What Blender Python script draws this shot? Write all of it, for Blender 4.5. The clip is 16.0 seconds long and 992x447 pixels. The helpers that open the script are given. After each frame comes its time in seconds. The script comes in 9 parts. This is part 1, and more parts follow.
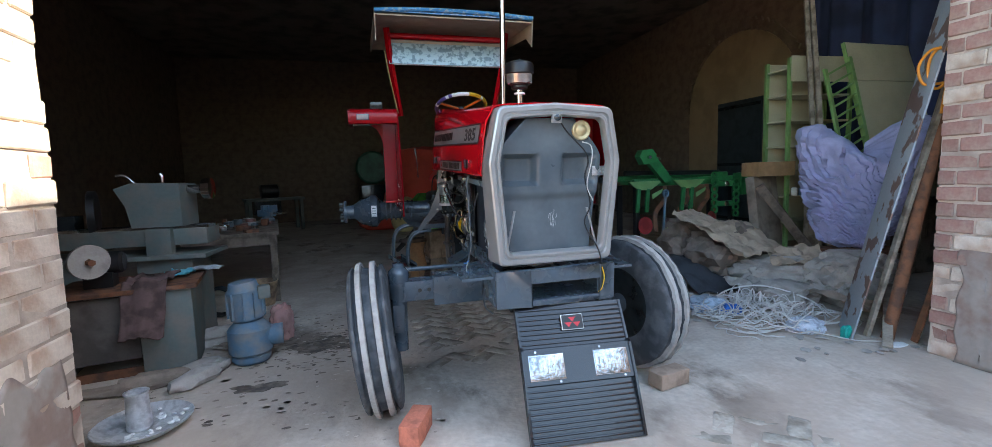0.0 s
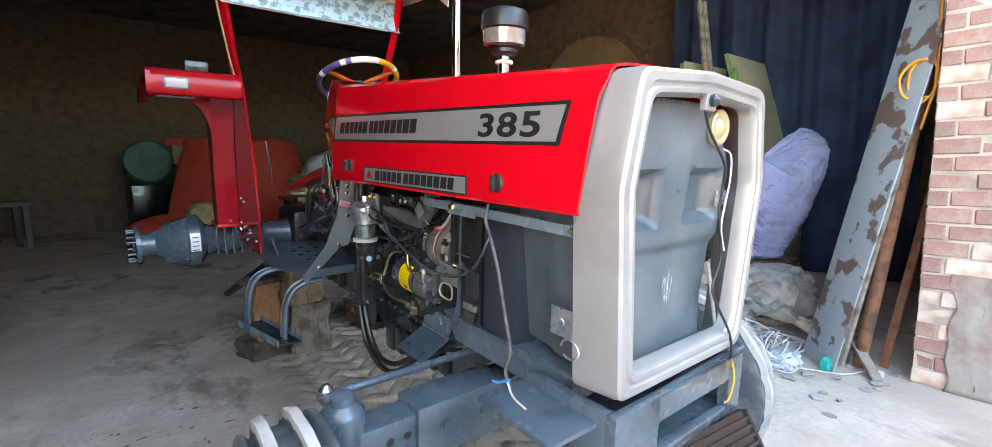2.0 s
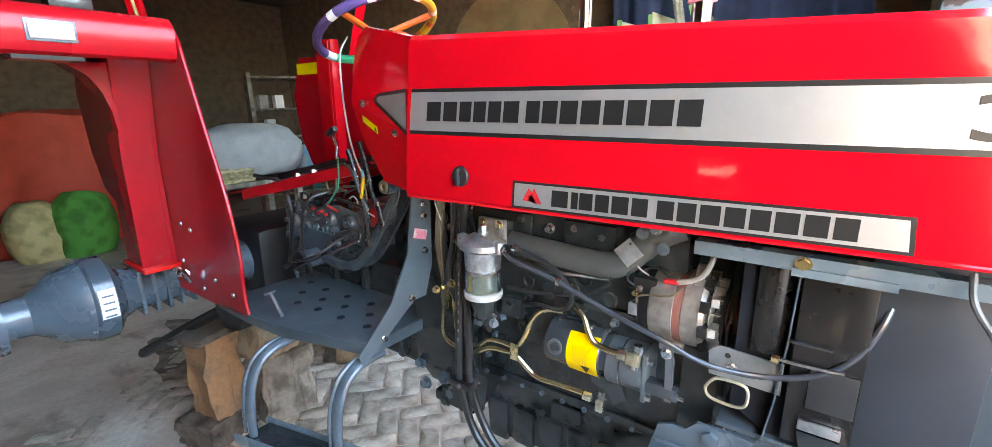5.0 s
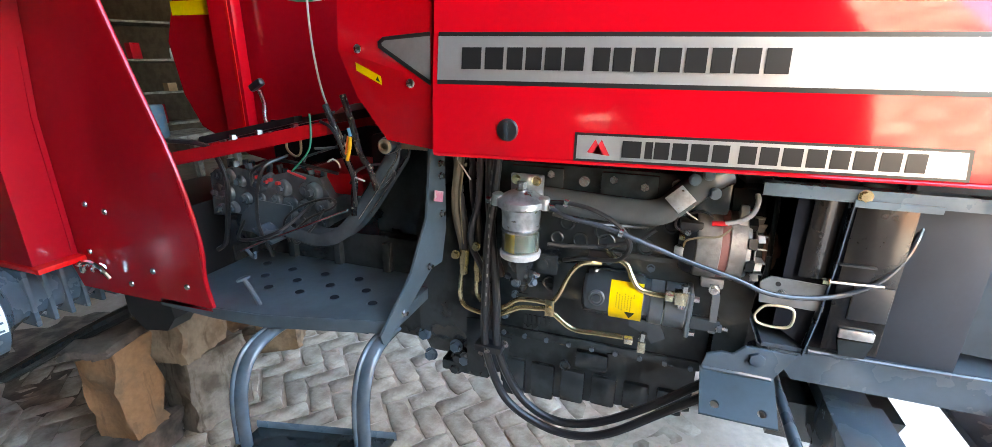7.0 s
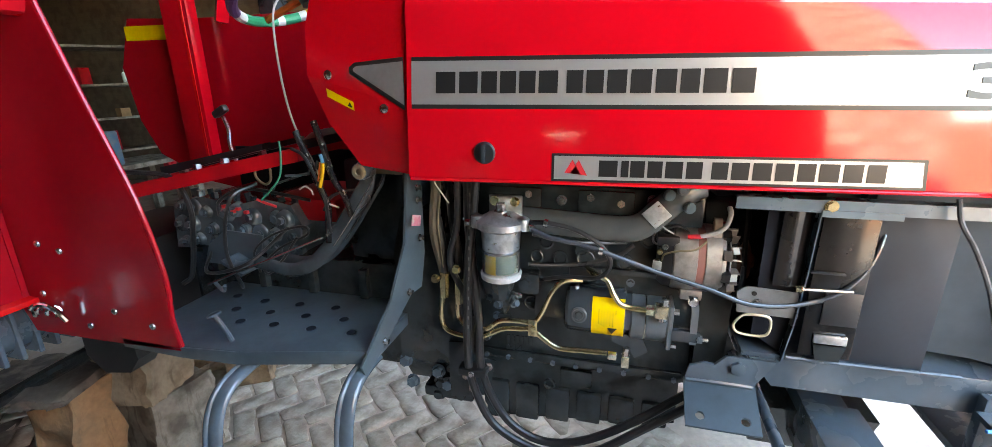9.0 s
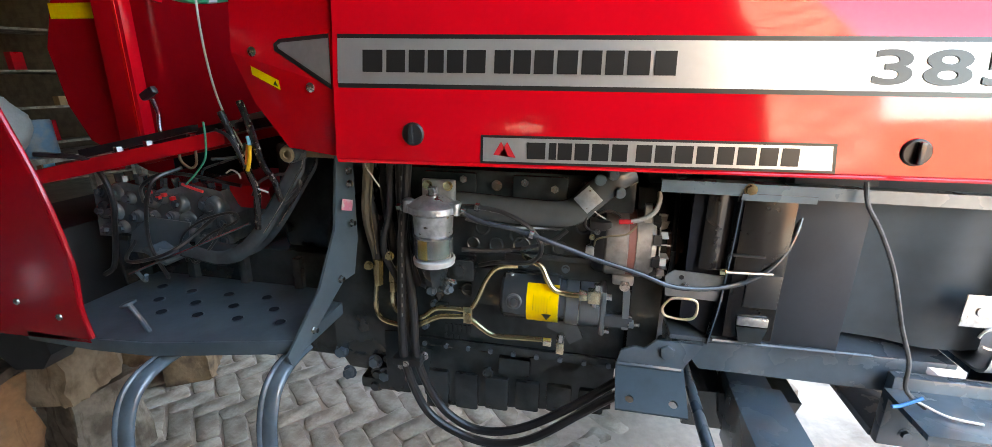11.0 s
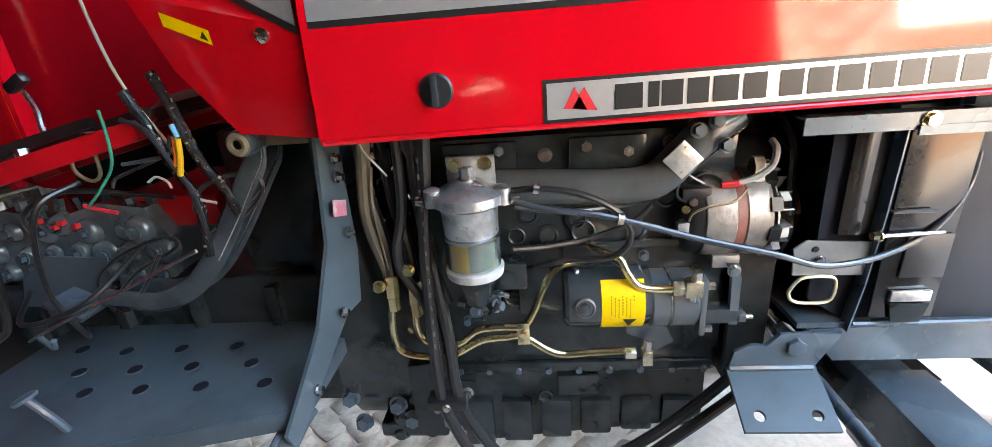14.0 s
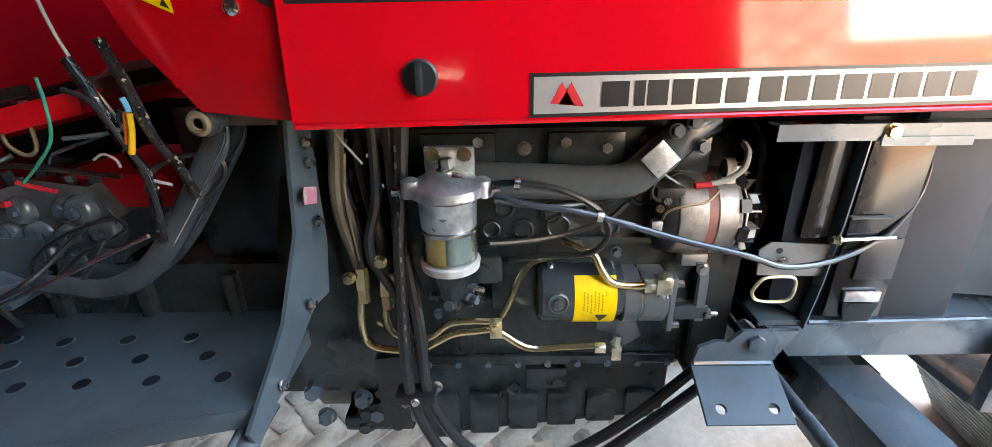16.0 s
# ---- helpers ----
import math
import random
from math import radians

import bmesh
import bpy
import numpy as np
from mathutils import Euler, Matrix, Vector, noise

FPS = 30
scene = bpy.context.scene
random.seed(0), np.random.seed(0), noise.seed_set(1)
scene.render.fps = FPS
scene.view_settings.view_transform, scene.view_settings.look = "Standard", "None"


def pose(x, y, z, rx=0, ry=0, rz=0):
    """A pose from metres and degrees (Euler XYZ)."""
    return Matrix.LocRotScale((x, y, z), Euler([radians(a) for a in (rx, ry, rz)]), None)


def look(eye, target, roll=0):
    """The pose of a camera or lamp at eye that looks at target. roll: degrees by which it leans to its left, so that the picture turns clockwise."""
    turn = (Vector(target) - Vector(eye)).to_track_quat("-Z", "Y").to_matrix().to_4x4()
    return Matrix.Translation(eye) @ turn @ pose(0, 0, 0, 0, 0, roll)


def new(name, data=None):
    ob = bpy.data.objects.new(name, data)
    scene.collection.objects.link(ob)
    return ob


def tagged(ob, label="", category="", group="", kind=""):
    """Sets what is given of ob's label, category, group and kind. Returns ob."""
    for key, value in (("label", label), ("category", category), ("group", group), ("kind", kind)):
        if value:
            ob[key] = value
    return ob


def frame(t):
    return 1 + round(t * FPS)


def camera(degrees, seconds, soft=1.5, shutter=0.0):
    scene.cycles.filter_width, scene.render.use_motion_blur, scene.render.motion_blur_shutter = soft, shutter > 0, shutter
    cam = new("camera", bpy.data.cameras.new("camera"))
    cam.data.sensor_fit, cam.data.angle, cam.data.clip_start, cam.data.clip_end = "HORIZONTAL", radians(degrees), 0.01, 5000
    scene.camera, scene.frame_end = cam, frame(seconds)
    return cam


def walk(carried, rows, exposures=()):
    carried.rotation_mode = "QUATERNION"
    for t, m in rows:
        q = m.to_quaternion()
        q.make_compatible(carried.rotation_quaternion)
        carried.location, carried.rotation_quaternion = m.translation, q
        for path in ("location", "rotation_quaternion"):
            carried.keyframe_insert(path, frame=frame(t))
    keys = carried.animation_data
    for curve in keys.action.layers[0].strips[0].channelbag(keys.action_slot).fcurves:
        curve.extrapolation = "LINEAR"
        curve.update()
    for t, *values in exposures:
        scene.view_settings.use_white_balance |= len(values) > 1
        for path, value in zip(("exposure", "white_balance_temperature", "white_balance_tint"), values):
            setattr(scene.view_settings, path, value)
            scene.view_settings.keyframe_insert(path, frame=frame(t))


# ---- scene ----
cam = camera(92.6, 16.0, soft=0.5)
PATH = [
    (0, (-0.932, -2.177, 1.273), (-0.398, -0.26, 1.069), -1.9),
    (0.5, (-1.008, -1.7, 1.268), (-0.337, 0.168, 1.025), -1.2),
    (1, (-1.102, -1.293, 1.287), (-0.396, 0.562, 1.046), -0.3),
    (1.5, (-1.22, -0.944, 1.374), (-0.19, 0.758, 1.161), -1.2),
    (2, (-1.185, -0.614, 1.383), (0.052, 0.94, 1.146), -0.8),
    (2.5, (-1.158, -0.319, 1.428), (0.09, 1.226, 1.194), -0.4),
    (3, (-1.203, -0.045, 1.497), (0.148, 1.404, 1.227), -1.5),
    (3.5, (-1.168, 0.139, 1.505), (0.218, 1.526, 1.113), -2.1),
    (4, (-1.106, 0.303, 1.524), (0.264, 1.706, 1.133), -2.5),
    (4.5, (-1.181, 0.462, 1.516), (0.251, 1.795, 1.105), -2.3),
    (5, (-1.3, 0.641, 1.536), (0.261, 1.817, 1.112), -3.2),
    (5.2, (-1.301, 0.725, 1.519), (0.314, 1.82, 1.08), -2.7),
    (7.3, (-1.488, 1.093, 1.536), (0.312, 1.723, 0.935), -2.7),
    (7.5, (-1.493, 1.094, 1.532), (0.317, 1.716, 0.951), -2.7),
    (8, (-1.499, 1.087, 1.534), (0.326, 1.683, 0.974), -2.7),
    (8.5, (-1.504, 1.083, 1.54), (0.332, 1.672, 1.01), -3.0),
    (8.7, (-1.475, 1.111, 1.558), (0.361, 1.676, 1.002), -3.9),
    (10.8, (-1.447, 1.042, 1.507), (0.442, 1.451, 0.993), -2.5),
    (11, (-1.438, 1.024, 1.507), (0.435, 1.433, 0.938), -2.7),
    (11.5, (-1.429, 1.007, 1.472), (0.425, 1.424, 0.849), -3.6),
    (12, (-1.364, 1.01, 1.461), (0.496, 1.416, 0.847), -5.3),
    (12.5, (-1.252, 1.051, 1.46), (0.588, 1.455, 0.79), -6.5),
    (13, (-1.133, 1.087, 1.442), (0.718, 1.501, 0.807), -5.1),
    (13.5, (-1.097, 1.201, 1.43), (0.747, 1.541, 0.735), -6.1),
    (14, (-1.12, 1.292, 1.458), (0.736, 1.518, 0.748), -8.2),
    (14.5, (-1.114, 1.316, 1.464), (0.74, 1.474, 0.729), -6.6),
    (15, (-1.1, 1.324, 1.443), (0.751, 1.433, 0.693), -5.4),
    (15.5, (-1.1, 1.33, 1.45), (0.746, 1.409, 0.684), -5.1),
    (16, (-1.105, 1.329, 1.464), (0.74, 1.382, 0.693), -4.5),
]
EXPOSURES = [(0, 3.05, 7200, 5), (0.3, 3.9, 7200, 5), (0.5, 4.15, 8000, 5), (1.0, 4.4, 8000, 5), (1.5, 4.55, 7700, 5), (2.0, 4.35, 7900, 5), (2.5, 4.7, 8000, 5), (3.0, 4.65, 8100, 5), (3.5, 4.55, 7900, 5), (4.0, 5.23, 7800, 5), (4.5, 5.48, 7800, 5), (5.0, 5.38, 7600, 5), (8.0, 5.2, 7750, 5), (11.0, 4.68, 8150, 5), (11.5, 5.08, 8150, 5), (12.0, 4.98, 7950, 5), (12.5, 5.03, 7750, 5), (13.0, 5.43, 7750, 5), (13.5, 5.53, 7750, 5), (14.0, 5.28, 7750, 5), (14.5, 5.18, 7750, 5), (16, 5.1, 7850, 5)]
walk(cam, [(t, look(eye, target, roll)) for t, eye, target, roll in PATH], EXPOSURES)

# ---- world, sun and exposure ----
world = bpy.data.worlds.new("sky")
scene.world = world
world.use_nodes = True
wn = world.node_tree.nodes
sky = wn.new("ShaderNodeTexSky")
sky.sky_type = "NISHITA"
sky.sun_disc = False
sky.sun_elevation = radians(36)
sky.sun_rotation = radians(97)
wn["Background"].inputs["Strength"].default_value = 0.15
world.node_tree.links.new(sky.outputs["Color"], wn["Background"].inputs["Color"])
sun_data = bpy.data.lights.new("sun", "SUN")
sun_data.energy = 2.6
sun_data.angle = radians(0.5)
sun_data.color = (1.0, 0.93, 0.82)
sun = new("sun", sun_data)
sun.matrix_world = look((10.0, -1.2, 7.2), (0, 0, 0))


# ---- materials ----
def mat(name, col, rough=0.5, metal=0.0, var=0.15, scale=6.0, bump=0.0, bscale=80.0, coat=0.0, col2=None, mixlo=0.45, mixhi=0.62,
        fine=0.06, spec=0.5, island=0.0, rnd=0.0, roughvar=0.08):
    """A paint or surface with stains at a large scale and grain at a small one."""
    m = bpy.data.materials.new(name)
    m.use_nodes = True
    nt = m.node_tree
    n, l = nt.nodes, nt.links
    b = n["Principled BSDF"]
    tc = n.new("ShaderNodeTexCoord")
    big = n.new("ShaderNodeTexNoise")
    big.inputs["Scale"].default_value = scale
    big.inputs["Detail"].default_value = 6
    small = n.new("ShaderNodeTexNoise")
    small.inputs["Scale"].default_value = bscale
    small.inputs["Detail"].default_value = 4
    l.new(tc.outputs["Object"], big.inputs["Vector"])
    l.new(tc.outputs["Object"], small.inputs["Vector"])
    ramp = n.new("ShaderNodeValToRGB")
    c2 = col2 or tuple(c * (1 - var) for c in col)
    hi = col if col2 else tuple(min(1, c * (1 + var)) for c in col)
    ramp.color_ramp.elements[0].position, ramp.color_ramp.elements[1].position = mixlo, mixhi
    ramp.color_ramp.elements[0].color = (*hi, 1)
    ramp.color_ramp.elements[1].color = (*c2, 1)
    l.new(big.outputs["Fac"], ramp.inputs["Fac"])
    val = n.new("ShaderNodeHueSaturation")
    l.new(ramp.outputs["Color"], val.inputs["Color"])
    mp = n.new("ShaderNodeMapRange")
    mp.inputs["To Min"].default_value = 1 - fine * 2
    mp.inputs["To Max"].default_value = 1 + fine * 2
    l.new(small.outputs["Fac"], mp.inputs["Value"])
    src = mp.outputs["Result"]
    for use, node, out in ((island, "ShaderNodeNewGeometry", "Random Per Island"), (rnd, "ShaderNodeObjectInfo", "Random")):
        if use:
            g = n.new(node)
            r = n.new("ShaderNodeMapRange")
            r.inputs["To Min"].default_value = 1 - use
            r.inputs["To Max"].default_value = 1 + use
            l.new(g.outputs[out], r.inputs["Value"])
            mu = n.new("ShaderNodeMath")
            mu.operation = "MULTIPLY"
            l.new(src, mu.inputs[0])
            l.new(r.outputs["Result"], mu.inputs[1])
            src = mu.outputs[0]
    l.new(src, val.inputs["Value"])
    l.new(val.outputs["Color"], b.inputs["Base Color"])
    rr = n.new("ShaderNodeMapRange")
    rr.inputs["To Min"].default_value = max(0.02, rough - roughvar)
    rr.inputs["To Max"].default_value = min(1, rough + roughvar)
    l.new(big.outputs["Fac"], rr.inputs["Value"])
    l.new(rr.outputs["Result"], b.inputs["Roughness"])
    b.inputs["Metallic"].default_value = metal
    b.inputs["Specular IOR Level"].default_value = spec
    b.inputs["Coat Weight"].default_value = coat
    b.inputs["Coat Roughness"].default_value = 0.05
    if bump:
        bp = n.new("ShaderNodeBump")
        bp.inputs["Strength"].default_value = bump
        bp.inputs["Distance"].default_value = 0.004
        l.new(small.outputs["Fac"], bp.inputs["Height"])
        l.new(bp.outputs["Normal"], b.inputs["Normal"])
    return m


def brick_mat(name, c1, c2, mortar, course=0.086, length=0.235, rough=0.9):
    """A brick wall for surfaces that stay far off."""
    m = mat(name, c1, rough=rough, bump=0.4, bscale=30)
    nt = m.node_tree
    n, l = nt.nodes, nt.links
    tc = n.new("ShaderNodeTexCoord")
    sep = n.new("ShaderNodeSeparateXYZ")
    l.new(tc.outputs["Object"], sep.inputs[0])
    add = n.new("ShaderNodeMath")
    l.new(sep.outputs["X"], add.inputs[0])
    l.new(sep.outputs["Y"], add.inputs[1])
    com = n.new("ShaderNodeCombineXYZ")
    l.new(add.outputs[0], com.inputs["X"])
    l.new(sep.outputs["Z"], com.inputs["Y"])
    br = n.new("ShaderNodeTexBrick")
    br.inputs["Scale"].default_value = 1.0
    br.inputs["Brick Width"].default_value = length
    br.inputs["Row Height"].default_value = course
    br.inputs["Mortar Size"].default_value = 0.006
    br.inputs["Color1"].default_value = (*c1, 1)
    br.inputs["Color2"].default_value = (*c2, 1)
    br.inputs["Mortar"].default_value = (*mortar, 1)
    l.new(com.outputs[0], br.inputs["Vector"])
    hsv = [x for x in n if x.type == "HUE_SAT"][0]
    mixn = n.new("ShaderNodeMix")
    mixn.data_type = "RGBA"
    mixn.blend_type = "MULTIPLY"
    mixn.inputs["Factor"].default_value = 0.5
    l.new(br.outputs["Color"], mixn.inputs["A"])
    ramp = [x for x in n if x.type == "VALTORGB"][0]
    ramp.color_ramp.elements[0].color = (1.0, 1.0, 1.0, 1)
    ramp.color_ramp.elements[1].color = (0.55, 0.52, 0.5, 1)
    l.new(ramp.outputs["Color"], mixn.inputs["B"])
    l.new(mixn.outputs["Result"], hsv.inputs["Color"])
    return m


RED = mat("red_paint", (0.52, 0.003, 0.011), rough=0.10, var=0.03, coat=0.45, fine=0.01, roughvar=0.04, spec=0.4)
RED_DULL = mat("red_paint_dusty", (0.52, 0.006, 0.014), rough=0.3, var=0.1, coat=0.3, fine=0.03)
GREY = mat("tractor_grey", (0.062, 0.085, 0.106), rough=0.27, var=0.18, scale=9, bump=0.12, bscale=45, coat=0.4)
GREY_CAST = mat("cast_grey", (0.021, 0.026, 0.028), rough=0.2, var=0.25, scale=14, bump=0.2, bscale=55, coat=0.3, spec=0.4)
GREY_LT = mat("light_grey_paint", (0.10, 0.137, 0.162), rough=0.28, var=0.15, scale=9, bump=0.08, bscale=50, coat=0.35)
SHELL = mat("silver_white_paint", (0.335, 0.335, 0.33), rough=0.34, var=0.08, scale=5, fine=0.03, metal=0.5)
TANK = mat("blue_grey_plastic", (0.070, 0.090, 0.105), rough=0.30, scale=4, col2=(0.13, 0.15, 0.16), mixlo=0.4, mixhi=0.75, bump=0.05, bscale=40)
BLACK = mat("black_plastic", (0.012, 0.012, 0.013), rough=0.38, var=0.2)
BLACK_MATT = mat("matt_black_shroud", (0.010, 0.012, 0.017), rough=0.85, var=0.3, spec=0.12)
BLACK_PANEL = mat("black_sheet", (0.01, 0.011, 0.014), rough=0.22, var=0.2, coat=0.3)
RUBBER = mat("black_rubber", (0.016, 0.016, 0.017), rough=0.3, var=0.25, bump=0.12)
TYRE = mat("tyre_rubber", (0.045, 0.052, 0.06), rough=0.75, scale=11, col2=(0.10, 0.11, 0.12), bump=0.3, bscale=90)
TYRE_DUST = mat("dusty_tread", (0.37, 0.36, 0.34), rough=0.95, scale=16, col2=(0.22, 0.215, 0.21), mixlo=0.5, mixhi=0.75, bump=0.6, bscale=60)
CHROME = mat("chrome", (0.75, 0.75, 0.76), rough=0.1, metal=1.0, var=0.05)
STEEL = mat("bare_steel", (0.50, 0.50, 0.50), rough=0.24, metal=0.95, var=0.2, bump=0.15)
ALU = mat("cast_aluminium", (0.50, 0.52, 0.53), rough=0.3, metal=0.85, var=0.2, scale=30, bump=0.4, bscale=110)
BRASS = mat("zinc_yellow_steel", (0.66, 0.56, 0.33), rough=0.14, metal=0.95, var=0.15)
SILVER = mat("silver_decal", (0.56, 0.56, 0.56), rough=0.34, metal=0.75, var=0.04, fine=0.02)
INK = mat("black_ink", (0.012, 0.012, 0.012), rough=0.35, var=0.05)
YELLOW = mat("yellow_sticker", (0.85, 0.58, 0.0), rough=0.4, var=0.05)
LOGO_RED = mat("logo_red", (0.55, 0.02, 0.03), rough=0.4, var=0.05)
BACK_GREY = mat("grey_pressed_sheet", (0.42, 0.42, 0.40), rough=0.45, metal=0.3, var=0.2, scale=10)
WHITE = mat("white_paint", (0.75, 0.75, 0.74), rough=0.5, var=0.06)
LENS = mat("lamp_glass", (0.42, 0.43, 0.43), rough=0.08, metal=0.9, var=0.4, scale=45, bump=0.8, bscale=90)
LENS_PALE = mat("lamp_lens", (0.45, 0.36, 0.34), rough=0.2, var=0.08)
COPPER = mat("copper_brown_band", (0.19, 0.075, 0.06), rough=0.5, var=0.2)
RUST = mat("rusty_iron", (0.19, 0.08, 0.04), rough=0.85, scale=12, col2=(0.09, 0.045, 0.03), bump=0.4)
WOOD = mat("rough_timber", (0.31, 0.205, 0.12), rough=0.9, scale=9, col2=(0.13, 0.085, 0.055), bump=0.9, bscale=45, fine=0.15)
WOOD_DARK = mat("dark_bench_timber", (0.17, 0.13, 0.10), rough=0.9, scale=9, col2=(0.085, 0.065, 0.05), bump=0.8, bscale=50, fine=0.14)
WOOD_GREY = mat("grey_timber", (0.27, 0.235, 0.19), rough=0.9, scale=9, col2=(0.13, 0.105, 0.08), bump=0.8, bscale=50, fine=0.14)
PLY = mat("cream_board", (0.46, 0.43, 0.30), rough=0.6, var=0.06, scale=2)
LILAC = mat("lilac_cloth", (0.345, 0.365, 0.575), rough=0.95, var=0.1, scale=5, bump=0.2, bscale=200)
BLUE_SHEET = mat("dark_blue_sheet", (0.018, 0.032, 0.085), rough=0.85, var=0.25, scale=2, bump=0.1)
PAINTED_IRON = mat("flaking_blue_paint", (0.27, 0.31, 0.34), rough=0.8, scale=5, col2=(0.13, 0.085, 0.07), mixlo=0.53, mixhi=0.56, bump=0.3)
MACHINE = mat("machine_green_grey", (0.125, 0.155, 0.145), rough=0.6, scale=6, col2=(0.19, 0.165, 0.14), mixlo=0.44, mixhi=0.7, bump=0.2, bscale=40)
MACHINE_BLUE = mat("machine_blue", (0.085, 0.165, 0.235), rough=0.6, scale=9, col2=(0.20, 0.20, 0.195), mixlo=0.42, mixhi=0.7, bump=0.3, bscale=40)
GREEN = mat("implement_green", (0.022, 0.155, 0.048), rough=0.4, var=0.2, scale=8)
LEAF_GREEN = mat("pale_green_frame", (0.17, 0.31, 0.11), rough=0.5, var=0.1)
ORANGE_CLOTH = mat("orange_tarpaulin", (0.62, 0.075, 0.04), rough=0.75, var=0.06, scale=4)
CARTON = mat("brown_cardboard", (0.34, 0.2, 0.1), rough=0.9, var=0.15)
PAPER = mat("grey_paper_sack", (0.33, 0.30, 0.27), rough=0.95, var=0.2, scale=7, bump=0.3)
CEMENT_BAG = mat("dusty_brown_sack", (0.24, 0.19, 0.155), rough=0.95, var=0.25, scale=6, bump=0.4)
WIRE_WHITE = mat("white_cable", (0.55, 0.53, 0.5), rough=0.5, var=0.1)
WIRE_GREY = mat("dusty_grey_cable", (0.36, 0.35, 0.34), rough=0.5, var=0.15)
WIRE_YELLOW = mat("yellow_cable", (0.58, 0.22, 0.02), rough=0.45, var=0.1)
WIRE_GREEN = mat("green_cable", (0.02, 0.2, 0.13), rough=0.45, var=0.1)
TEAL = mat("teal_polythene", (0.0, 0.32, 0.26), rough=0.3, var=0.1)
CYAN = mat("cyan_polythene", (0.1, 0.45, 0.55), rough=0.3, var=0.1)
PURPLE_TAPE = mat("purple_tape", (0.09, 0.06, 0.19), rough=0.3, var=0.2)
YELLOW_TAPE = mat("yellow_tape", (0.62, 0.36, 0.02), rough=0.3, var=0.2)
GREEN_TAPE = mat("green_tape", (0.02, 0.3, 0.13), rough=0.3, var=0.2)
ORANGE_TAPE = mat("orange_tape", (0.6, 0.12, 0.02), rough=0.3, var=0.2)
DIRT = mat("dusty_ground", (0.62, 0.545, 0.465), rough=0.95, scale=3.5, col2=(0.47, 0.395, 0.325), mixlo=0.38, mixhi=0.70, bump=1.0, bscale=28, fine=0.18)
PAVER = mat("dusty_floor_brick", (0.46, 0.405, 0.335), rough=0.95, scale=9, col2=(0.30, 0.25, 0.20), bump=0.9, bscale=45, fine=0.16, rnd=0.16)
PAVER_J = mat("dusty_floor_bricks", (0.47, 0.415, 0.345), rough=0.95, scale=9, col2=(0.31, 0.265, 0.21), bump=0.9, bscale=45, fine=0.14, island=0.14)
BRICK = mat("weathered_brick", (0.30, 0.165, 0.14), rough=0.92, scale=7, col2=(0.33, 0.23, 0.19), bump=0.7, bscale=60, fine=0.12, rnd=0.14)
BRICK_PALE = mat("lime_washed_brick", (0.58, 0.50, 0.43), rough=0.92, scale=7, col2=(0.42, 0.30, 0.23), bump=0.6, bscale=60, fine=0.1, rnd=0.12)
MORTAR = mat("sandy_mortar", (0.40, 0.33, 0.28), rough=0.95, var=0.2, bump=0.6, bscale=60)
PLASTER = mat("worn_plaster", (0.30, 0.265, 0.24), rough=0.95, scale=7, col2=(0.24, 0.175, 0.15), bump=0.4, bscale=40)
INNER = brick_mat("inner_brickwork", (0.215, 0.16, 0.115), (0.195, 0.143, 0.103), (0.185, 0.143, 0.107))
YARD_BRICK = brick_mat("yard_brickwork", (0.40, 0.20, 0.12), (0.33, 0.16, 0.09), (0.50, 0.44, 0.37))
ROOF = mat("dark_roof", (0.17, 0.145, 0.125), rough=0.9, var=0.3, scale=2, bump=0.3)
RED_BRICK = mat("loose_red_brick", (0.5, 0.16, 0.1), rough=0.9, var=0.2, scale=14, bump=0.5, fine=0.1)
CANOPY_BLUE = mat("mottled_blue_shell", (0.05, 0.24, 0.5), rough=0.35, scale=30, col2=(0.3, 0.42, 0.5), mixlo=0.5, mixhi=0.6)
CANOPY_IN = mat("beige_lining", (0.42, 0.33, 0.24), rough=0.7, var=0.1)
CHEQUER = mat("chequer_sheet", (0.36, 0.45, 0.47), rough=0.35, scale=22, col2=(0.16, 0.22, 0.24), mixlo=0.48, mixhi=0.56, metal=0.3)
GLASS_AMBER = bpy.data.materials.new("bowl_glass")
GLASS_AMBER.use_nodes = True
_b = GLASS_AMBER.node_tree.nodes["Principled BSDF"]
_b.inputs["Base Color"].default_value = (0.88, 0.90, 0.84, 1)
_b.inputs["Roughness"].default_value = 0.06
_b.inputs["Transmission Weight"].default_value = 0.95


# ---- mesh helpers ----
def link(name, bm, material, parent=None, label="", smooth=None, bevel=0.0):
    if bevel:
        es = [e for e in bm.edges if len(e.link_faces) == 2 and e.calc_face_angle(0) > 0.6]
        bmesh.ops.bevel(bm, geom=es, offset=bevel, segments=2, affect="EDGES", profile=0.6)
    bmesh.ops.recalc_face_normals(bm, faces=bm.faces[:])
    me = bpy.data.meshes.new(name)
    bm.to_mesh(me)
    bm.free()
    ang = 0.6 if smooth is None else smooth
    if ang:
        me.polygons.foreach_set("use_smooth", [True] * len(me.polygons))
        me.set_sharp_from_angle(angle=ang)
    for m in material if isinstance(material, (list, tuple)) else [material]:
        me.materials.append(m)
    ob = new(name, me)
    if parent:
        ob.parent = parent
    if label:
        ob["label"] = label
    return ob


part = link


def root(name, m, label, category, group="", kind=""):
    ob = new(name)
    ob.empty_display_size = 0.1
    ob.matrix_world = m
    return tagged(ob, label, category, group, kind)


def B():
    return bmesh.new()


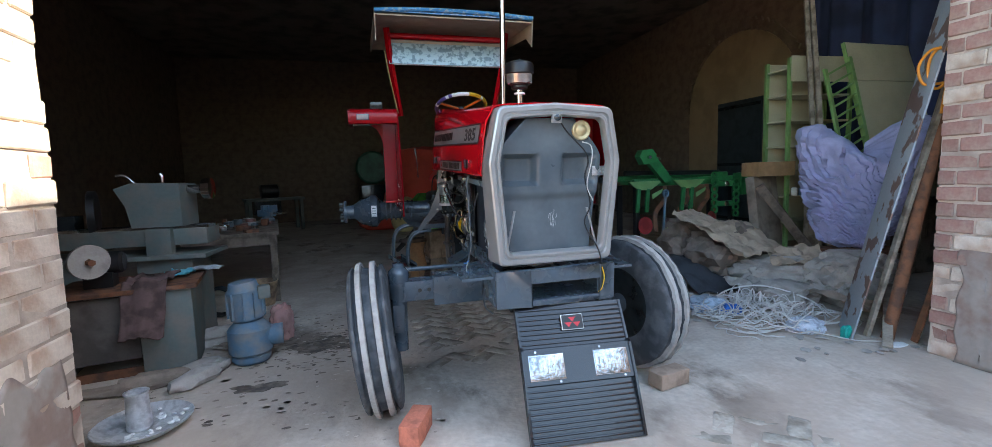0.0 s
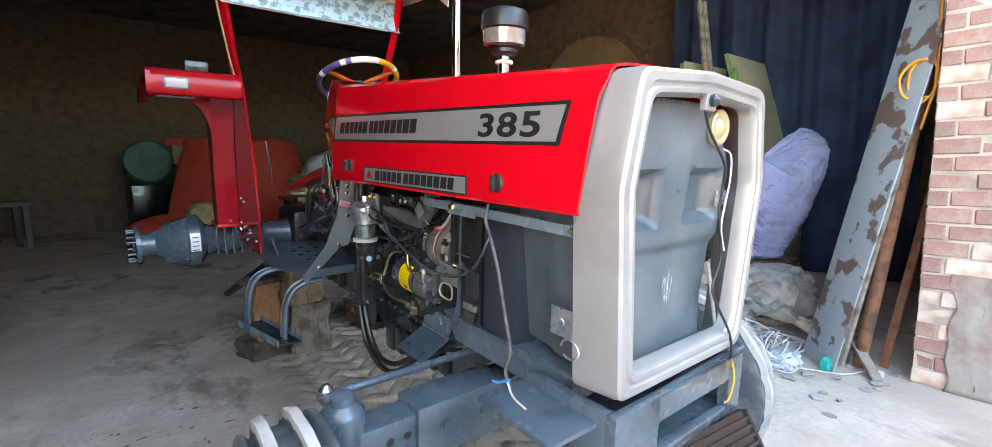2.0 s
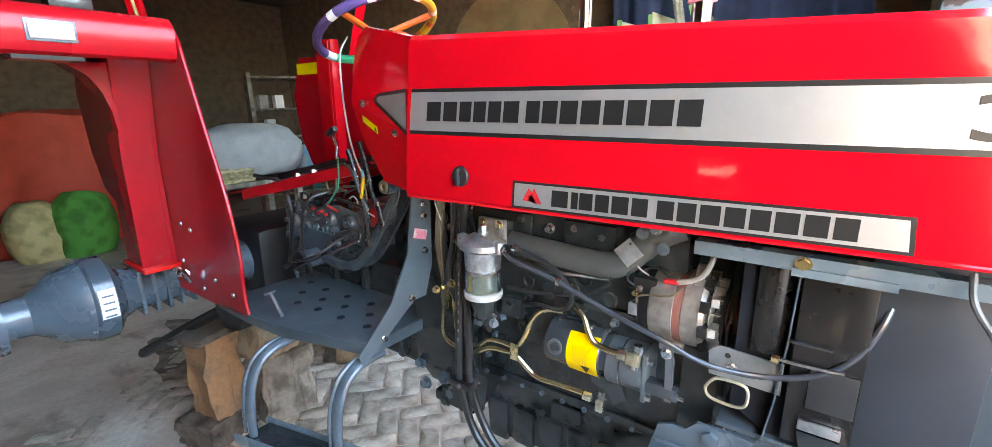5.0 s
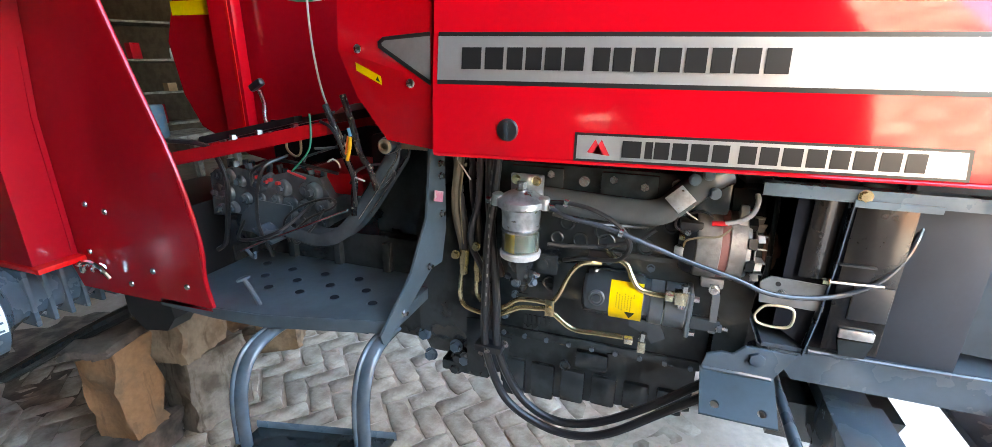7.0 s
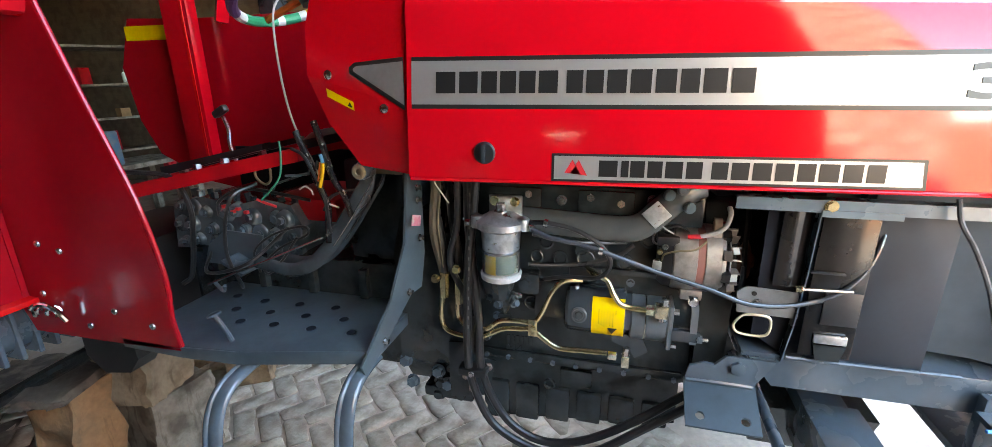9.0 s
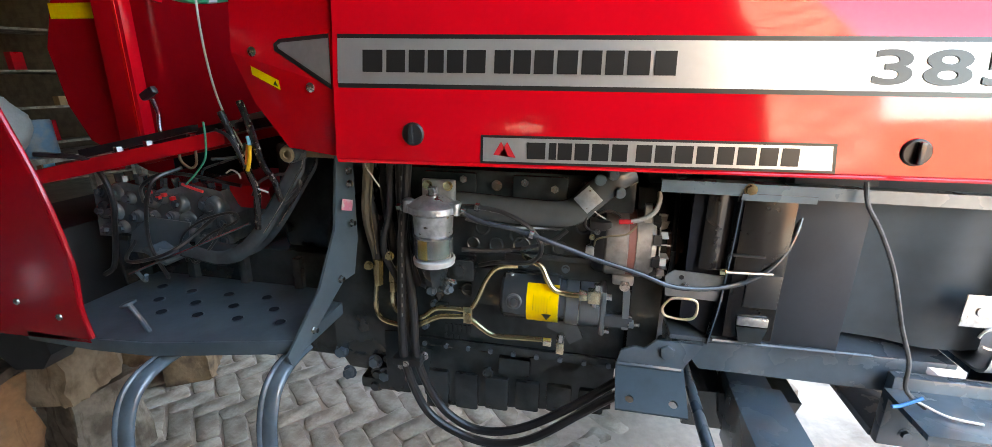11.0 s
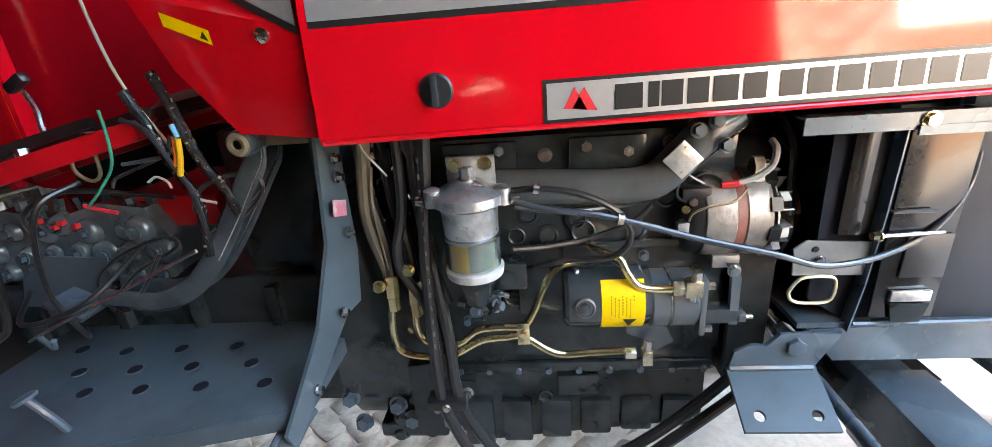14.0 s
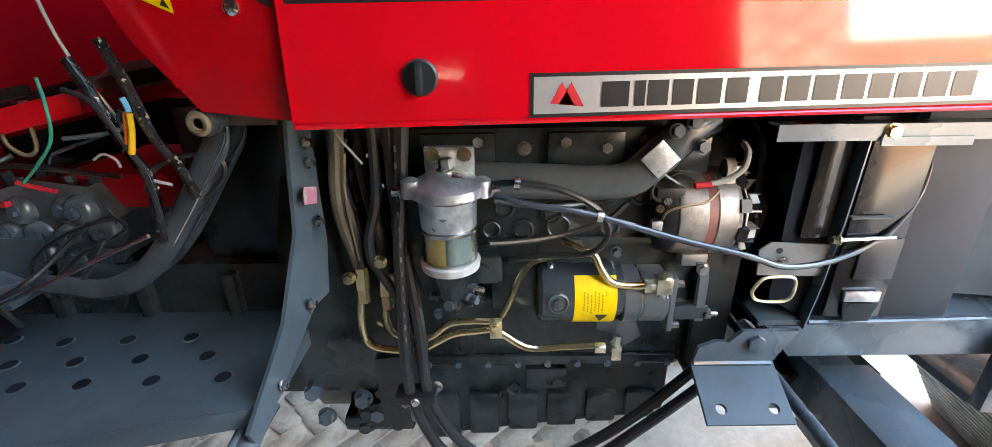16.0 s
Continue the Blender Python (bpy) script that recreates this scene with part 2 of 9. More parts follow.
def box(bm, c, s, rot=None, mi=0):
    m = Matrix.Translation(c) @ (rot.to_4x4() if rot else Matrix()) @ Matrix.Diagonal((*s, 1))
    r = bmesh.ops.create_cube(bm, size=1, matrix=m)
    fs = {f for v in r["verts"] for f in v.link_faces}
    for f in fs:
        f.material_index = mi
    return bm


def span(bm, lo, hi, mi=0):
    return box(bm, [(a + b) / 2 for a, b in zip(lo, hi)], [abs(b - a) for a, b in zip(lo, hi)], mi=mi)


def cyl(bm, p0, p1, r, r2=None, seg=20, mi=0):
    p0, p1 = Vector(p0), Vector(p1)
    d = p1 - p0
    m = Matrix.Translation((p0 + p1) / 2) @ d.to_track_quat("Z", "Y").to_matrix().to_4x4()
    res = bmesh.ops.create_cone(bm, cap_ends=True, segments=seg, radius1=r, radius2=r if r2 is None else r2, depth=d.length, matrix=m)
    for f in {f for v in res["verts"] for f in v.link_faces}:
        f.material_index = mi
    return bm


def hexbolt(bm, p, n, r=0.009, h=0.008, washer=True):
    p, n = Vector(p), Vector(n).normalized()
    if washer:
        cyl(bm, p, p + n * 0.002, r * 1.35, seg=12)
    cyl(bm, p, p + n * h, r, seg=6)
    return bm


def lathe(bm, prof, axis_p, axis_d, seg=32, mi=0):
    """prof: rows of (distance along the axis, radius)."""
    q = Vector(axis_d).to_track_quat("Z", "Y").to_matrix()
    o = Vector(axis_p)
    rings = []
    for d, r in prof:
        rings.append([bm.verts.new(o + q @ Vector((r * math.cos(a), r * math.sin(a), d))) for a in [2 * math.pi * k / seg for k in range(seg)]])
    for a, b in zip(rings, rings[1:]):
        for k in range(seg):
            f = bm.faces.new((a[k], a[(k + 1) % seg], b[(k + 1) % seg], b[k]))
            f.material_index = mi
    if prof[0][1] > 1e-4:
        bm.faces.new(rings[0][::-1]).material_index = mi
    if prof[-1][1] > 1e-4:
        bm.faces.new(rings[-1]).material_index = mi
    return bm


def smooth_path(pts, steps=6):
    """Catmull-Rom through the points."""
    p = [Vector(a) for a in pts]
    p = [p[0] * 2 - p[1]] + p + [p[-1] * 2 - p[-2]]
    out = []
    for i in range(1, len(p) - 2):
        for k in range(steps):
            t = k / steps
            out.append(0.5 * ((2 * p[i]) + (p[i + 1] - p[i - 1]) * t + (2 * p[i - 1] - 5 * p[i] + 4 * p[i + 1] - p[i + 2]) * t * t
                              + (3 * p[i] - p[i - 1] - 3 * p[i + 1] + p[i + 2]) * t ** 3))
    out.append(p[-2])
    return out


def tube(bm, pts, r, seg=10, steps=6, flat=None, mi=0):
    """A hose or bent bar; flat=(a, b) gives it an oblong section."""
    path = smooth_path(pts, steps) if steps else [Vector(a) for a in pts]
    rings, up = [], None
    for i, p in enumerate(path):
        d = (path[min(i + 1, len(path) - 1)] - path[max(i - 1, 0)]).normalized()
        if up is None:
            up = d.orthogonal().normalized() if flat is None else (Vector((1, 0, 0)) - d * d.x).normalized()
        up = (up - d * up.dot(d)).normalized()
        side = d.cross(up)
        ra, rb = flat or (r, r)
        rings.append([bm.verts.new(p + up * math.cos(2 * math.pi * k / seg) * ra + side * math.sin(2 * math.pi * k / seg) * rb) for k in range(seg)])
    for a, b in zip(rings, rings[1:]):
        for k in range(seg):
            bm.faces.new((a[k], a[(k + 1) % seg], b[(k + 1) % seg], b[k])).material_index = mi
    bm.faces.new(rings[0][::-1]).material_index = mi
    bm.faces.new(rings[-1]).material_index = mi
    return bm


def prism(bm, poly, a, b, axis="x", mi=0):
    """A polygon of two coordinates, pulled along the third axis from a to b."""
    def P(u, v, w):
        return {"x": (w, u, v), "y": (u, w, v), "z": (u, v, w)}[axis]
    lo = [bm.verts.new(P(u, v, a)) for u, v in poly]
    hi = [bm.verts.new(P(u, v, b)) for u, v in poly]
    n = len(poly)
    bm.faces.new(lo).material_index = mi
    bm.faces.new(hi[::-1]).material_index = mi
    for i in range(n):
        bm.faces.new((lo[i], hi[i], hi[(i + 1) % n], lo[(i + 1) % n])).material_index = mi
    return bm


def grid(bm, nu, nv, fn, thick=None, mi=0):
    """A sheet of (nu x nv) cells from fn(u, v); thick pulls a back side along a vector."""
    vs = [[bm.verts.new(fn(i / nu, j / nv)) for j in range(nv + 1)] for i in range(nu + 1)]
    for i in range(nu):
        for j in range(nv):
            bm.faces.new((vs[i][j], vs[i + 1][j], vs[i + 1][j + 1], vs[i][j + 1])).material_index = mi
    if thick is not None:
        t = Vector(thick)
        ws = [[bm.verts.new(v.co + t) for v in row] for row in vs]
        for i in range(nu):
            for j in range(nv):
                bm.faces.new((ws[i][j], ws[i][j + 1], ws[i + 1][j + 1], ws[i + 1][j])).material_index = mi
        edge = [(vs[i][0], ws[i][0]) for i in range(nu + 1)] + [(vs[nu][j], ws[nu][j]) for j in range(1, nv + 1)]
        edge += [(vs[i][nv], ws[i][nv]) for i in range(nu - 1, -1, -1)] + [(vs[0][j], ws[0][j]) for j in range(nv - 1, 0, -1)]
        for k in range(len(edge)):
            (a, b), (c, d) = edge[k], edge[(k + 1) % len(edge)]
            bm.faces.new((a, c, d, b)).material_index = mi
    return bm


def rock(bm, c, s, seed=0, sub=2, rough=0.25, mi=0):
    """A lumpy body: a stone, a bag, a heap."""
    r = bmesh.ops.create_icosphere(bm, subdivisions=sub, radius=1)
    o = Vector((seed * 3.1, seed * 1.7, seed * 0.9))
    for v in r["verts"]:
        k = 1 + rough * noise.fractal(v.co * 1.6 + o, 1.0, 2.0, 3)
        v.co = Vector((v.co.x * s[0] * k + c[0], v.co.y * s[1] * k + c[1], max(v.co.z * s[2] * k + c[2], 0.002)))
    for f in {f for v in r["verts"] for f in v.link_faces}:
        f.material_index = mi
    return bm


def text_mesh(name, s, size, material, m, parent, sx=1.0, bold=0.0, depth=0.0008, align="LEFT", label=""):
    cu = bpy.data.curves.new(name, "FONT")
    cu.body, cu.size, cu.extrude, cu.offset, cu.align_x = s, size, depth, bold, align
    tmp = new("text_tmp", cu)
    me = bpy.data.meshes.new_from_object(tmp.evaluated_get(bpy.context.evaluated_depsgraph_get()))
    bpy.data.objects.remove(tmp)
    bpy.data.curves.remove(cu)
    me.transform(Matrix.Diagonal((sx, 1, 1, 1)))
    me.materials.clear()
    me.materials.append(material)
    me.name = name
    ob = new(name, me)
    ob.parent = parent
    ob.matrix_basis = m
    if label:
        ob["label"] = label
    return ob


# ---- the setting ----
def ground_height(x, y):
    h = -0.004 + 0.007 * noise.noise(Vector((x * 1.3, y * 1.3, 0.3))) + 0.004 * noise.noise(Vector((x * 5, y * 5, 1.7)))
    if -0.3 < x < 2.2 and 1.3 < y < 4.6:
        h -= 0.004 * min(1, (x + 0.3) / 0.15) * min(1, (y - 1.3) / 0.3)
    if x < -0.3 and -3 < y < 6:
        # lumpy trodden soil on the workshop side
        k = min(1, (-0.3 - x) / 0.4)
        h += k * (0.009 * abs(noise.noise(Vector((x * 7, y * 11, 4)))) + 0.006 * noise.noise(Vector((x * 16, y * 22, 2))))
    return h


def build_ground():
    xs = [-60, -30, -14] + [-7 + 0.14 * i for i in range(26)] + [-3.4 + 0.045 * i for i in range(76)] + [0.14 * i for i in range(59)] + [16, 30, 60]
    ys = [-60, -30, -14] + [-5 + 0.14 * i for i in range(29)] + [-0.98 + 0.045 * i for i in range(90)] + [3.06 + 0.14 * i for i in range(76)] + [22, 35, 60]
    bm = B()
    vs = [[bm.verts.new((x, y, ground_height(x, y))) for y in ys] for x in xs]
    for i in range(len(xs) - 1):
        for j in range(len(ys) - 1):
            bm.faces.new((vs[i][j], vs[i + 1][j], vs[i + 1][j + 1], vs[i][j + 1]))
    return tagged(link("ground", bm, DIRT, smooth=3.1), "dusty trodden earth floor of the shed and yard", "floor", kind="structure")


def add_stains(m, colour, scale, lo, hi, stretch):
    """Dark oily stains of soil with ragged edges over a material's own colour."""
    nt = m.node_tree
    n, l = nt.nodes, nt.links
    b = n["Principled BSDF"]
    old = b.inputs["Base Color"].links[0].from_socket
    tc = n.new("ShaderNodeTexCoord")
    mp = n.new("ShaderNodeMapping")
    mp.inputs["Scale"].default_value = stretch
    nz = n.new("ShaderNodeTexNoise")
    nz.inputs["Scale"].default_value = scale
    nz.inputs["Detail"].default_value = 9
    nz.inputs["Roughness"].default_value = 0.66
    ramp = n.new("ShaderNodeMapRange")
    ramp.inputs["From Min"].default_value = lo
    ramp.inputs["From Max"].default_value = hi
    ramp.inputs["To Max"].default_value = 0.85
    mix = n.new("ShaderNodeMixRGB")
    l.new(tc.outputs["Object"], mp.inputs["Vector"])
    l.new(mp.outputs["Vector"], nz.inputs["Vector"])
    l.new(nz.outputs["Fac"], ramp.inputs["Value"])
    l.new(ramp.outputs["Result"], mix.inputs["Fac"])
    l.new(old, mix.inputs["Color1"])
    mix.inputs["Color2"].default_value = (*colour, 1)
    l.new(mix.outputs["Color"], b.inputs["Base Color"])


add_stains(DIRT, (0.17, 0.13, 0.10), 1.5, 0.53, 0.62, (1, 0.6, 1))
add_stains(DIRT, (0.45, 0.36, 0.29), 0.6, 0.42, 0.60, (1, 1, 1))
ground = build_ground()


def wall(name, lo, hi, material, label, cat="wall"):
    return tagged(link(name, span(B(), lo, hi), material, smooth=0), label, cat, kind="structure")


LX, LY0, LY1 = -2.085, -0.46, 0.09
RX, RY0, RY1 = 2.62, -0.42, 0.0
wall_front_left = wall("wall_front_left", (-6.3, LY0, -0.1), (LX - 0.014, LY1 - 0.008, 5.0), MORTAR, "weathered brick front wall with pale lime wash and grey plaster below")
wall_front_right = wall("wall_front_right", (RX + 0.014, RY0, -0.1), (7.1, RY1 - 0.008, 5.0), MORTAR, "weathered pink and red brick front wall with worn plaster below")
# Lintel out of view, added over the doorway and set back for the sun.
wall_lintel = wall("wall_lintel", (LX - 0.03, -0.20, 4.3), (RX + 0.03, 0.05, 5.0), INNER, "brick wall added out of view over the wide shed doorway")


def wall_with_slot(name, x0, x1, y0, y1, slot, top, material, label):
    """A wall along y with one small opening (y from, y to, z from, z to) through it."""
    a, b, c, d = slot
    bm = B()
    span(bm, (x0, y0, -0.1), (x1, a, top))
    span(bm, (x0, b, -0.1), (x1, y1, top))
    span(bm, (x0, a, -0.1), (x1, b, c))
    span(bm, (x0, a, d), (x1, b, top))
    return tagged(link(name, bm, material, smooth=0), label, "wall", kind="structure")


# The slot is added to give the bonnet its small bright reflection.
wall_west = wall_with_slot("wall_west", -6.3, -6.0, LY1, 14.3, (1.62, 2.12, 1.715, 1.75), 5.0, INNER, "dark brick side wall of the shed with an added slot that the bonnet mirrors")
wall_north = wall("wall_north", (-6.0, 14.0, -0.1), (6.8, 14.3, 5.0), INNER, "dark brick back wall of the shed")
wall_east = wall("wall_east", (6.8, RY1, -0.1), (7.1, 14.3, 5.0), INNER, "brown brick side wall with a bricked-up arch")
# Roof out of view, added to keep sky light out of the shed.
ceiling = wall("ceiling", (-6.3, -0.2, 5.0), (7.1, 14.3, 5.2), ROOF, "dark roof slab added out of view to close the shed", "ceiling")
# Unseen wall, its height set to shade the yard and the lower left jamb.
sun_block_wall_east = wall("sun_block_wall_east", (5.0, -12.0, -0.1), (5.4, RY0, 6.35), YARD_BRICK, "tall unseen brick wall added to block the sun")
# Not in view; added to close the yard and cut off low sky.
unseen_wall_south = wall("unseen_wall_south", (-8.0, -12.3, -0.1), (5.4, -12.0, 4.0), YARD_BRICK, "unseen brick wall added to close the yard opposite the shed")
yard_wall_west = wall("yard_wall_west", (-8.3, -12.3, -0.1), (-8.0, -0.8, 2.05), YARD_BRICK, "sunlit brick yard wall")


def build_arch():
    """Bricked-up arch in the side wall: a ring of brick, a sandy infill and a door."""
    y0, r, zs = 6.25, 1.5, 2.55
    bm = B()
    pts = [(y0 - r, 0), (y0 - r, zs)] + [(y0 - r * math.cos(a), zs + r * math.sin(a)) for a in [math.pi * k / 24 for k in range(1, 24)]] + [(y0 + r, zs), (y0 + r, 0)]
    prism(bm, pts, 6.77, 6.796)
    infill = tagged(link("arch_infill", bm, mat("sandy_plaster", (0.30, 0.22, 0.13), rough=0.95, var=0.12, scale=2, bump=0.3), smooth=0),
                    "sandy plastered infill of the bricked-up arch", "arch", kind="structure")
    bm = B()
    for k in range(30):
        a = math.pi * (k + 0.5) / 30
        rot = Matrix.Rotation(a, 3, "X")
        box(bm, (6.775, y0 - (r + 0.12) * math.cos(a), zs + (r + 0.12) * math.sin(a)), (0.06, 0.23, 0.14), rot)
    part("arch_ring", bm, INNER, infill, "ring of dark bricks")
    d = tagged(link("door_1", span(B(), (6.73, 5.55, 0.0), (6.766, 6.75, 2.65)), mat("dark_teal_door", (0.028, 0.038, 0.045), rough=0.6, var=0.2)),
               "closed dark sheet-metal door in the arch", "door", kind="structure")
    bm = B()
    for z in (0.15, 1.3, 2.5):
        span(bm, (6.715, 5.57, z), (6.729, 6.73, z + 0.06))
    part("door_rail", bm, GREY_CAST, d)
    part("door_handle", cyl(B(), (6.70, 5.7, 1.05), (6.70, 5.7, 1.25), 0.012), STEEL, d)


build_arch()


# ---- the tractor, in its own frame: y runs to its rear, nose a little low ----
tractor = root("tractor", pose(0, 0, 0, 3.4, 0, 0), "red tractor without rear wheels, rear axle on timber blocks", "tractor")


def hood_half(y):
    """Half section of the bonnet at y: rows of (x, z), from the lower lip to the ridge."""
    k = (y - 0.2) / 1.53
    top = 1.605 + 0.072 * k
    w = 0.012 * (1 - k)
    u = w + 0.018 * max(0, 1 - k) ** 2
    lip = 1.236 + 0.022 * (1 - k)
    return [(-0.372 + w, lip), (-0.378 + w, lip + 0.012), (-0.372 + w, 1.34), (-0.364 + w, 1.44), (-0.351 + w, 1.53), (-0.344 + u, top - 0.034),
            (-0.338 + u, top - 0.016), (-0.322 + u, top - 0.003), (-0.25, top + 0.004), (-0.12, top + 0.010), (0, top + 0.012)]


def side_x(y, z):
    """The bonnet's right-hand skin at y and z."""
    h = hood_half(y)
    for (x0, z0), (x1, z1) in zip(h[1:], h[2:]):
        if z0 <= z <= z1:
            return x0 + (x1 - x0) * (z - z0) / (z1 - z0)
    return h[1][0]


def build_hood():
    def loop(y):
        h = hood_half(y)
        return h + [(-x, z) for x, z in h[-2::-1]]
    bm = B()
    ys = [0.195 + 1.53 * i / 14 for i in range(15)]
    rows = []
    def rake(y, z):
        """The front edge leans forward towards the top."""
        return y - (0.03 * max(0, z - 1.25) / 0.35 if y < 0.2 else 0)
    for y in ys:
        rows.append([bm.verts.new((x, rake(y, z), z)) for x, z in loop(y)])
    inner = []
    for y in ys:
        inner.append([bm.verts.new((x * 0.985 if abs(x) > 0.2 else x, rake(y, z), z - (0.006 if z > 1.3 else 0))) for x, z in loop(y)])
    n = len(rows[0])
    for i in range(14):
        for j in range(n - 1):
            bm.faces.new((rows[i][j], rows[i][j + 1], rows[i + 1][j + 1], rows[i + 1][j]))
            bm.faces.new((inner[i][j], inner[i + 1][j], inner[i + 1][j + 1], inner[i][j + 1]))
        for j in (0, n - 1):
            bm.faces.new((rows[i][j], rows[i + 1][j], inner[i + 1][j], inner[i][j]))
    for i in (0, 14):
        for j in range(n - 1):
            bm.faces.new((rows[i][j], inner[i][j], inner[i][j + 1], rows[i][j + 1]))
    hood = part("hood", bm, RED, tractor, "glossy red sheet-metal bonnet", smooth=0.5)

    def skin(bm, poly, off, mi=0, nu=1):
        """A decal that follows the skin: corners in (y, z), lifted by off."""
        k = 10
        (a, b, c, d) = poly
        vs = []
        for i in range(k + 1):
            col = []
            for j in range(4):
                u, v = i / k, j / 3
                y = (a[0] * (1 - u) + b[0] * u) * (1 - v) + (d[0] * (1 - u) + c[0] * u) * v
                z = (a[1] * (1 - u) + b[1] * u) * (1 - v) + (d[1] * (1 - u) + c[1] * u) * v
                col.append(bm.verts.new((side_x(y, z) - off, y, z)))
            vs.append(col)
        for i in range(k):
            for j in range(3):
                bm.faces.new((vs[i][j], vs[i + 1][j], vs[i + 1][j + 1], vs[i][j + 1])).material_index = mi
        return bm

    # stripe: black edge with silver inside, from the seam to the slanted front end
    edge = part("stripe_edge", skin(B(), [(1.712, 1.414), (0.268, 1.4175), (0.247, 1.524), (1.712, 1.534)], 0.0006), INK, hood, "black decal border")
    part("stripe", skin(B(), [(1.712, 1.424), (0.281, 1.427), (0.262, 1.5145), (1.712, 1.5245)], 0.0012), SILVER, hood, "brushed silver decal stripe")
    m385 = Matrix(((0, 0, -1, 0), (-1, 0, 0, 0), (0, 1, 0, 0), (0, 0, 0, 1)))
    x0 = side_x(0.45, 1.436) - 0.0026
    lean = math.atan2(side_x(0.45, 1.52) - side_x(0.45, 1.43), 0.09)
    for digit, y in (("3", 0.600), ("8", 0.509), ("5", 0.415)):
        text_mesh("model_digit", digit, 0.090, INK, Matrix.Translation((x0, y, 1.440)) @ Matrix.Rotation(lean, 4, "Y") @ m385, hood, sx=1.86, bold=0.0019, label="bold black digit")

    def word(y0, y1, z0, z1, lens, name, material=INK, gap=0.16, rise=0.0):
        """Lettering of a maker's name as plain bars."""
        tot = sum(lens)
        y = y0
        bm = B()
        for w in lens:
            wd = (y1 - y0) * w / tot
            if w > 0.3:
                a, b = y, y + wd * (1 - gap)
                za, zb = [rise * (v - y0) / (y1 - y0) for v in (a, b)]
                skin(bm, [(a, z0 + za), (b, z0 + zb), (b, z1 + zb), (a, z1 + za)], 0.0030)
            y += wd
        return part(name, bm, material, hood, "dark lettering bars")
    word(1.648, 0.945, 1.450, 1.499, [1.3, 1.2, 1, 1, 1, 1.15, 0.25, 0.95, 1, 1.1, 1.15, 1.1, 1, 1.2, 1.15], "maker_lettering")
    # badge
    part("badge_plate", skin(B(), [(1.363, 1.251), (0.625, 1.264), (0.630, 1.3235), (1.363, 1.316)], 0.0012), INK, hood, "black badge border")
    part("badge_face", skin(B(), [(1.357, 1.2565), (0.632, 1.2695), (0.637, 1.318), (1.357, 1.3105)], 0.0019), SILVER, hood, "silver badge plate")
    word(1.255, 0.69, 1.266, 1.303, [1.25, 0.5, 0.95, 0.95, 1.1, 1, 0.3, 1, 1.05, 1.1, 1.05, 1, 1.1, 1.05, 1.0], "badge_lettering", rise=0.009)
    bm = B()
    for a in (1.315, 1.301):
        x = side_x(1.31, 1.28) - 0.0026
        vs = [bm.verts.new((x, a + 0.021, 1.266)), bm.verts.new((x, a - 0.021, 1.266)), bm.verts.new((x, a, 1.303))]
        bm.faces.new(vs)
        x -= 0.0003
    part("badge_mark", bm, LOGO_RED, hood, "red triangle mark")
    # round quarter-turn knobs
    for y in (1.526, 0.490):
        x = side_x(y, 1.31)
        bm = lathe(B(), [(0, 0.027), (0.004, 0.027), (0.007, 0.024), (0.008, 0)], (x + 0.001, y, 1.312), (-1, 0, 0), 28)
        kb = part("knob", bm, BLACK, hood, "black quarter-turn bonnet knob")
        part("grip", box(B(), (x - 0.014, y, 1.312), (0.014, 0.010, 0.044)), GREY_CAST, kb, bevel=0.002)
    # lip bead along the lower edge
    for s in (-1, 1):
        part("lip", tube(B(), [(s * 0.362, 0.2, 1.263), (s * 0.37, 0.9, 1.253), (s * 0.377, 1.72, 1.241)], 0.0045, seg=6), RED, hood)
    # filler cap behind the front edge
    part("filler_cap", lathe(B(), [(0, 0.028), (0.02, 0.028), (0.026, 0.02), (0.03, 0)], (-0.04, 0.30, 1.604), (0, 0, 1), 20), BLACK, hood)
    return hood


hood = build_hood()


def shell_outline(inset=0.0, n=5, flare=0.0):
    """The grille frame's outline, clockwise from the lower right-hand corner, with round corners."""
    half = [(0.306 + 0.018 * flare, 0.812), (0.352 + 0.004 * flare, 1.325), (0.300, 1.592)]
    c = [(-x, z) for x, z in half] + [(0.0, 1.612)] + half[::-1]
    out = []
    k = len(c)
    q = []
    for i in range(k):
        p, a, b = Vector(c[i]), Vector(c[i - 1]), Vector(c[(i + 1) % k])
        e1, e2 = (p - a).normalized(), (b - p).normalized()
        n1, n2 = Vector((e1.y, -e1.x)), Vector((e2.y, -e2.x))
        q.append(p + (n1 + n2) * (inset / (1 + n1.dot(n2))))
    for i in range(k):
        p, a, b = q[i], q[i - 1], q[(i + 1) % k]
        r = 0.035 if i in (0, 2, 4, 6) else 0.012
        d1, d2 = (a - p).normalized(), (b - p).normalized()
        for j in range(n + 1):
            t = j / n
            s = p + d1 * r * (1 - t) ** 2 + d2 * r * t ** 2
            out.append((s.x, s.y))
    return out


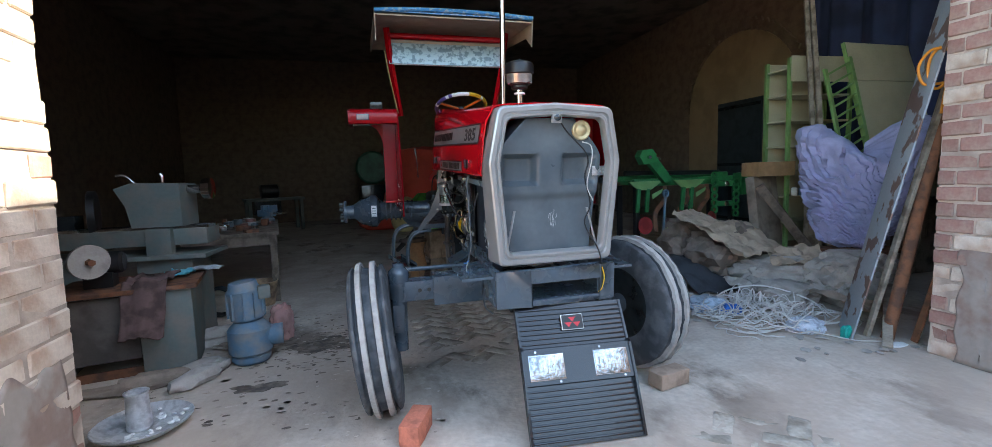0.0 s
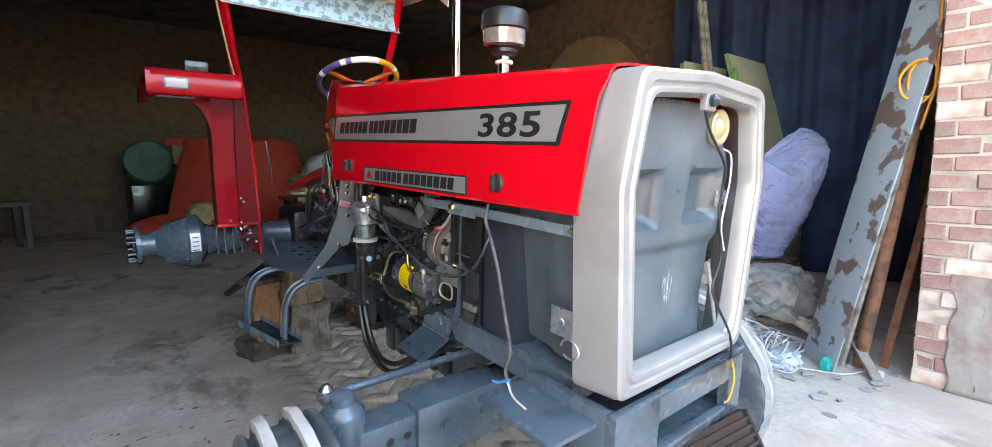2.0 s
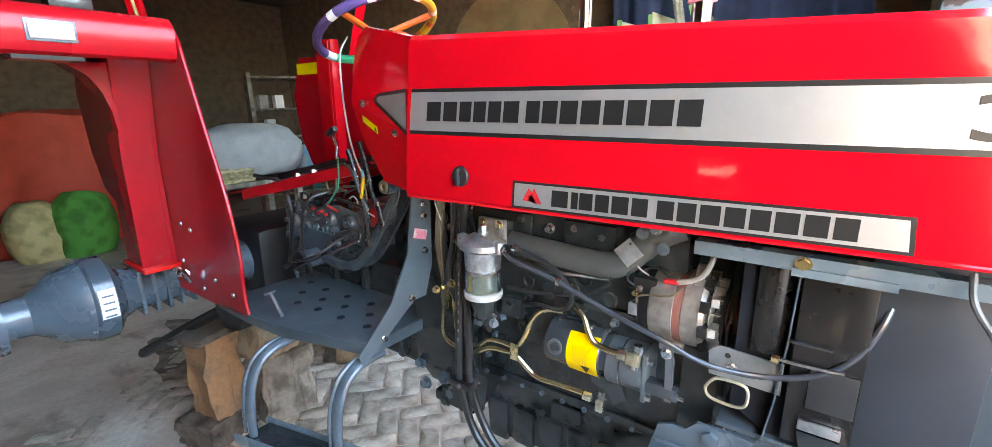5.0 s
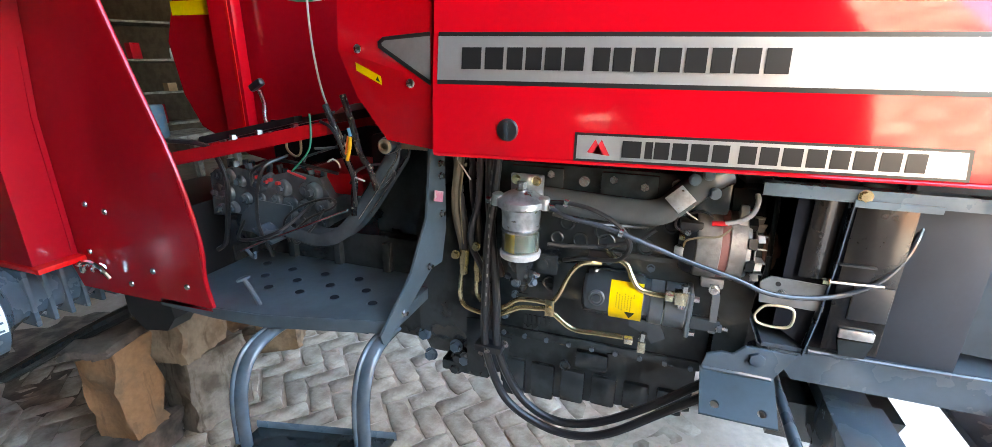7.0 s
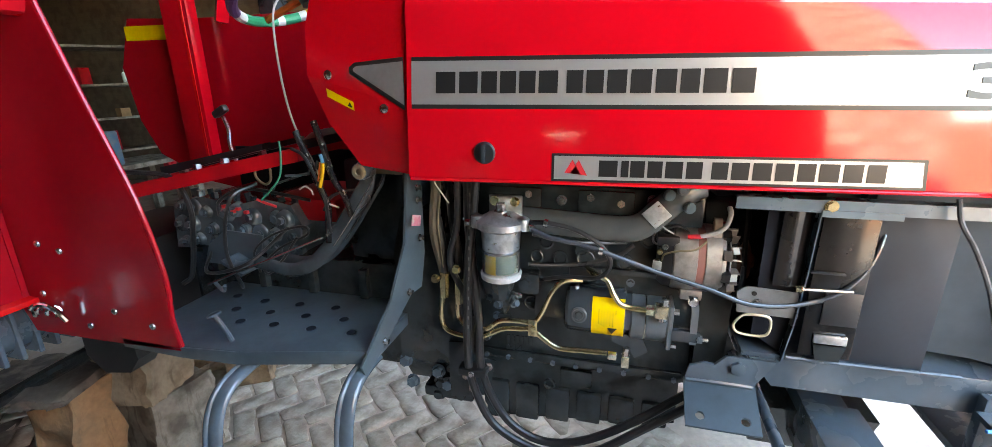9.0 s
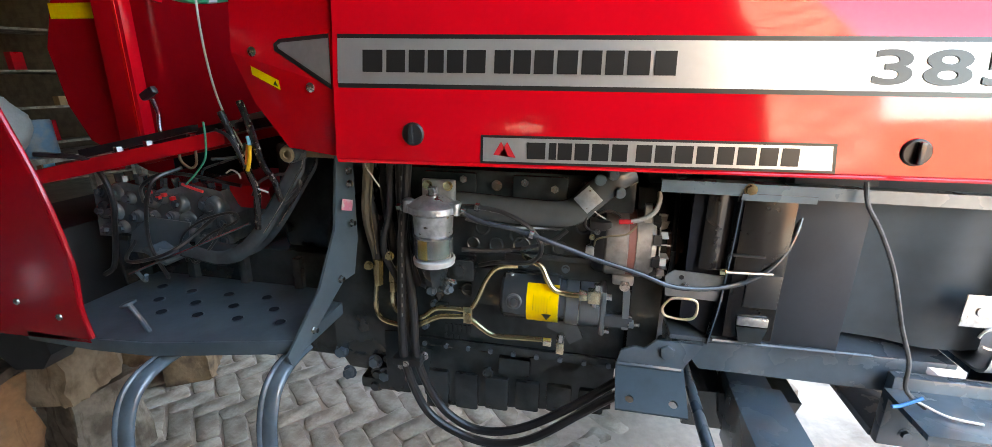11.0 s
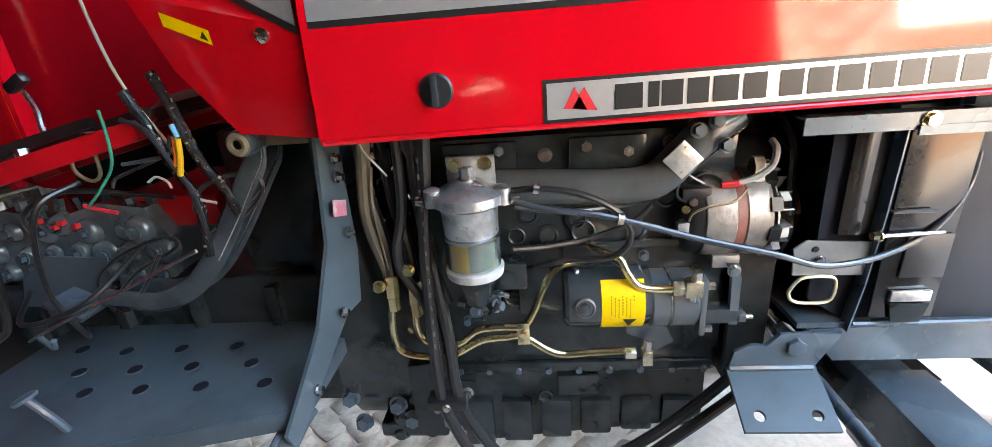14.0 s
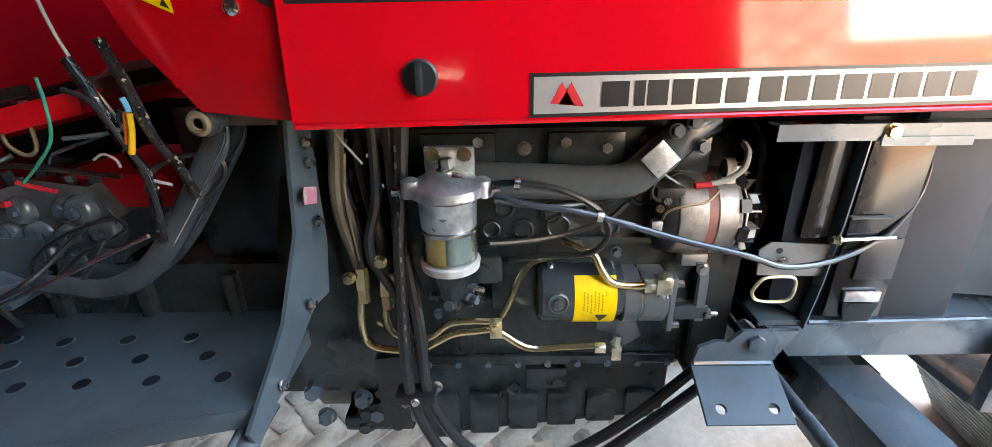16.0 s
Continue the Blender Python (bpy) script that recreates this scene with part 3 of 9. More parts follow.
def build_shell():
    """White-silver front shell: side skirts, a stepped front frame, a recessed inner lip."""
    bm = B()
    rings = []
    for inset, y in ((0.0, 0.215), (0.0, 0.11), (0.004, 0.092), (0.012, 0.085), (0.030, 0.085), (0.035, 0.094), (0.040, 0.094), (0.046, 0.086), (0.056, 0.087), (0.062, 0.10), (0.064, 0.135), (0.060, 0.138)):
        rings.append([bm.verts.new((x, y, z)) for x, z in shell_outline(inset, flare=1.0 if y > 0.2 else 0.0)])
    n = len(rings[0])
    for a, b in zip(rings, rings[1:]):
        for j in range(n):
            bm.faces.new((a[j], a[(j + 1) % n], b[(j + 1) % n], b[j]))
    ring_in = [bm.verts.new((x, 0.215, z)) for x, z in shell_outline(0.006, flare=1.0)]
    for j in range(n):
        bm.faces.new((rings[0][j], ring_in[j], ring_in[(j + 1) % n], rings[0][(j + 1) % n]))
        bm.faces.new((rings[-1][j], rings[-1][(j + 1) % n], ring_in[(j + 1) % n], ring_in[j]))
    sh = part("grille_frame", bm, SHELL, tractor, "silver-white pressed grille surround", smooth=0.4)
    bm = box(B(), (0.0, 0.098, 1.538), (0.05, 0.02, 0.05))
    part("latch", bm, SHELL, sh, bevel=0.004)
    part("latch_pin", lathe(B(), [(0, 0.016), (0.012, 0.016), (0.018, 0.008), (0.022, 0.0)], (0.0, 0.088, 1.538), (0, -1, 0), 16), GREY_CAST, sh)
    # side brackets of the shell with wire rings
    for z in (0.972,):
        bm = B()
        box(bm, (-0.325, 0.255, z), (0.004, 0.085, 0.075))
        cyl(bm, (-0.331, 0.262, z), (-0.326, 0.262, z), 0.012, seg=12)
        br = part("side_bracket", bm, ALU, sh, "pale metal side bracket", bevel=0.001)
        ring = [(-0.33, 0.225 + 0.03 * math.cos(a), z - 0.06 + 0.025 * math.sin(a)) for a in [0.6 * k for k in range(10)]]
        part("wire_ring", tube(B(), ring, 0.003, seg=6), ALU, br)
    return sh


shell = build_shell()


SMEAR = mat("chalk_smear", (0.36, 0.37, 0.37), rough=0.9, var=0.3, scale=60)
# Same plastic without the front's dust, darkened to paint in shade on the sides.
TANK_SIDE = mat("shaded_blue_grey_plastic", (0.052, 0.068, 0.082), rough=0.42, var=0.15, scale=5, bump=0.03, bscale=30, spec=0.3)


def build_tank():
    """Moulded blue-grey tank behind the grille, with two hollows in its face."""
    def outline(z):
        t = (z - 0.84) / 0.70
        w = 0.235 + 0.05 * min(1, t / 0.6)
        if t > 0.72:
            w -= 0.16 * ((t - 0.72) / 0.28) ** 1.3
        return w
    bm = B()

    def face(u, v):
        z = 0.84 + 0.70 * v
        w = outline(z)
        x = (u * 2 - 1) * w - 0.01
        y = 0.165 + 0.05 * max(0, abs(u * 2 - 1) - 0.8) ** 2 * 25 * 0.05 + 0.012 * math.sin(v * 5)
        for cx, s in ((-0.165, 1), (0.155, 1)):
            dx, dz = (x - cx) / 0.085, (z - 1.285) / 0.07
            d = max(abs(dx), abs(dz))
            y += 0.06 * max(0, min(1, (1.15 - d) / 0.35))
        y += 0.018 * (1 if z < 1.13 else max(0, 1 - (z - 1.13) / 0.03))
        y += 0.006 * noise.noise(Vector((x * 9, z * 9, 2)))
        return (x, y, z)
    grid(bm, 48, 56, face)
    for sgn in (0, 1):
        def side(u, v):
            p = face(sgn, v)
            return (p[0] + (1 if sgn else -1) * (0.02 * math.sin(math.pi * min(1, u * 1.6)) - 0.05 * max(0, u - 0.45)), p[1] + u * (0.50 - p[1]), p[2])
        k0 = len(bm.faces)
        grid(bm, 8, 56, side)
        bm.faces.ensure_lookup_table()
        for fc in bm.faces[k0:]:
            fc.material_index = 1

    def top(u, v):
        p = face(u, 1)
        return (p[0], p[1] + v * (0.50 - p[1]), p[2])
    grid(bm, 12, 4, top)
    bmesh.ops.remove_doubles(bm, verts=bm.verts[:], dist=0.0008)
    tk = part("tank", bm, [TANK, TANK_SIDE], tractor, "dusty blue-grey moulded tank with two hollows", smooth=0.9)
    bm = B()
    g = random.Random(4)
    for k in range(16):
        dx, z1 = 0.012 + g.gauss(0, 0.012), g.uniform(1.0, 1.10)
        ln, w = g.uniform(0.012, 0.06), g.uniform(0.0012, 0.004)
        grid(bm, 1, 6, lambda u, v: (dx + (u - 0.5) * w * (1.2 - 0.8 * abs(2 * v - 1)) + 0.006 * noise.noise(Vector((k, v * 3, 0))), 0.1765, z1 - ln * v))
    part("tank_drips", bm, SMEAR, tk, "thin chalky white drips")
    return tk


tank = build_tank()


def build_front_inside():
    """What hangs inside the grille: horn, bracket, wires, struts."""
    hn = part("horn", lathe(B(), [(0, 0.05), (0.012, 0.05), (0.016, 0.044), (0.012, 0.03), (0.02, 0.018), (0.024, 0.012), (0.024, 0)], (0.155, 0.15, 1.478), (0, -1, 0), 32), mat("cream_horn", (0.50, 0.40, 0.22), rough=0.35, metal=0.4, var=0.1), tractor, "cream disc horn")
    part("horn_bracket", span(B(), (0.14, 0.152, 1.44), (0.175, 0.19, 1.53)), RED_DULL, hn)
    part("red_support", span(B(), (0.20, 0.30, 1.30), (0.30, 0.34, 1.56)), RED_DULL, tractor)
    part("clip_plate", span(B(), (0.235, 0.17, 1.245), (0.31, 0.176, 1.295)), ALU, tractor, bevel=0.002)
    w = part("front_wire", tube(B(), [(0.02, 0.12, 1.535), (0.07, 0.125, 1.47), (0.16, 0.12, 1.38), (0.19, 0.13, 1.32), (0.17, 0.125, 1.24), (0.2, 0.12, 1.1), (0.17, 0.12, 1.0), (0.235, 0.085, 0.86), (0.255, 0.08, 0.74), (0.24, 0.085, 0.66)], 0.004, seg=6), BLACK, tractor, "loose black wire")
    part("wire_strand", tube(B(), [(0.15, 0.12, 1.42), (0.2, 0.122, 1.4), (0.205, 0.12, 1.33), (0.18, 0.12, 1.2), (0.215, 0.12, 1.12)], 0.0028, seg=6), WIRE_WHITE, w)
    part("wire_strand", tube(B(), [(0.25, 0.078, 0.78), (0.262, 0.07, 0.72), (0.25, 0.072, 0.66), (0.235, 0.08, 0.64)], 0.0026, seg=6), YELLOW_TAPE, w)
    for s in (-1, 1):
        part("strut", cyl(B(), (s * 0.25, 0.14, 0.87), (s * 0.20, 0.16, 1.08), 0.006, seg=8), SHELL, tractor)
    part("tow_loop", tube(B(), [(-0.36, 0.2, 0.70), (-0.372, 0.16, 0.66), (-0.366, 0.14, 0.60), (-0.33, 0.12, 0.565)], 0.004, seg=6), BLACK, tractor)


build_front_inside()


def build_bolster():
    """Cast front bolster: a thick-walled box with a slot through its face."""
    bm = B()
    x0, x1, y0, y1, z0, z1, t = -0.325, 0.325, 0.075, 0.385, 0.60, 0.79, 0.03
    sx0, sx1, sz0, sz1 = -0.14, 0.24, 0.63, 0.715
    span(bm, (x0, y0, z0), (sx0, y0 + t, z1))
    span(bm, (sx1, y0, z0), (x1, y0 + t, z1))
    span(bm, (sx0, y0, z0), (sx1, y0 + t, sz0))
    span(bm, (sx0, y0, sz1), (sx1, y0 + t, z1))
    bmesh.ops.remove_doubles(bm, verts=bm.verts[:], dist=0.0005)
    bo = part("front_bolster", bm, GREY, tractor, "grey cast front weight carrier", bevel=0.006)
    for a, b in ((x0, x0 + t), (x1 - t, x1)):
        part("bolster_side", span(B(), (a, y0 + t, z0), (b, y1, z1)), GREY, bo, bevel=0.006)
    part("bolster_floor", span(B(), (x0 + t, y0 + t, z0), (x1 - t, y1, z0 + 0.02)), GREY, bo)
    for z in (0.64, 0.74):
        for y in (0.18, 0.33):
            part("bolt", hexbolt(B(), (x0, y, z), (-1, 0, 0), 0.011, 0.012), GREY, bo)
    # side wing plate with a hole, and the pivot bracket of the axle
    bm = prism(B(), [(0.13, 0.745), (0.40, 0.745), (0.40, 0.758), (0.13, 0.758)], -0.485, -0.325)
    part("wing_plate", bm, GREY, bo, bevel=0.002)
    part("wing_plate", prism(B(), [(0.13, 0.745), (0.40, 0.745), (0.40, 0.758), (0.13, 0.758)], 0.325, 0.46), GREY, bo, bevel=0.002)
    part("axle_pivot", prism(B(), [(-0.12, 0.42), (0.12, 0.42), (0.2, 0.60), (-0.2, 0.60)], 0.5, 0.78, "y"), GREY_CAST, bo, bevel=0.01)
    return bo


bolster = build_bolster()


def build_axle():
    """Telescoping front axle: centre beam, sleeves, outer arms with holes, kingpins, hubs, wheels."""
    ax = part("front_axle", box(B(), (0, 0.64, 0.57), (0.90, 0.11, 0.15)), GREY, tractor, "grey telescoping front axle", bevel=0.006)
    for s, wx in ((-1, -0.885), (1, 0.74)):
        x = abs(wx) - 0.135
        part("sleeve", box(B(), (s * 0.40, 0.64, 0.575), (0.33, 0.132, 0.172)), GREY, ax, bevel=0.006)
        arm = part("outer_arm", box(B(), (s * (0.50 + (x - 0.5) / 2), 0.64, 0.582), (x - 0.44, 0.10, 0.118)), GREY, ax, bevel=0.006)
        for hx in (0.59, 0.645):
            # Black disc on the face stands for the dark of the hole.
            part("pin_hole", cyl(B(), (s * hx, 0.5885, 0.585), (s * hx, 0.59, 0.585), 0.012, seg=16), INK, arm)
        for hx in (0.47, 0.33):
            part("bolt", hexbolt(B(), (s * hx, 0.574, 0.585), (0, -1, 0), 0.016, 0.01), GREY, ax)
        kp = part("kingpin", lathe(B(), [(0.22, 0.040), (0.50, 0.044), (0.55, 0.055), (0.63, 0.058), (0.68, 0.062), (0.70, 0.058), (0.713, 0.045), (0.722, 0.034), (0.745, 0.033), (0.75, 0.0)], (s * (x + 0.01), 0.64, 0.0), (0, 0, 1), 24), GREY, ax)
        part("steering_arm", box(B(), (s * (x - 0.0), 0.73, 0.665), (0.05, 0.17, 0.02)), GREY, kp, bevel=0.005)
        part("joint", lathe(B(), [(0, 0.02), (0.03, 0.022), (0.045, 0.012), (0.05, 0)], (s * (x + 0.0), 0.80, 0.655), (0, 0, 1), 14), STEEL, kp)
        part("spindle_box", box(B(), (s * (x + 0.02), 0.64, 0.42), (0.07, 0.09, 0.17)), GREY, kp, bevel=0.01)
    part("tie_rod", cyl(B(), (-0.74, 0.81, 0.66), (0.60, 0.81, 0.66), 0.014), GREY, ax)
    return ax


axle = build_axle()


def build_wheel(wx, wy, r, camber, turn):
    """Front wheel: a three-rib tyre with dusty ribs, dished rim, hub and nuts."""
    s = -1 if wx < 0 else 1
    w = part("front_wheel", lathe(B(), [(-0.075, 0.215), (-0.07, 0.19), (-0.03, 0.19), (0.0, 0.17), (0.015, 0.10), (0.03, 0.075), (0.03, 0)], (0, 0, 0), (s, 0, 0), 40), GREY_CAST, tractor, "front wheel with dusty ribbed tyre")
    w.matrix_local = RINV @ pose(wx, wy, r, 0, -s * camber, turn) @ Matrix.Scale(r / 0.402, 4)
    prof = [(-0.085, 0.205), (-0.098, 0.24), (-0.104, 0.30), (-0.096, 0.352), (-0.090, 0.372), (-0.082, 0.381), (-0.070, 0.381), (-0.062, 0.368), (-0.055, 0.366),
            (-0.050, 0.382), (-0.047, 0.402), (-0.024, 0.405), (-0.021, 0.386), (-0.016, 0.374), (0.016, 0.374), (0.021, 0.386), (0.024, 0.405), (0.047, 0.402), (0.050, 0.382),
            (0.055, 0.366), (0.062, 0.368), (0.070, 0.381), (0.082, 0.381), (0.090, 0.372), (0.096, 0.352), (0.104, 0.30), (0.098, 0.24), (0.085, 0.205)]
    bm = B()
    seg = 72
    rings = []
    for i, (d, r) in enumerate(prof):
        ring = []
        for k in range(seg):
            a = 2 * math.pi * k / seg
            rr = r + (0.009 * noise.fractal(Vector((math.cos(a) * 9, math.sin(a) * 9, d * 40)), 1, 2, 3) if r > 0.38 else 0)
            ring.append(bm.verts.new((d, rr * math.cos(a), rr * math.sin(a))))
        rings.append(ring)
    for i, (a, b) in enumerate(zip(rings, rings[1:])):
        for k in range(seg):
            f = bm.faces.new((a[k], a[(k + 1) % seg], b[(k + 1) % seg], b[k]))
            f.material_index = 1 if i in (9, 10, 11, 15, 16, 17) else 0
    part("tyre", bm, [TYRE, TYRE_DUST], w, "rubber tyre with pale dusty ribs", smooth=0.7)
    part("hub", lathe(B(), [(-0.09, 0.06), (0.05, 0.06), (0.08, 0.05), (0.085, 0.03), (0.1, 0.03), (0.1, 0)], (0, 0, 0), (s, 0, 0), 24), GREY, w)
    for k in range(6):
        a = 2 * math.pi * k / 6
        part("wheel_nut", hexbolt(B(), (s * 0.024, 0.09 * math.cos(a), 0.09 * math.sin(a)), (s, 0, 0), 0.011, 0.018), STEEL, w)
    part("rim_flange", lathe(B(), [(-0.088, 0.205), (-0.088, 0.218), (-0.08, 0.222), (-0.074, 0.21), (0.074, 0.21), (0.08, 0.222), (0.088, 0.218), (0.088, 0.205), (0.07, 0.2), (-0.07, 0.2), (-0.088, 0.205)], (0, 0, 0), (1, 0, 0), 48), GREY_CAST, w)
    return w


RINV = pose(0, 0, 0, 3.4, 0, 0).inverted()
build_wheel(-0.905, 0.43, 0.412, -5.5, -3)
build_wheel(0.715, 0.53, 0.425, 0.5, 15)


# Tractor grey darkened, to offset sky light on the flange's upward slope.
FLANGE = mat("dark_teal_grey", (0.030, 0.050, 0.064), rough=0.42, var=0.12, scale=12)


def build_rails():
    """Side frame rails, the bonnet rail with its bolts, and the flanged lug."""
    for s in (-1, 1):
        fr = part("frame_rail", prism(B(), [(0.30, 0.725), (0.80, 0.725), (0.86, 0.80), (0.30, 0.815)], s * 0.285, s * 0.225), GREY, tractor, "grey box-section frame rail", bevel=0.008)
        part("weld_bead", tube(B(), [(s * 0.287, 0.78, 0.812), (s * 0.289, 0.6, 0.814), (s * 0.287, 0.42, 0.816)], 0.005, seg=6), GREY, fr)
        part("bonnet_rail", prism(B(), [(-0.33, 1.198), (-0.33, 1.226), (-0.295, 1.226), (-0.295, 1.222), (-0.326, 1.222), (-0.326, 1.198)] if s < 0 else [(0.33, 1.198), (0.326, 1.198), (0.326, 1.222), (0.295, 1.222), (0.295, 1.226), (0.33, 1.226)], 0.205, 0.95, "y"), GREY_LT, tractor, "grey angle rail under the bonnet", bevel=0.001)
    for y in (0.764, 0.235):
        part("rail_bolt", hexbolt(B(), (-0.331, y, 1.213), (-1, 0, 0), 0.0105 if y > 0.5 else 0.008, 0.009), BRASS, tractor, "yellow zinc bolt")
    part("rail_plate", span(B(), (-0.336, 0.63, 1.190), (-0.3315, 0.78, 1.205)), GREY_LT, tractor)
    bm = prism(B(), [(1.01, 0.715), (1.0, 0.76), (0.965, 0.775), (0.94, 0.772), (0.915, 0.80), (0.80, 0.80), (0.845, 0.715)], -0.300, -0.288)
    cyl(bm, (-0.31, 0.885, 0.772), (-0.24, 0.885, 0.772), 0.02, seg=6)
    lg = part("lug", bm, GREY, tractor, "welded grey side lug", bevel=0.003)
    # flat drilled flange, sloping outwards
    m = Matrix.Translation((-0.295, 0.925, 0.715)) @ Euler((0, radians(-28), 0)).to_matrix().to_4x4()
    bm = B()
    holes = [(-0.095, -0.055), (-0.095, 0.05)]
    flange_plate(bm, -0.125, 0.005, -0.088, 0.085, holes, 0.011, 0.009)
    bm.transform(m)
    part("flange", bm, FLANGE, lg, "teal-grey flange with two holes")
    part("weld_bead", tube(B(), [(-0.299, 1.005, 0.72), (-0.301, 0.93, 0.722), (-0.299, 0.845, 0.72)], 0.006, seg=6), GREY, lg)


def flange_plate(bm, x0, x1, y0, y1, holes, r, t, seg=14):
    """A flat plate with round holes, as one body."""
    edges = []
    loops = [[(x0, y0), (x1, y0), (x1, y1), (x0, y1)]]
    loops += [[(hx + r * math.cos(2 * math.pi * k / seg), hy + r * math.sin(2 * math.pi * k / seg)) for k in range(seg)] for hx, hy in holes]
    for lp in loops:
        vs = [bm.verts.new((x, y, -t / 2)) for x, y in lp]
        edges += [bm.edges.new((vs[i], vs[(i + 1) % len(vs)])) for i in range(len(vs))]
    fs = [f for f in bmesh.ops.triangle_fill(bm, use_beauty=True, edges=edges)["geom"] if isinstance(f, bmesh.types.BMFace)]
    up = bmesh.ops.extrude_face_region(bm, geom=fs)["geom"]
    bmesh.ops.translate(bm, verts=[v for v in up if isinstance(v, bmesh.types.BMVert)], vec=(0, 0, t))
    return bm


build_rails()


def build_radiator():
    """Radiator with its dark core and shroud behind the tank, and the sheet straps at its side."""
    rd = part("radiator", span(B(), (-0.275, 0.49, 0.79), (0.275, 0.66, 1.25)), RADIATOR, tractor, "black radiator and shroud", bevel=0.006)
    part("shroud", prism(B(), [(-0.23, 0.82), (0.23, 0.82), (0.23, 1.22), (-0.23, 1.22)], 0.625, 0.74, "y"), BLACK, rd, bevel=0.02)
    part("fan", lathe(B(), [(0, 0.05), (0.03, 0.05), (0.03, 0.02), (0.06, 0.02), (0.06, 0)], (0, 0.74, 1.02), (0, 1, 0), 20), GREY_CAST, rd)
    for k in range(5):
        a = 2 * math.pi * k / 5 + 0.3
        part("fan_blade", box(B(), (0.11 * math.cos(a), 0.765, 1.02 + 0.11 * math.sin(a)), (0.15, 0.01, 0.05), Euler((0.4, -a, 0)).to_matrix()), BLACK, rd)
    part("base_shelf", span(B(), (-0.284, 0.24, 0.802), (0.284, 0.88, 0.815)), GREY, tractor, "grey sheet shelf under the radiator and tank", bevel=0.002)
    # upright sheet strap, polished, with bolts
    m = Matrix.Translation((-0.292, 0.704, 1.015))
    st = part("side_strap", box(B(), (0, 0, 0.0), (0.006, 0.112, 0.37)), STRAP, tractor, "glossy upright strap", bevel=0.002)
    st.matrix_basis = m
    part("strap_plate", box(B(), (-0.006, -0.015, -0.055), (0.004, 0.075, 0.085)), STRAP_DULL, st, bevel=0.001)
    part("strap_tab", box(B(), (-0.008, -0.005, -0.135), (0.008, 0.07, 0.022)), ALU, st, bevel=0.002)
    part("strap_rod", cyl(B(), (-0.012, 0.085, -0.01), (-0.012, -0.028, -0.006), 0.004, seg=8), STEEL, st)
    bm = B()
    hexbolt(bm, (-0.012, 0.075, -0.01), (0, 1, 0), 0.008, 0.014)
    part("rod_nut", bm, BRASS, st)
    part("inner_sheet", prism(B(), [(0.668, 0.83), (0.775, 0.805), (0.86, 0.86), (0.865, 1.2), (0.668, 1.2)], -0.268, -0.262), BLACK_MATT, tractor, "black inner side sheet", bevel=0.001)
    part("inner_strap", grid(B(), 10, 1, lambda u, v: (-0.272 - 0.012 * math.sin(math.pi * u * 0.8), 0.775 + 0.06 * u, 1.0 + 0.2 * v), (0.003, 0, 0)), STRAP, tractor, "rounded lacquered upright strip", smooth=0.9)
    part("edge_flange", prism(B(), [(0.764, 1.2), (0.767, 1.2), (0.771, 1.04), (0.780, 0.90), (0.793, 0.80), (0.790, 0.80), (0.777, 0.90), (0.768, 1.04)], -0.296, -0.268), GREY, tractor, "thin upright flange edge", bevel=0.001)
    part("inner_baffle", span(B(), (-0.262, 0.665, 0.80), (0.25, 0.672, 1.24)), BLACK_MATT, tractor)
    part("hose_clip", box(B(), (-0.012, 0.03, 0.035), (0.01, 0.07, 0.004)), STRAP_DULL, st)
    part("foot_tab", prism(B(), [(-0.04, -0.15), (0.03, -0.15), (0.02, -0.19), (-0.03, -0.19)], -0.012, -0.008), GREY_CAST, st)
    # drilled bracket with its wire ring
    bk = part("drilled_bracket", prism(B(), [(0.91, 0.975), (0.89, 0.992), (0.77, 0.985), (0.77, 0.918), (0.905, 0.922)], -0.285, -0.280), GREY_BRACKET, tractor, "grey drilled bracket", bevel=0.001)
    # Black disc for the darkness inside the bracket's hole.
    bm = B()
    cyl(bm, (-0.2865, 0.872, 0.975), (-0.285, 0.872, 0.975), 0.006, seg=12)
    part("hole", bm, INK, bk)
    part("nut", hexbolt(B(), (-0.286, 0.862, 0.952), (-1, 0, 0), 0.008, 0.008), STEEL, bk)
    rg = [(-0.287, 0.90, 0.905), (-0.287, 0.908, 0.885), (-0.287, 0.895, 0.866), (-0.287, 0.85, 0.862), (-0.287, 0.828, 0.872), (-0.287, 0.826, 0.905), (-0.287, 0.84, 0.918), (-0.287, 0.885, 0.917), (-0.287, 0.90, 0.905)]
    part("wire_ring", tube(B(), rg, 0.0035, seg=8), RING_WIRE, bk)


GREY_BRACKET = mat("worn_bracket_grey", (0.22, 0.23, 0.235), rough=0.35, metal=0.5, var=0.12, scale=18, bump=0.1, bscale=70)
RADIATOR = mat("dusty_navy_sheet", (0.022, 0.028, 0.037), rough=0.5, var=0.15, scale=5, spec=0.3)
STRAP = mat("black_lacquered_strap", (0.013, 0.0125, 0.0125), rough=0.17, var=0.08, spec=0.45)
STRAP_DULL = mat("brushed_strap_plate", (0.05, 0.053, 0.057), rough=0.3, var=0.15, metal=0.5)
GREY_BLOCK = mat("valve_block_grey", (0.085, 0.105, 0.118), rough=0.2, var=0.2, scale=14, bump=0.15, bscale=55, coat=0.5)
RING_WIRE = mat("pale_brass_wire", (0.6, 0.56, 0.4), rough=0.35, metal=0.7, var=0.1)
build_radiator()


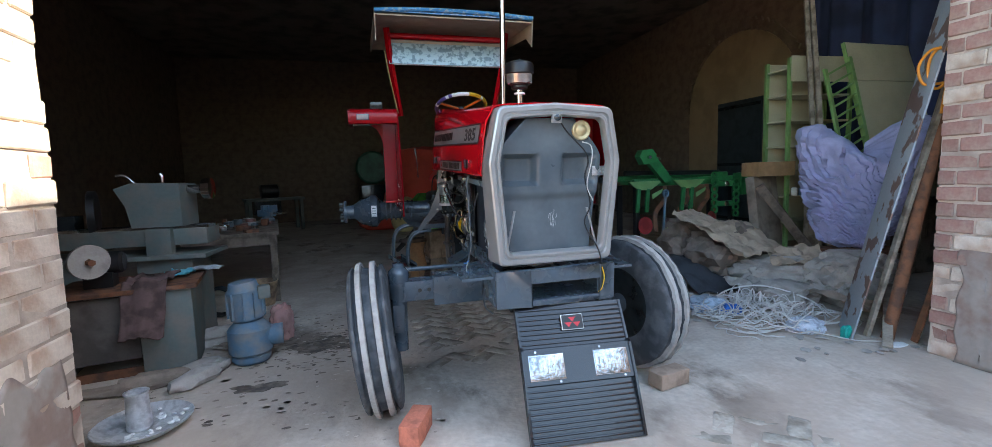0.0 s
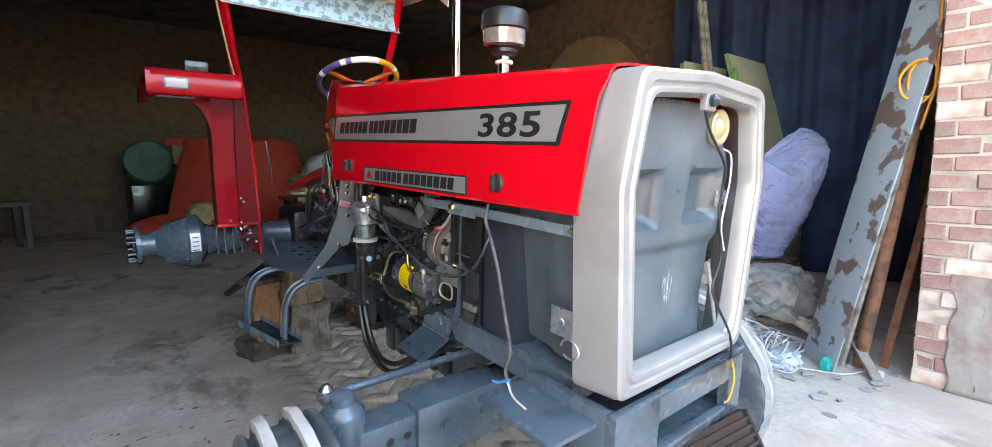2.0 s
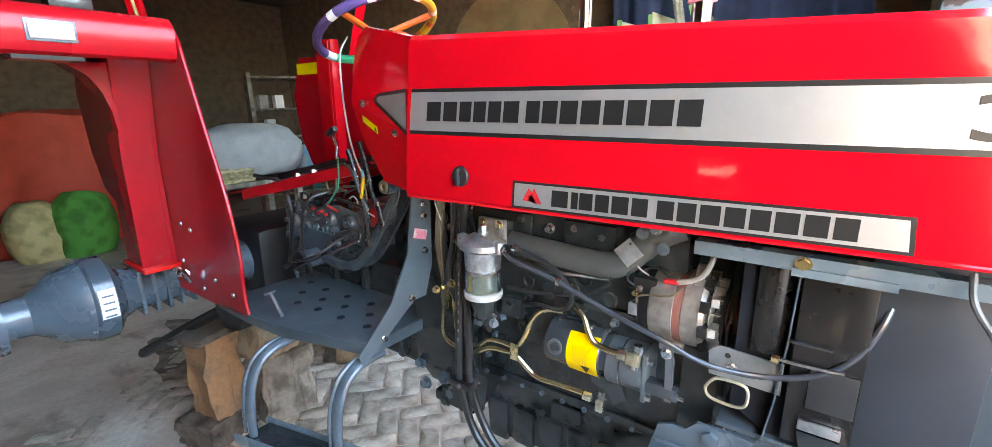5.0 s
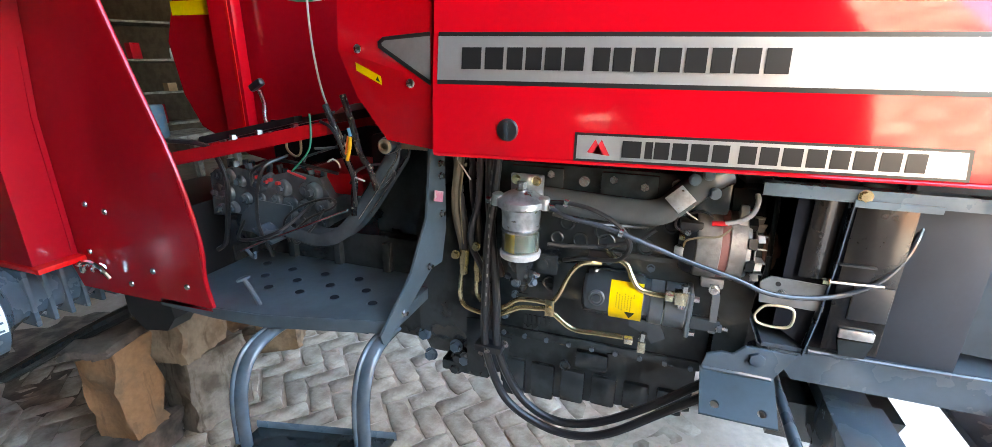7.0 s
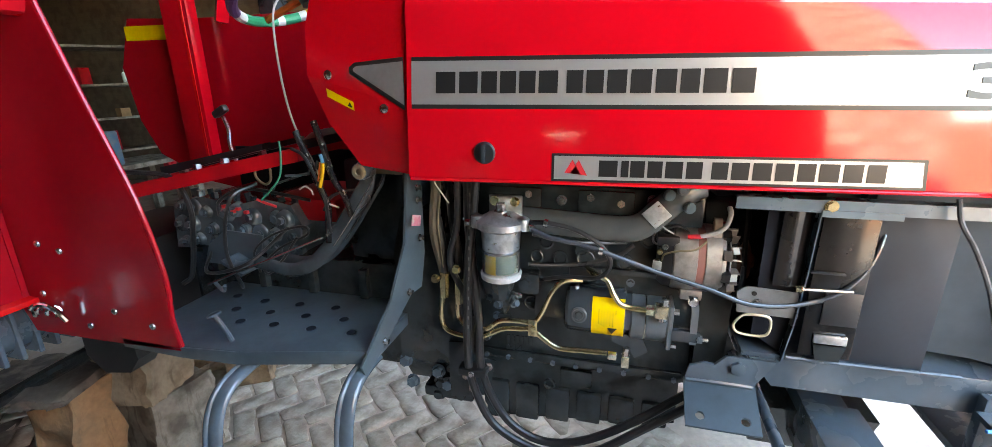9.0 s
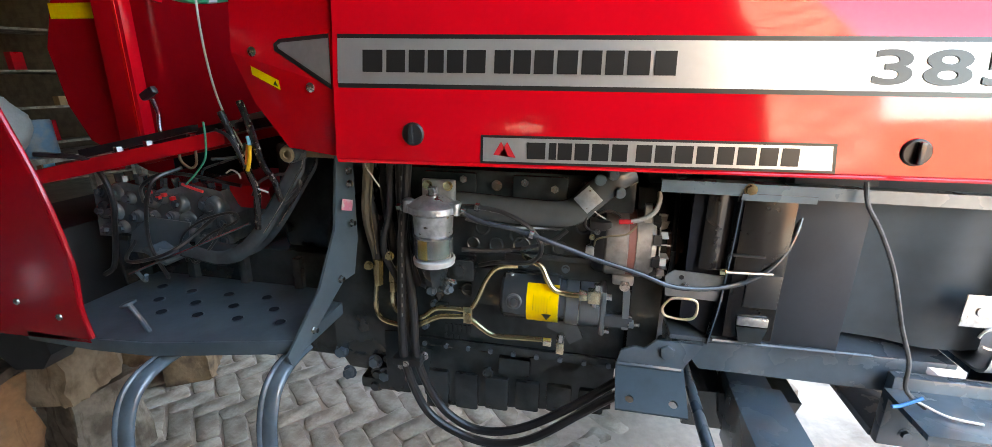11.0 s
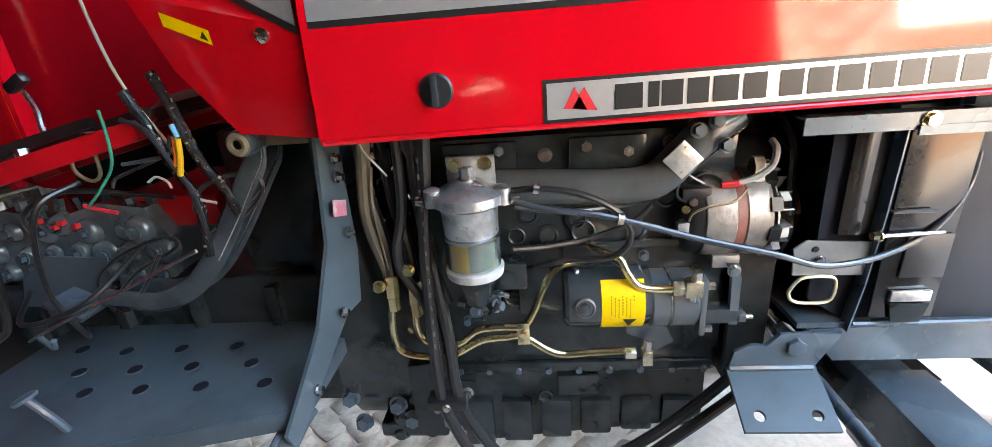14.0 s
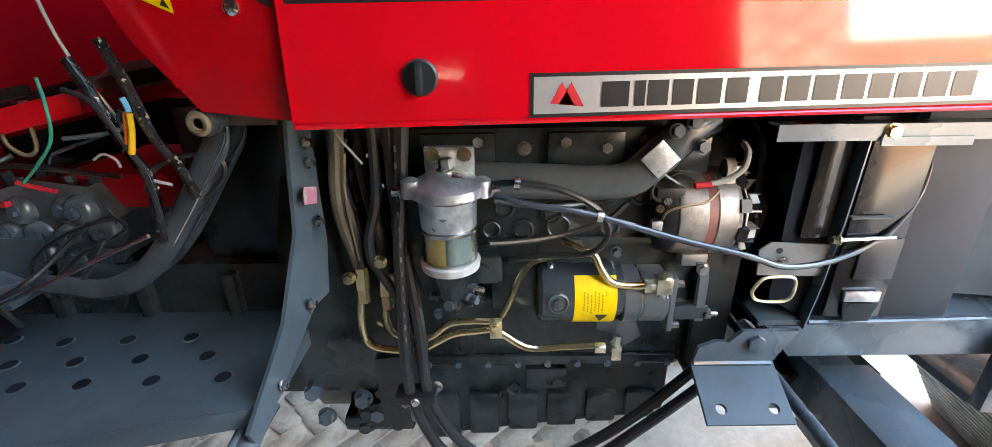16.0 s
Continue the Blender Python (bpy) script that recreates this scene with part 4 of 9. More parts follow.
def build_engine():
    """Engine block, head, manifold, ribbed sump, bell housing."""
    bm = span(B(), (-0.185, 0.98, 0.62), (0.185, 1.62, 1.10))
    en = part("engine_block", bm, GREY_CAST, tractor, "dark grey cast engine block", bevel=0.02)
    rnd = random.Random(4)
    # cast bosses, core plugs and ribs on the side
    for y, z in ((1.40, 1.035), (1.36, 0.985), (1.30, 1.02), (1.25, 1.035), (1.18, 0.99), (1.44, 0.93), (1.12, 1.06)):
        part("core_plug", lathe(B(), [(0, 0.024), (0.008, 0.024), (0.010, 0.018), (0.006, 0.016), (0.006, 0)], (-0.184, y, z), (-1, 0, 0), 20), GREY_CAST, en)
    part("block_rib", span(B(), (-0.205, 1.02, 0.955), (-0.184, 1.40, 0.972)), GREY_CAST, en, bevel=0.004)
    part("block_rib", span(B(), (-0.20, 1.0, 0.64), (-0.184, 1.6, 0.665)), GREY_CAST, en, bevel=0.004)
    part("side_cover", box(B(), (-0.195, 1.32, 0.86), (0.03, 0.22, 0.12)), GREY_CAST, en, bevel=0.012)
    for k in range(9):
        part("block_bolt", hexbolt(B(), (-0.186, 1.02 + 0.07 * k, 0.645), (-1, 0, 0), 0.008, 0.022), GREY, en)
    hd = part("cylinder_head", span(B(), (-0.19, 0.99, 1.10), (0.19, 1.64, 1.20)), GREY_CAST, tractor, "dark cylinder head", bevel=0.01)
    part("rocker_cover", span(B(), (-0.11, 1.0, 1.20), (0.11, 1.6, 1.30)), GREY_CAST, hd, bevel=0.02)
    for y in (1.53, 1.45, 1.36, 1.28, 1.20, 1.12):
        part("head_bolt", hexbolt(B(), (-0.19, y, 1.165 + 0.008 * math.sin(y * 40)), (-1, 0, 0.1), 0.011, 0.02), STEEL, hd)
    for y in (1.49, 1.24):
        part("port_flange", box(B(), (-0.195, y, 1.155), (0.02, 0.15, 0.075)), GREY_CAST, hd, bevel=0.008)
    # exhaust manifold: a flattened pipe along the head that turns up at its front end
    bm = tube(B(), [(-0.215, 1.47, 1.105), (-0.22, 1.38, 1.102), (-0.222, 1.28, 1.098), (-0.222, 1.19, 1.096), (-0.222, 1.14, 1.112), (-0.22, 1.10, 1.152), (-0.215, 1.05, 1.198), (-0.20, 1.01, 1.22)], 0.03, seg=16, flat=(0.03, 0.038))
    mf = part("manifold", bm, GREY_MANIFOLD, tractor, "smooth grey cast manifold", smooth=0.9)
    part("machined_face", box(B(), (-0.2545, 1.112, 1.15), (0.004, 0.052, 0.052), Euler((radians(45), 0, 0)).to_matrix()), ALU, mf, bevel=0.001)
    for y, z in ((1.055, 1.215), (1.035, 1.17), (1.085, 1.20)):
        part("manifold_bolt", hexbolt(B(), (-0.245, y, z), (-1, 0, 0.2), 0.011, 0.016), GREY_LT, mf)
    # Added to close bright gaps through the bay.
    part("timing_cover", prism(B(), [(-0.21, 0.62), (0.21, 0.62), (0.21, 1.0), (0.12, 1.16), (-0.12, 1.16), (-0.21, 1.0)], 0.90, 0.978, "y"), GREY_CAST, en, bevel=0.012)
    part("air_cleaner", lathe(B(), [(0, 0.0), (0, 0.11), (0.02, 0.125), (0.55, 0.125), (0.57, 0.1), (0.57, 0)], (0.16, 0.72, 1.28), (0, 1, 0), 32), BLACK, tractor, "black air cleaner canister")
    part("top_hose", tube(B(), [(0.0, 0.64, 1.2), (0.02, 0.72, 1.24), (0.0, 0.82, 1.22), (-0.02, 0.95, 1.17)], 0.035, seg=14), RUBBER, tractor, "black radiator hose")
    # Plain blind, added to keep the yard's brightness from showing through.
    part("far_side_blind", span(B(), (0.24, 0.5, 0.8), (0.262, 1.7, 1.24)), GREY_CAST, tractor)
    # sump with pockets along its lower edge
    prof = [(1.0, 0.63), (1.0, 0.47), (1.06, 0.452), (1.30, 0.425), (1.56, 0.393), (1.60, 0.43), (1.62, 0.63)]
    sp = part("sump", prism(B(), prof, -0.165, 0.165), GREY_CAST, tractor, "dark ribbed sump", bevel=0.015)
    for k in range(6):
        y = 1.06 + 0.0985 * k
        zb = 0.452 - (y - 1.06) * 0.125
        part("sump_lobe", box(B(), (-0.166, y, (zb + 0.535) / 2), (0.030, 0.078, 0.535 - zb)), GREY_CAST, sp, bevel=0.011)
    part("sump_boss", box(B(), (-0.17, 1.30, 0.585), (0.03, 0.10, 0.06)), GREY_CAST, sp, bevel=0.008)
    for k in range(6):
        part("cast_mark", box(B(), (-0.187, 1.513 - 0.0145 * k, 0.702), (0.005, 0.009, 0.026)), GREY_CAST, en)
    text_mesh("cast_letters", "M4", 0.042, GREY_CAST, Matrix.Translation((-0.188, 1.522, 0.652)) @ Matrix(((0, 0, -1, 0), (-1, 0, 0, 0), (0, 1, 0, 0), (0, 0, 0, 1))), en, depth=0.002, bold=0.0006)
    for k in range(7):
        part("cast_step", box(B(), (-0.186, 1.05 + 0.08 * k, 0.78 + 0.02 * (k % 3)), (0.012, 0.05, 0.012 + 0.02 * (k % 2))), GREY_CAST, en, bevel=0.003)
    for y, z, r in ((1.442, 0.838, 0.022), (1.287, 0.992, 0.026), (1.427, 0.987, 0.02), (1.38, 0.56, 0.018)):
        part("cast_ring", lathe(B(), [(0, r), (0.008, r), (0.010, r - 0.003), (0.008, r - 0.006), (0.002, r - 0.007), (0.002, 0)], (-0.186, y, z), (-1, 0, 0), 20), GREY_CAST, en)
    for y, z in ((1.428, 0.938), (1.274, 0.935), (1.23, 0.90), (1.36, 0.905), (1.16, 0.93), (1.10, 0.97), (1.55, 0.78), (1.58, 0.70)):
        part("small_bolt", hexbolt(B(), (-0.187, y, z), (-1, 0, 0.05), 0.009, 0.016), GREY, en)
    part("relay_box", box(B(), (-0.20, 1.285, 0.955), (0.03, 0.09, 0.03)), BLACK, en, bevel=0.004)
    # Dark sheet and box added to close gaps that only show darkness.
    part("dark_sheet", span(B(), (-0.24, 1.80, 1.02), (0.3, 1.815, 1.30)), BLACK, tractor, "black sheet added where it is dark below the dash")
    part("dark_gap_box", span(B(), (-0.13, 1.825, 0.90), (0.13, 2.08, 1.24)), GREY_CAST, tractor, "dark box added to close the gap below the dash", bevel=0.02)
    for y, z in ((1.846, 0.603), (1.733, 0.58), (1.825, 0.528), (1.701, 0.537)):
        part("cover_bolt", hexbolt(B(), (-0.236, y, z), (-1, 0, 0.1), 0.017, 0.02), GREY, tractor)
    # bell housing behind the block
    bm = prism(B(), [(-0.24, 0.62), (-0.17, 0.50), (0.17, 0.50), (0.24, 0.62), (0.24, 0.98), (0.17, 1.10), (-0.17, 1.10), (-0.24, 0.98)], 1.62, 1.86, "y")
    bh = part("bell_housing", bm, GREY_CAST, tractor, "dark cast bell housing", bevel=0.015)
    for y, z in ((1.65, 0.58), (1.73, 0.535), (1.66, 0.50), (1.74, 0.49), (1.69, 0.60)):
        part("lug_bolt", lathe(B(), [(0, 0.026), (0.018, 0.024), (0.02, 0.016), (0.03, 0.014), (0.03, 0)], (-0.215, y, z), (-1, 0, -0.1), 16), GREY_CAST, bh)
    part("lower_lug", span(B(), (-0.235, 1.62, 0.475), (-0.12, 1.79, 0.515)), GREY_CAST, bh, bevel=0.01)
    # gearbox, rear housing
    gb = part("gearbox", span(B(), (-0.16, 1.86, 0.52), (0.16, 2.75, 0.90)), GREY_CAST, tractor, "grey cast gearbox housing", bevel=0.03)
    for k in range(4):
        part("gearbox_rib", span(B(), (-0.185, 2.0 + 0.2 * k, 0.54), (0.185, 2.03 + 0.2 * k, 0.88)), GREY_CAST, gb, bevel=0.008)
    # control block with many studs on the gearbox
    cb = part("control_block", prism(B(), [(2.27, 0.90), (2.25, 1.00), (2.29, 1.075), (2.40, 1.092), (2.52, 1.06), (2.66, 1.085), (2.80, 1.05), (2.82, 0.88)], -0.14, 0.14), GREY_BLOCK, tractor, "grey valve block covered in bosses and bolts", bevel=0.018)
    for k in range(24):
        y, z = 2.30 + 0.068 * (k % 8) + rnd.uniform(-0.018, 0.018), 0.915 + 0.06 * (k // 8) + rnd.uniform(-0.014, 0.014)
        r, h = rnd.uniform(0.018, 0.032), rnd.uniform(0.006, 0.022)
        bo = part("boss", lathe(B(), [(-0.012, r * 1.25), (h * 0.4, r * 1.1), (h * 0.85, r * 0.95), (h, r * 0.8), (h, 0)], (-0.138, y, z), (-1, rnd.uniform(-0.25, 0.25), rnd.uniform(0, 0.35)), 16), GREY_BLOCK, cb, smooth=0.7)
        part("boss_bolt", hexbolt(B(), (-0.138 - h, y, z), (-1, rnd.uniform(-0.2, 0.2), rnd.uniform(0, 0.3)), rnd.uniform(0.009, 0.013), rnd.uniform(0.009, 0.018)), GREY, bo)
    for k in range(14):
        y, x = 2.30 + 0.036 * k, rnd.uniform(-0.12, -0.06)
        part("top_bolt", hexbolt(B(), (x, y, 1.055), (rnd.uniform(-0.2, 0.2), rnd.uniform(-0.2, 0.2), 1), rnd.uniform(0.010, 0.015), rnd.uniform(0.03, 0.045)), GREY, cb)
    # Black sheet added where the far side only lies dark; hides the fender.
    part("dark_backing", span(B(), (0.30, 1.88, 0.88), (0.31, 2.9, 1.2)), BLACK_MATT, tractor, "black sheet added to darken the view below the seat")
    for pts in ([(-0.15, 2.3, 1.0), (-0.3, 2.35, 0.92), (-0.32, 2.5, 0.88), (-0.2, 2.6, 0.9)], [(-0.14, 2.6, 1.02), (-0.22, 2.5, 1.1), (-0.2, 2.4, 1.14), (-0.15, 2.2, 1.1)],
                [(-0.2, 2.36, 1.16), (-0.28, 2.4, 1.12), (-0.29, 2.44, 0.95), (-0.27, 2.42, 0.82), (-0.2, 2.5, 0.79)]):
        part("hose", tube(B(), pts, 0.006, seg=8), RUBBER, cb)
    part("rear_housing", span(B(), (-0.25, 2.88, 0.56), (0.25, 3.30, 0.93)), BLACK, tractor, "dark rear axle centre housing", bevel=0.06)
    return en


GREY_MANIFOLD = mat("manifold_grey", (0.060, 0.066, 0.066), rough=0.22, var=0.15, bump=0.15, bscale=30, coat=0.4)
engine = build_engine()


RING_GREY = mat("pale_grey_ring", (0.42, 0.42, 0.41), rough=0.5, var=0.15, scale=40)


def build_filter():
    """Fuel filter: bracket, cast head, body, amber bowl, ring, drain."""
    x, y = -0.315, 1.502
    f = part("fuel_filter", lathe(B(), [(0, 0.05), (0.05, 0.052), (0.06, 0.056), (0.062, 0.0)], (x, y, 1.046), (0, 0, 1), 32), ALU, tractor, "silver fuel filter with amber glass bowl")
    part("filter_head", lathe(B(), [(1.105, 0.050), (1.112, 0.066), (1.128, 0.066), (1.136, 0.054), (1.146, 0.036), (1.152, 0.018), (1.153, 0)], (x, y, 0), (0, 0, 1), 28), ALU, f)
    for a in (-0.062, 0.062):
        part("head_ear", lathe(B(), [(0, 0.016), (0.03, 0.016), (0.034, 0.010), (0.036, 0)], (x - 0.01, y + a, 1.108), (0, 0, 1), 14), ALU, f)
        part("union_bolt", hexbolt(B(), (x - 0.012, y + a * 1.25, 1.118), (0, a, 0), 0.010, 0.016), STEEL, f)
    part("centre_bolt", hexbolt(B(), (x, y, 1.152), (0, 0, 1), 0.013, 0.022), STEEL, f)
    part("filter_bracket", span(B(), (x + 0.035, y - 0.048, 1.10), (x + 0.05, y + 0.042, 1.185)), ALU, f, bevel=0.004)
    for a in (-0.03, 0.026):
        part("bracket_bolt", hexbolt(B(), (x + 0.035, y + a, 1.17), (-1, 0, 0), 0.010, 0.010), BRASS, f)
    part("bracket_arm", span(B(), (x + 0.05, y - 0.03, 1.11), (-0.18, y + 0.03, 1.17)), GREY_CAST, f, bevel=0.006)
    part("bowl", lathe(B(), [(0.984, 0.051), (1.046, 0.051), (1.046, 0.046), (0.986, 0.046), (0.984, 0.051)], (x, y, 0), (0, 0, 1), 32), GLASS_AMBER, f, "amber glass bowl")
    # Upright amber half and teal core imitate what the round glass refracts.
    bm = lathe(B(), [(0.988, 0.0), (0.988, 0.044), (1.044, 0.044), (1.044, 0)], (x, y, 0), (0, 0, 1), 28)
    bmesh.ops.bisect_plane(bm, geom=bm.verts[:] + bm.edges[:] + bm.faces[:], plane_co=(x, y + 0.003, 1.0), plane_no=(0, 1, 0), clear_inner=True)
    part("fuel", bm, mat("amber_in_glass", (0.62, 0.43, 0.03), rough=0.1, var=0.1), f, "amber half of the bowl, as refracted in the glass")
    part("teal_core", lathe(B(), [(0.988, 0.0), (0.988, 0.041), (1.044, 0.041), (1.044, 0)], (x, y, 0), (0, 0, 1), 28), mat("teal_in_glass", (0.10, 0.17, 0.16), rough=0.08, var=0.1), f)
    part("stem", cyl(B(), (x, y, 0.985), (x, y, 1.046), 0.008), BRASS, f)
    part("bowl_band", lathe(B(), [(1.043, 0.052), (1.046, 0.054), (1.05, 0.054), (1.052, 0.050)], (x, y, 0), (0, 0, 1), 32), STEEL, f)
    part("base_ring", lathe(B(), [(0.966, 0.040), (0.968, 0.054), (0.982, 0.056), (0.986, 0.050)], (x, y, 0), (0, 0, 1), 32), RING_GREY, f, "pale grey lower ring")
    part("drain", lathe(B(), [(0.885, 0.008), (0.90, 0.012), (0.905, 0.026), (0.93, 0.030), (0.945, 0.036), (0.967, 0.040)], (x, y, 0), (0, 0, 1), 8), GREY_CAST, f)
    part("drain_tap", tube(B(), [(x - 0.02, y - 0.02, 0.905), (x - 0.045, y - 0.035, 0.912), (x - 0.05, y - 0.045, 0.93)], 0.005, seg=8), GREY_CAST, f)
    return f


build_filter()


def build_pump():
    """Starter-like pump along the block: wide rear body, narrower front body, flange, arm and fittings."""
    x, z = -0.205, 0.848
    p = part("pump", lathe(B(), [(0, 0.0), (0.0, 0.056), (0.004, 0.064), (0.012, 0.069), (0.160, 0.069), (0.166, 0.065), (0.168, 0.060), (0.182, 0.060)], (x, 1.335, z), (0, -1, 0), 48), GREY_PUMP, tractor, "grey cylindrical pump with yellow notice", smooth=0.5)
    zf = z - 0.010
    part("front_body", lathe(B(), [(0.178, 0.03), (0.180, 0.058), (0.184, 0.062), (0.216, 0.062), (0.218, 0.060), (0.221, 0.060), (0.223, 0.062), (0.272, 0.062), (0.276, 0.057), (0.278, 0.0)], (x, 1.335, zf), (0, -1, 0), 48), GREY_FRONT, p, "bluish grey gear body", smooth=0.5)
    part("body_seam", lathe(B(), [(0.2175, 0.0605), (0.2175, 0.0625), (0.2205, 0.0625), (0.2205, 0.0605)], (x, 1.335, zf), (0, -1, 0), 48), STEEL, p)
    part("end_flange", box(B(), (x, 1.052, zf), (0.115, 0.014, 0.13)), GREY_FRONT, p, bevel=0.006)
    st = part("notice", grid(B(), 2, 14, lambda u, v: (x - 0.0702 * math.cos(radians(-58 + 112 * v)), 1.258 - 0.087 * u, z + 0.0702 * math.sin(radians(-58 + 112 * v)))), YELLOW, p, "yellow warning notice")
    bm = B()
    g = random.Random(6)
    for k in range(7):
        y0 = 1.240 - 0.0075 * k
        a0 = 26 - 3 * (k % 3)
        for n in range(7 if k < 6 else 2):
            a = radians(a0 - 5.2 * n)
            grid(bm, 1, 1, lambda u, v: (x - 0.0708 * math.cos(a - 0.055 * v), y0 - 0.0026 * u, z + 0.0708 * math.sin(a - 0.055 * v)))
    part("notice_print", bm, NOTICE_PRINT, st, "faint columns of small print bars")
    bm = B()
    bm.faces.new([bm.verts.new((x - 0.0728 * math.cos(q), yy, z + 0.0728 * math.sin(q))) for yy, q in ((1.216, radians(-16)), (1.188, radians(-16)), (1.202, radians(-38)))][::-1])
    part("notice_mark", bm, INK, st, "black warning triangle")
    bs = part("boss", lathe(B(), [(0, 0.022), (0.006, 0.022), (0.008, 0.019), (0.004, 0.017), (0.003, 0.0)], (x - 0.066, 1.292, z + 0.008), (-1, 0, 0.1), 24), GREY_FRONT, p)
    part("boss_nut", cyl(B(), (x - 0.066, 1.292, z + 0.008), (x - 0.078, 1.292, z + 0.009), 0.012, seg=6), GREY_PUMP, bs, bevel=0.002)
    for y, dz in ((1.305, 0.071), (1.21, 0.073)):
        part("body_screw", hexbolt(B(), (x - 0.02, y, z + dz * 0.94), (-0.3, 0, 1), 0.006, 0.01), STEEL, p)
    # arm with its stud, and bolts through the flange
    part("arm", box(B(), (x - 0.04, 1.012, zf - 0.018), (0.035, 0.075, 0.034)), GREY_PUMP, p, bevel=0.006)
    part("arm_stud", cyl(B(), (x - 0.052, 0.985, zf - 0.022), (x - 0.052, 0.955, zf - 0.022), 0.006, seg=10), STEEL, p)
    part("arm_nut", cyl(B(), (x - 0.052, 0.982, zf - 0.022), (x - 0.052, 0.970, zf - 0.022), 0.012, seg=6), GREY_FRONT, p)
    for dx, dz in ((-0.048, 0.048), (-0.05, -0.05), (0.03, -0.05)):
        part("flange_bolt", cyl(B(), (x + dx, 1.046, zf + dz), (x + dx, 1.032, zf + dz), 0.009, seg=6), STEEL, p)
    # pressure fitting on top of the front body
    ft = part("fitting", box(B(), (-0.262, 1.078, 0.890), (0.03, 0.034, 0.036)), BRASS_PALE, p, "bright zinc fitting", bevel=0.004)
    part("banjo_bolt", cyl(B(), (-0.262, 1.070, 0.905), (-0.262, 1.070, 0.925), 0.011, seg=6), STEEL, ft)
    part("banjo_neck", cyl(B(), (-0.262, 1.074, 0.862), (-0.262, 1.074, 0.876), 0.013, seg=12), STEEL, ft)
    part("union_nut", cyl(B(), (-0.262, 1.118, 0.888), (-0.262, 1.096, 0.888), 0.0165, seg=6), BRASS_PALE, ft, bevel=0.002)
    part("lower_union", cyl(B(), (-0.26, 1.208, 0.734), (-0.26, 1.184, 0.734), 0.0135, seg=6), BRASS_PALE, p, bevel=0.002)
    part("lower_block", box(B(), (-0.258, 1.160, 0.722), (0.024, 0.022, 0.034)), BRASS_PALE, p, bevel=0.003)
    part("lower_bolt", cyl(B(), (-0.258, 1.160, 0.738), (-0.258, 1.158, 0.764), 0.010, seg=6), STEEL, p)
    part("lower_bracket", prism(B(), [(1.20, 0.79), (1.12, 0.79), (1.10, 0.745), (1.135, 0.72), (1.15, 0.745), (1.20, 0.765)], -0.235, -0.22), GREY_PUMP, p, bevel=0.003)
    part("upper_pipe", tube(B(), [(-0.262, 1.10, 0.888), (-0.262, 1.15, 0.888), (-0.262, 1.185, 0.898), (-0.258, 1.205, 0.925), (-0.25, 1.222, 0.955), (-0.24, 1.25, 0.965), (-0.19, 1.29, 0.965)], 0.0085, seg=12), BRASS, p)
    return p


GREY_PUMP = mat("pump_grey", (0.034, 0.042, 0.049), rough=0.24, var=0.15, bump=0.10, bscale=50, coat=0.5)
GREY_FRONT = mat("bluish_pump_grey", (0.075, 0.088, 0.098), rough=0.3, var=0.12, bump=0.08, bscale=60, coat=0.4)
NOTICE_PRINT = mat("olive_print", (0.28, 0.19, 0.01), rough=0.5, var=0.1)
BRASS_PALE = mat("pale_zinc_fitting", (0.62, 0.57, 0.42), rough=0.25, metal=0.85, var=0.15, scale=40)
build_pump()


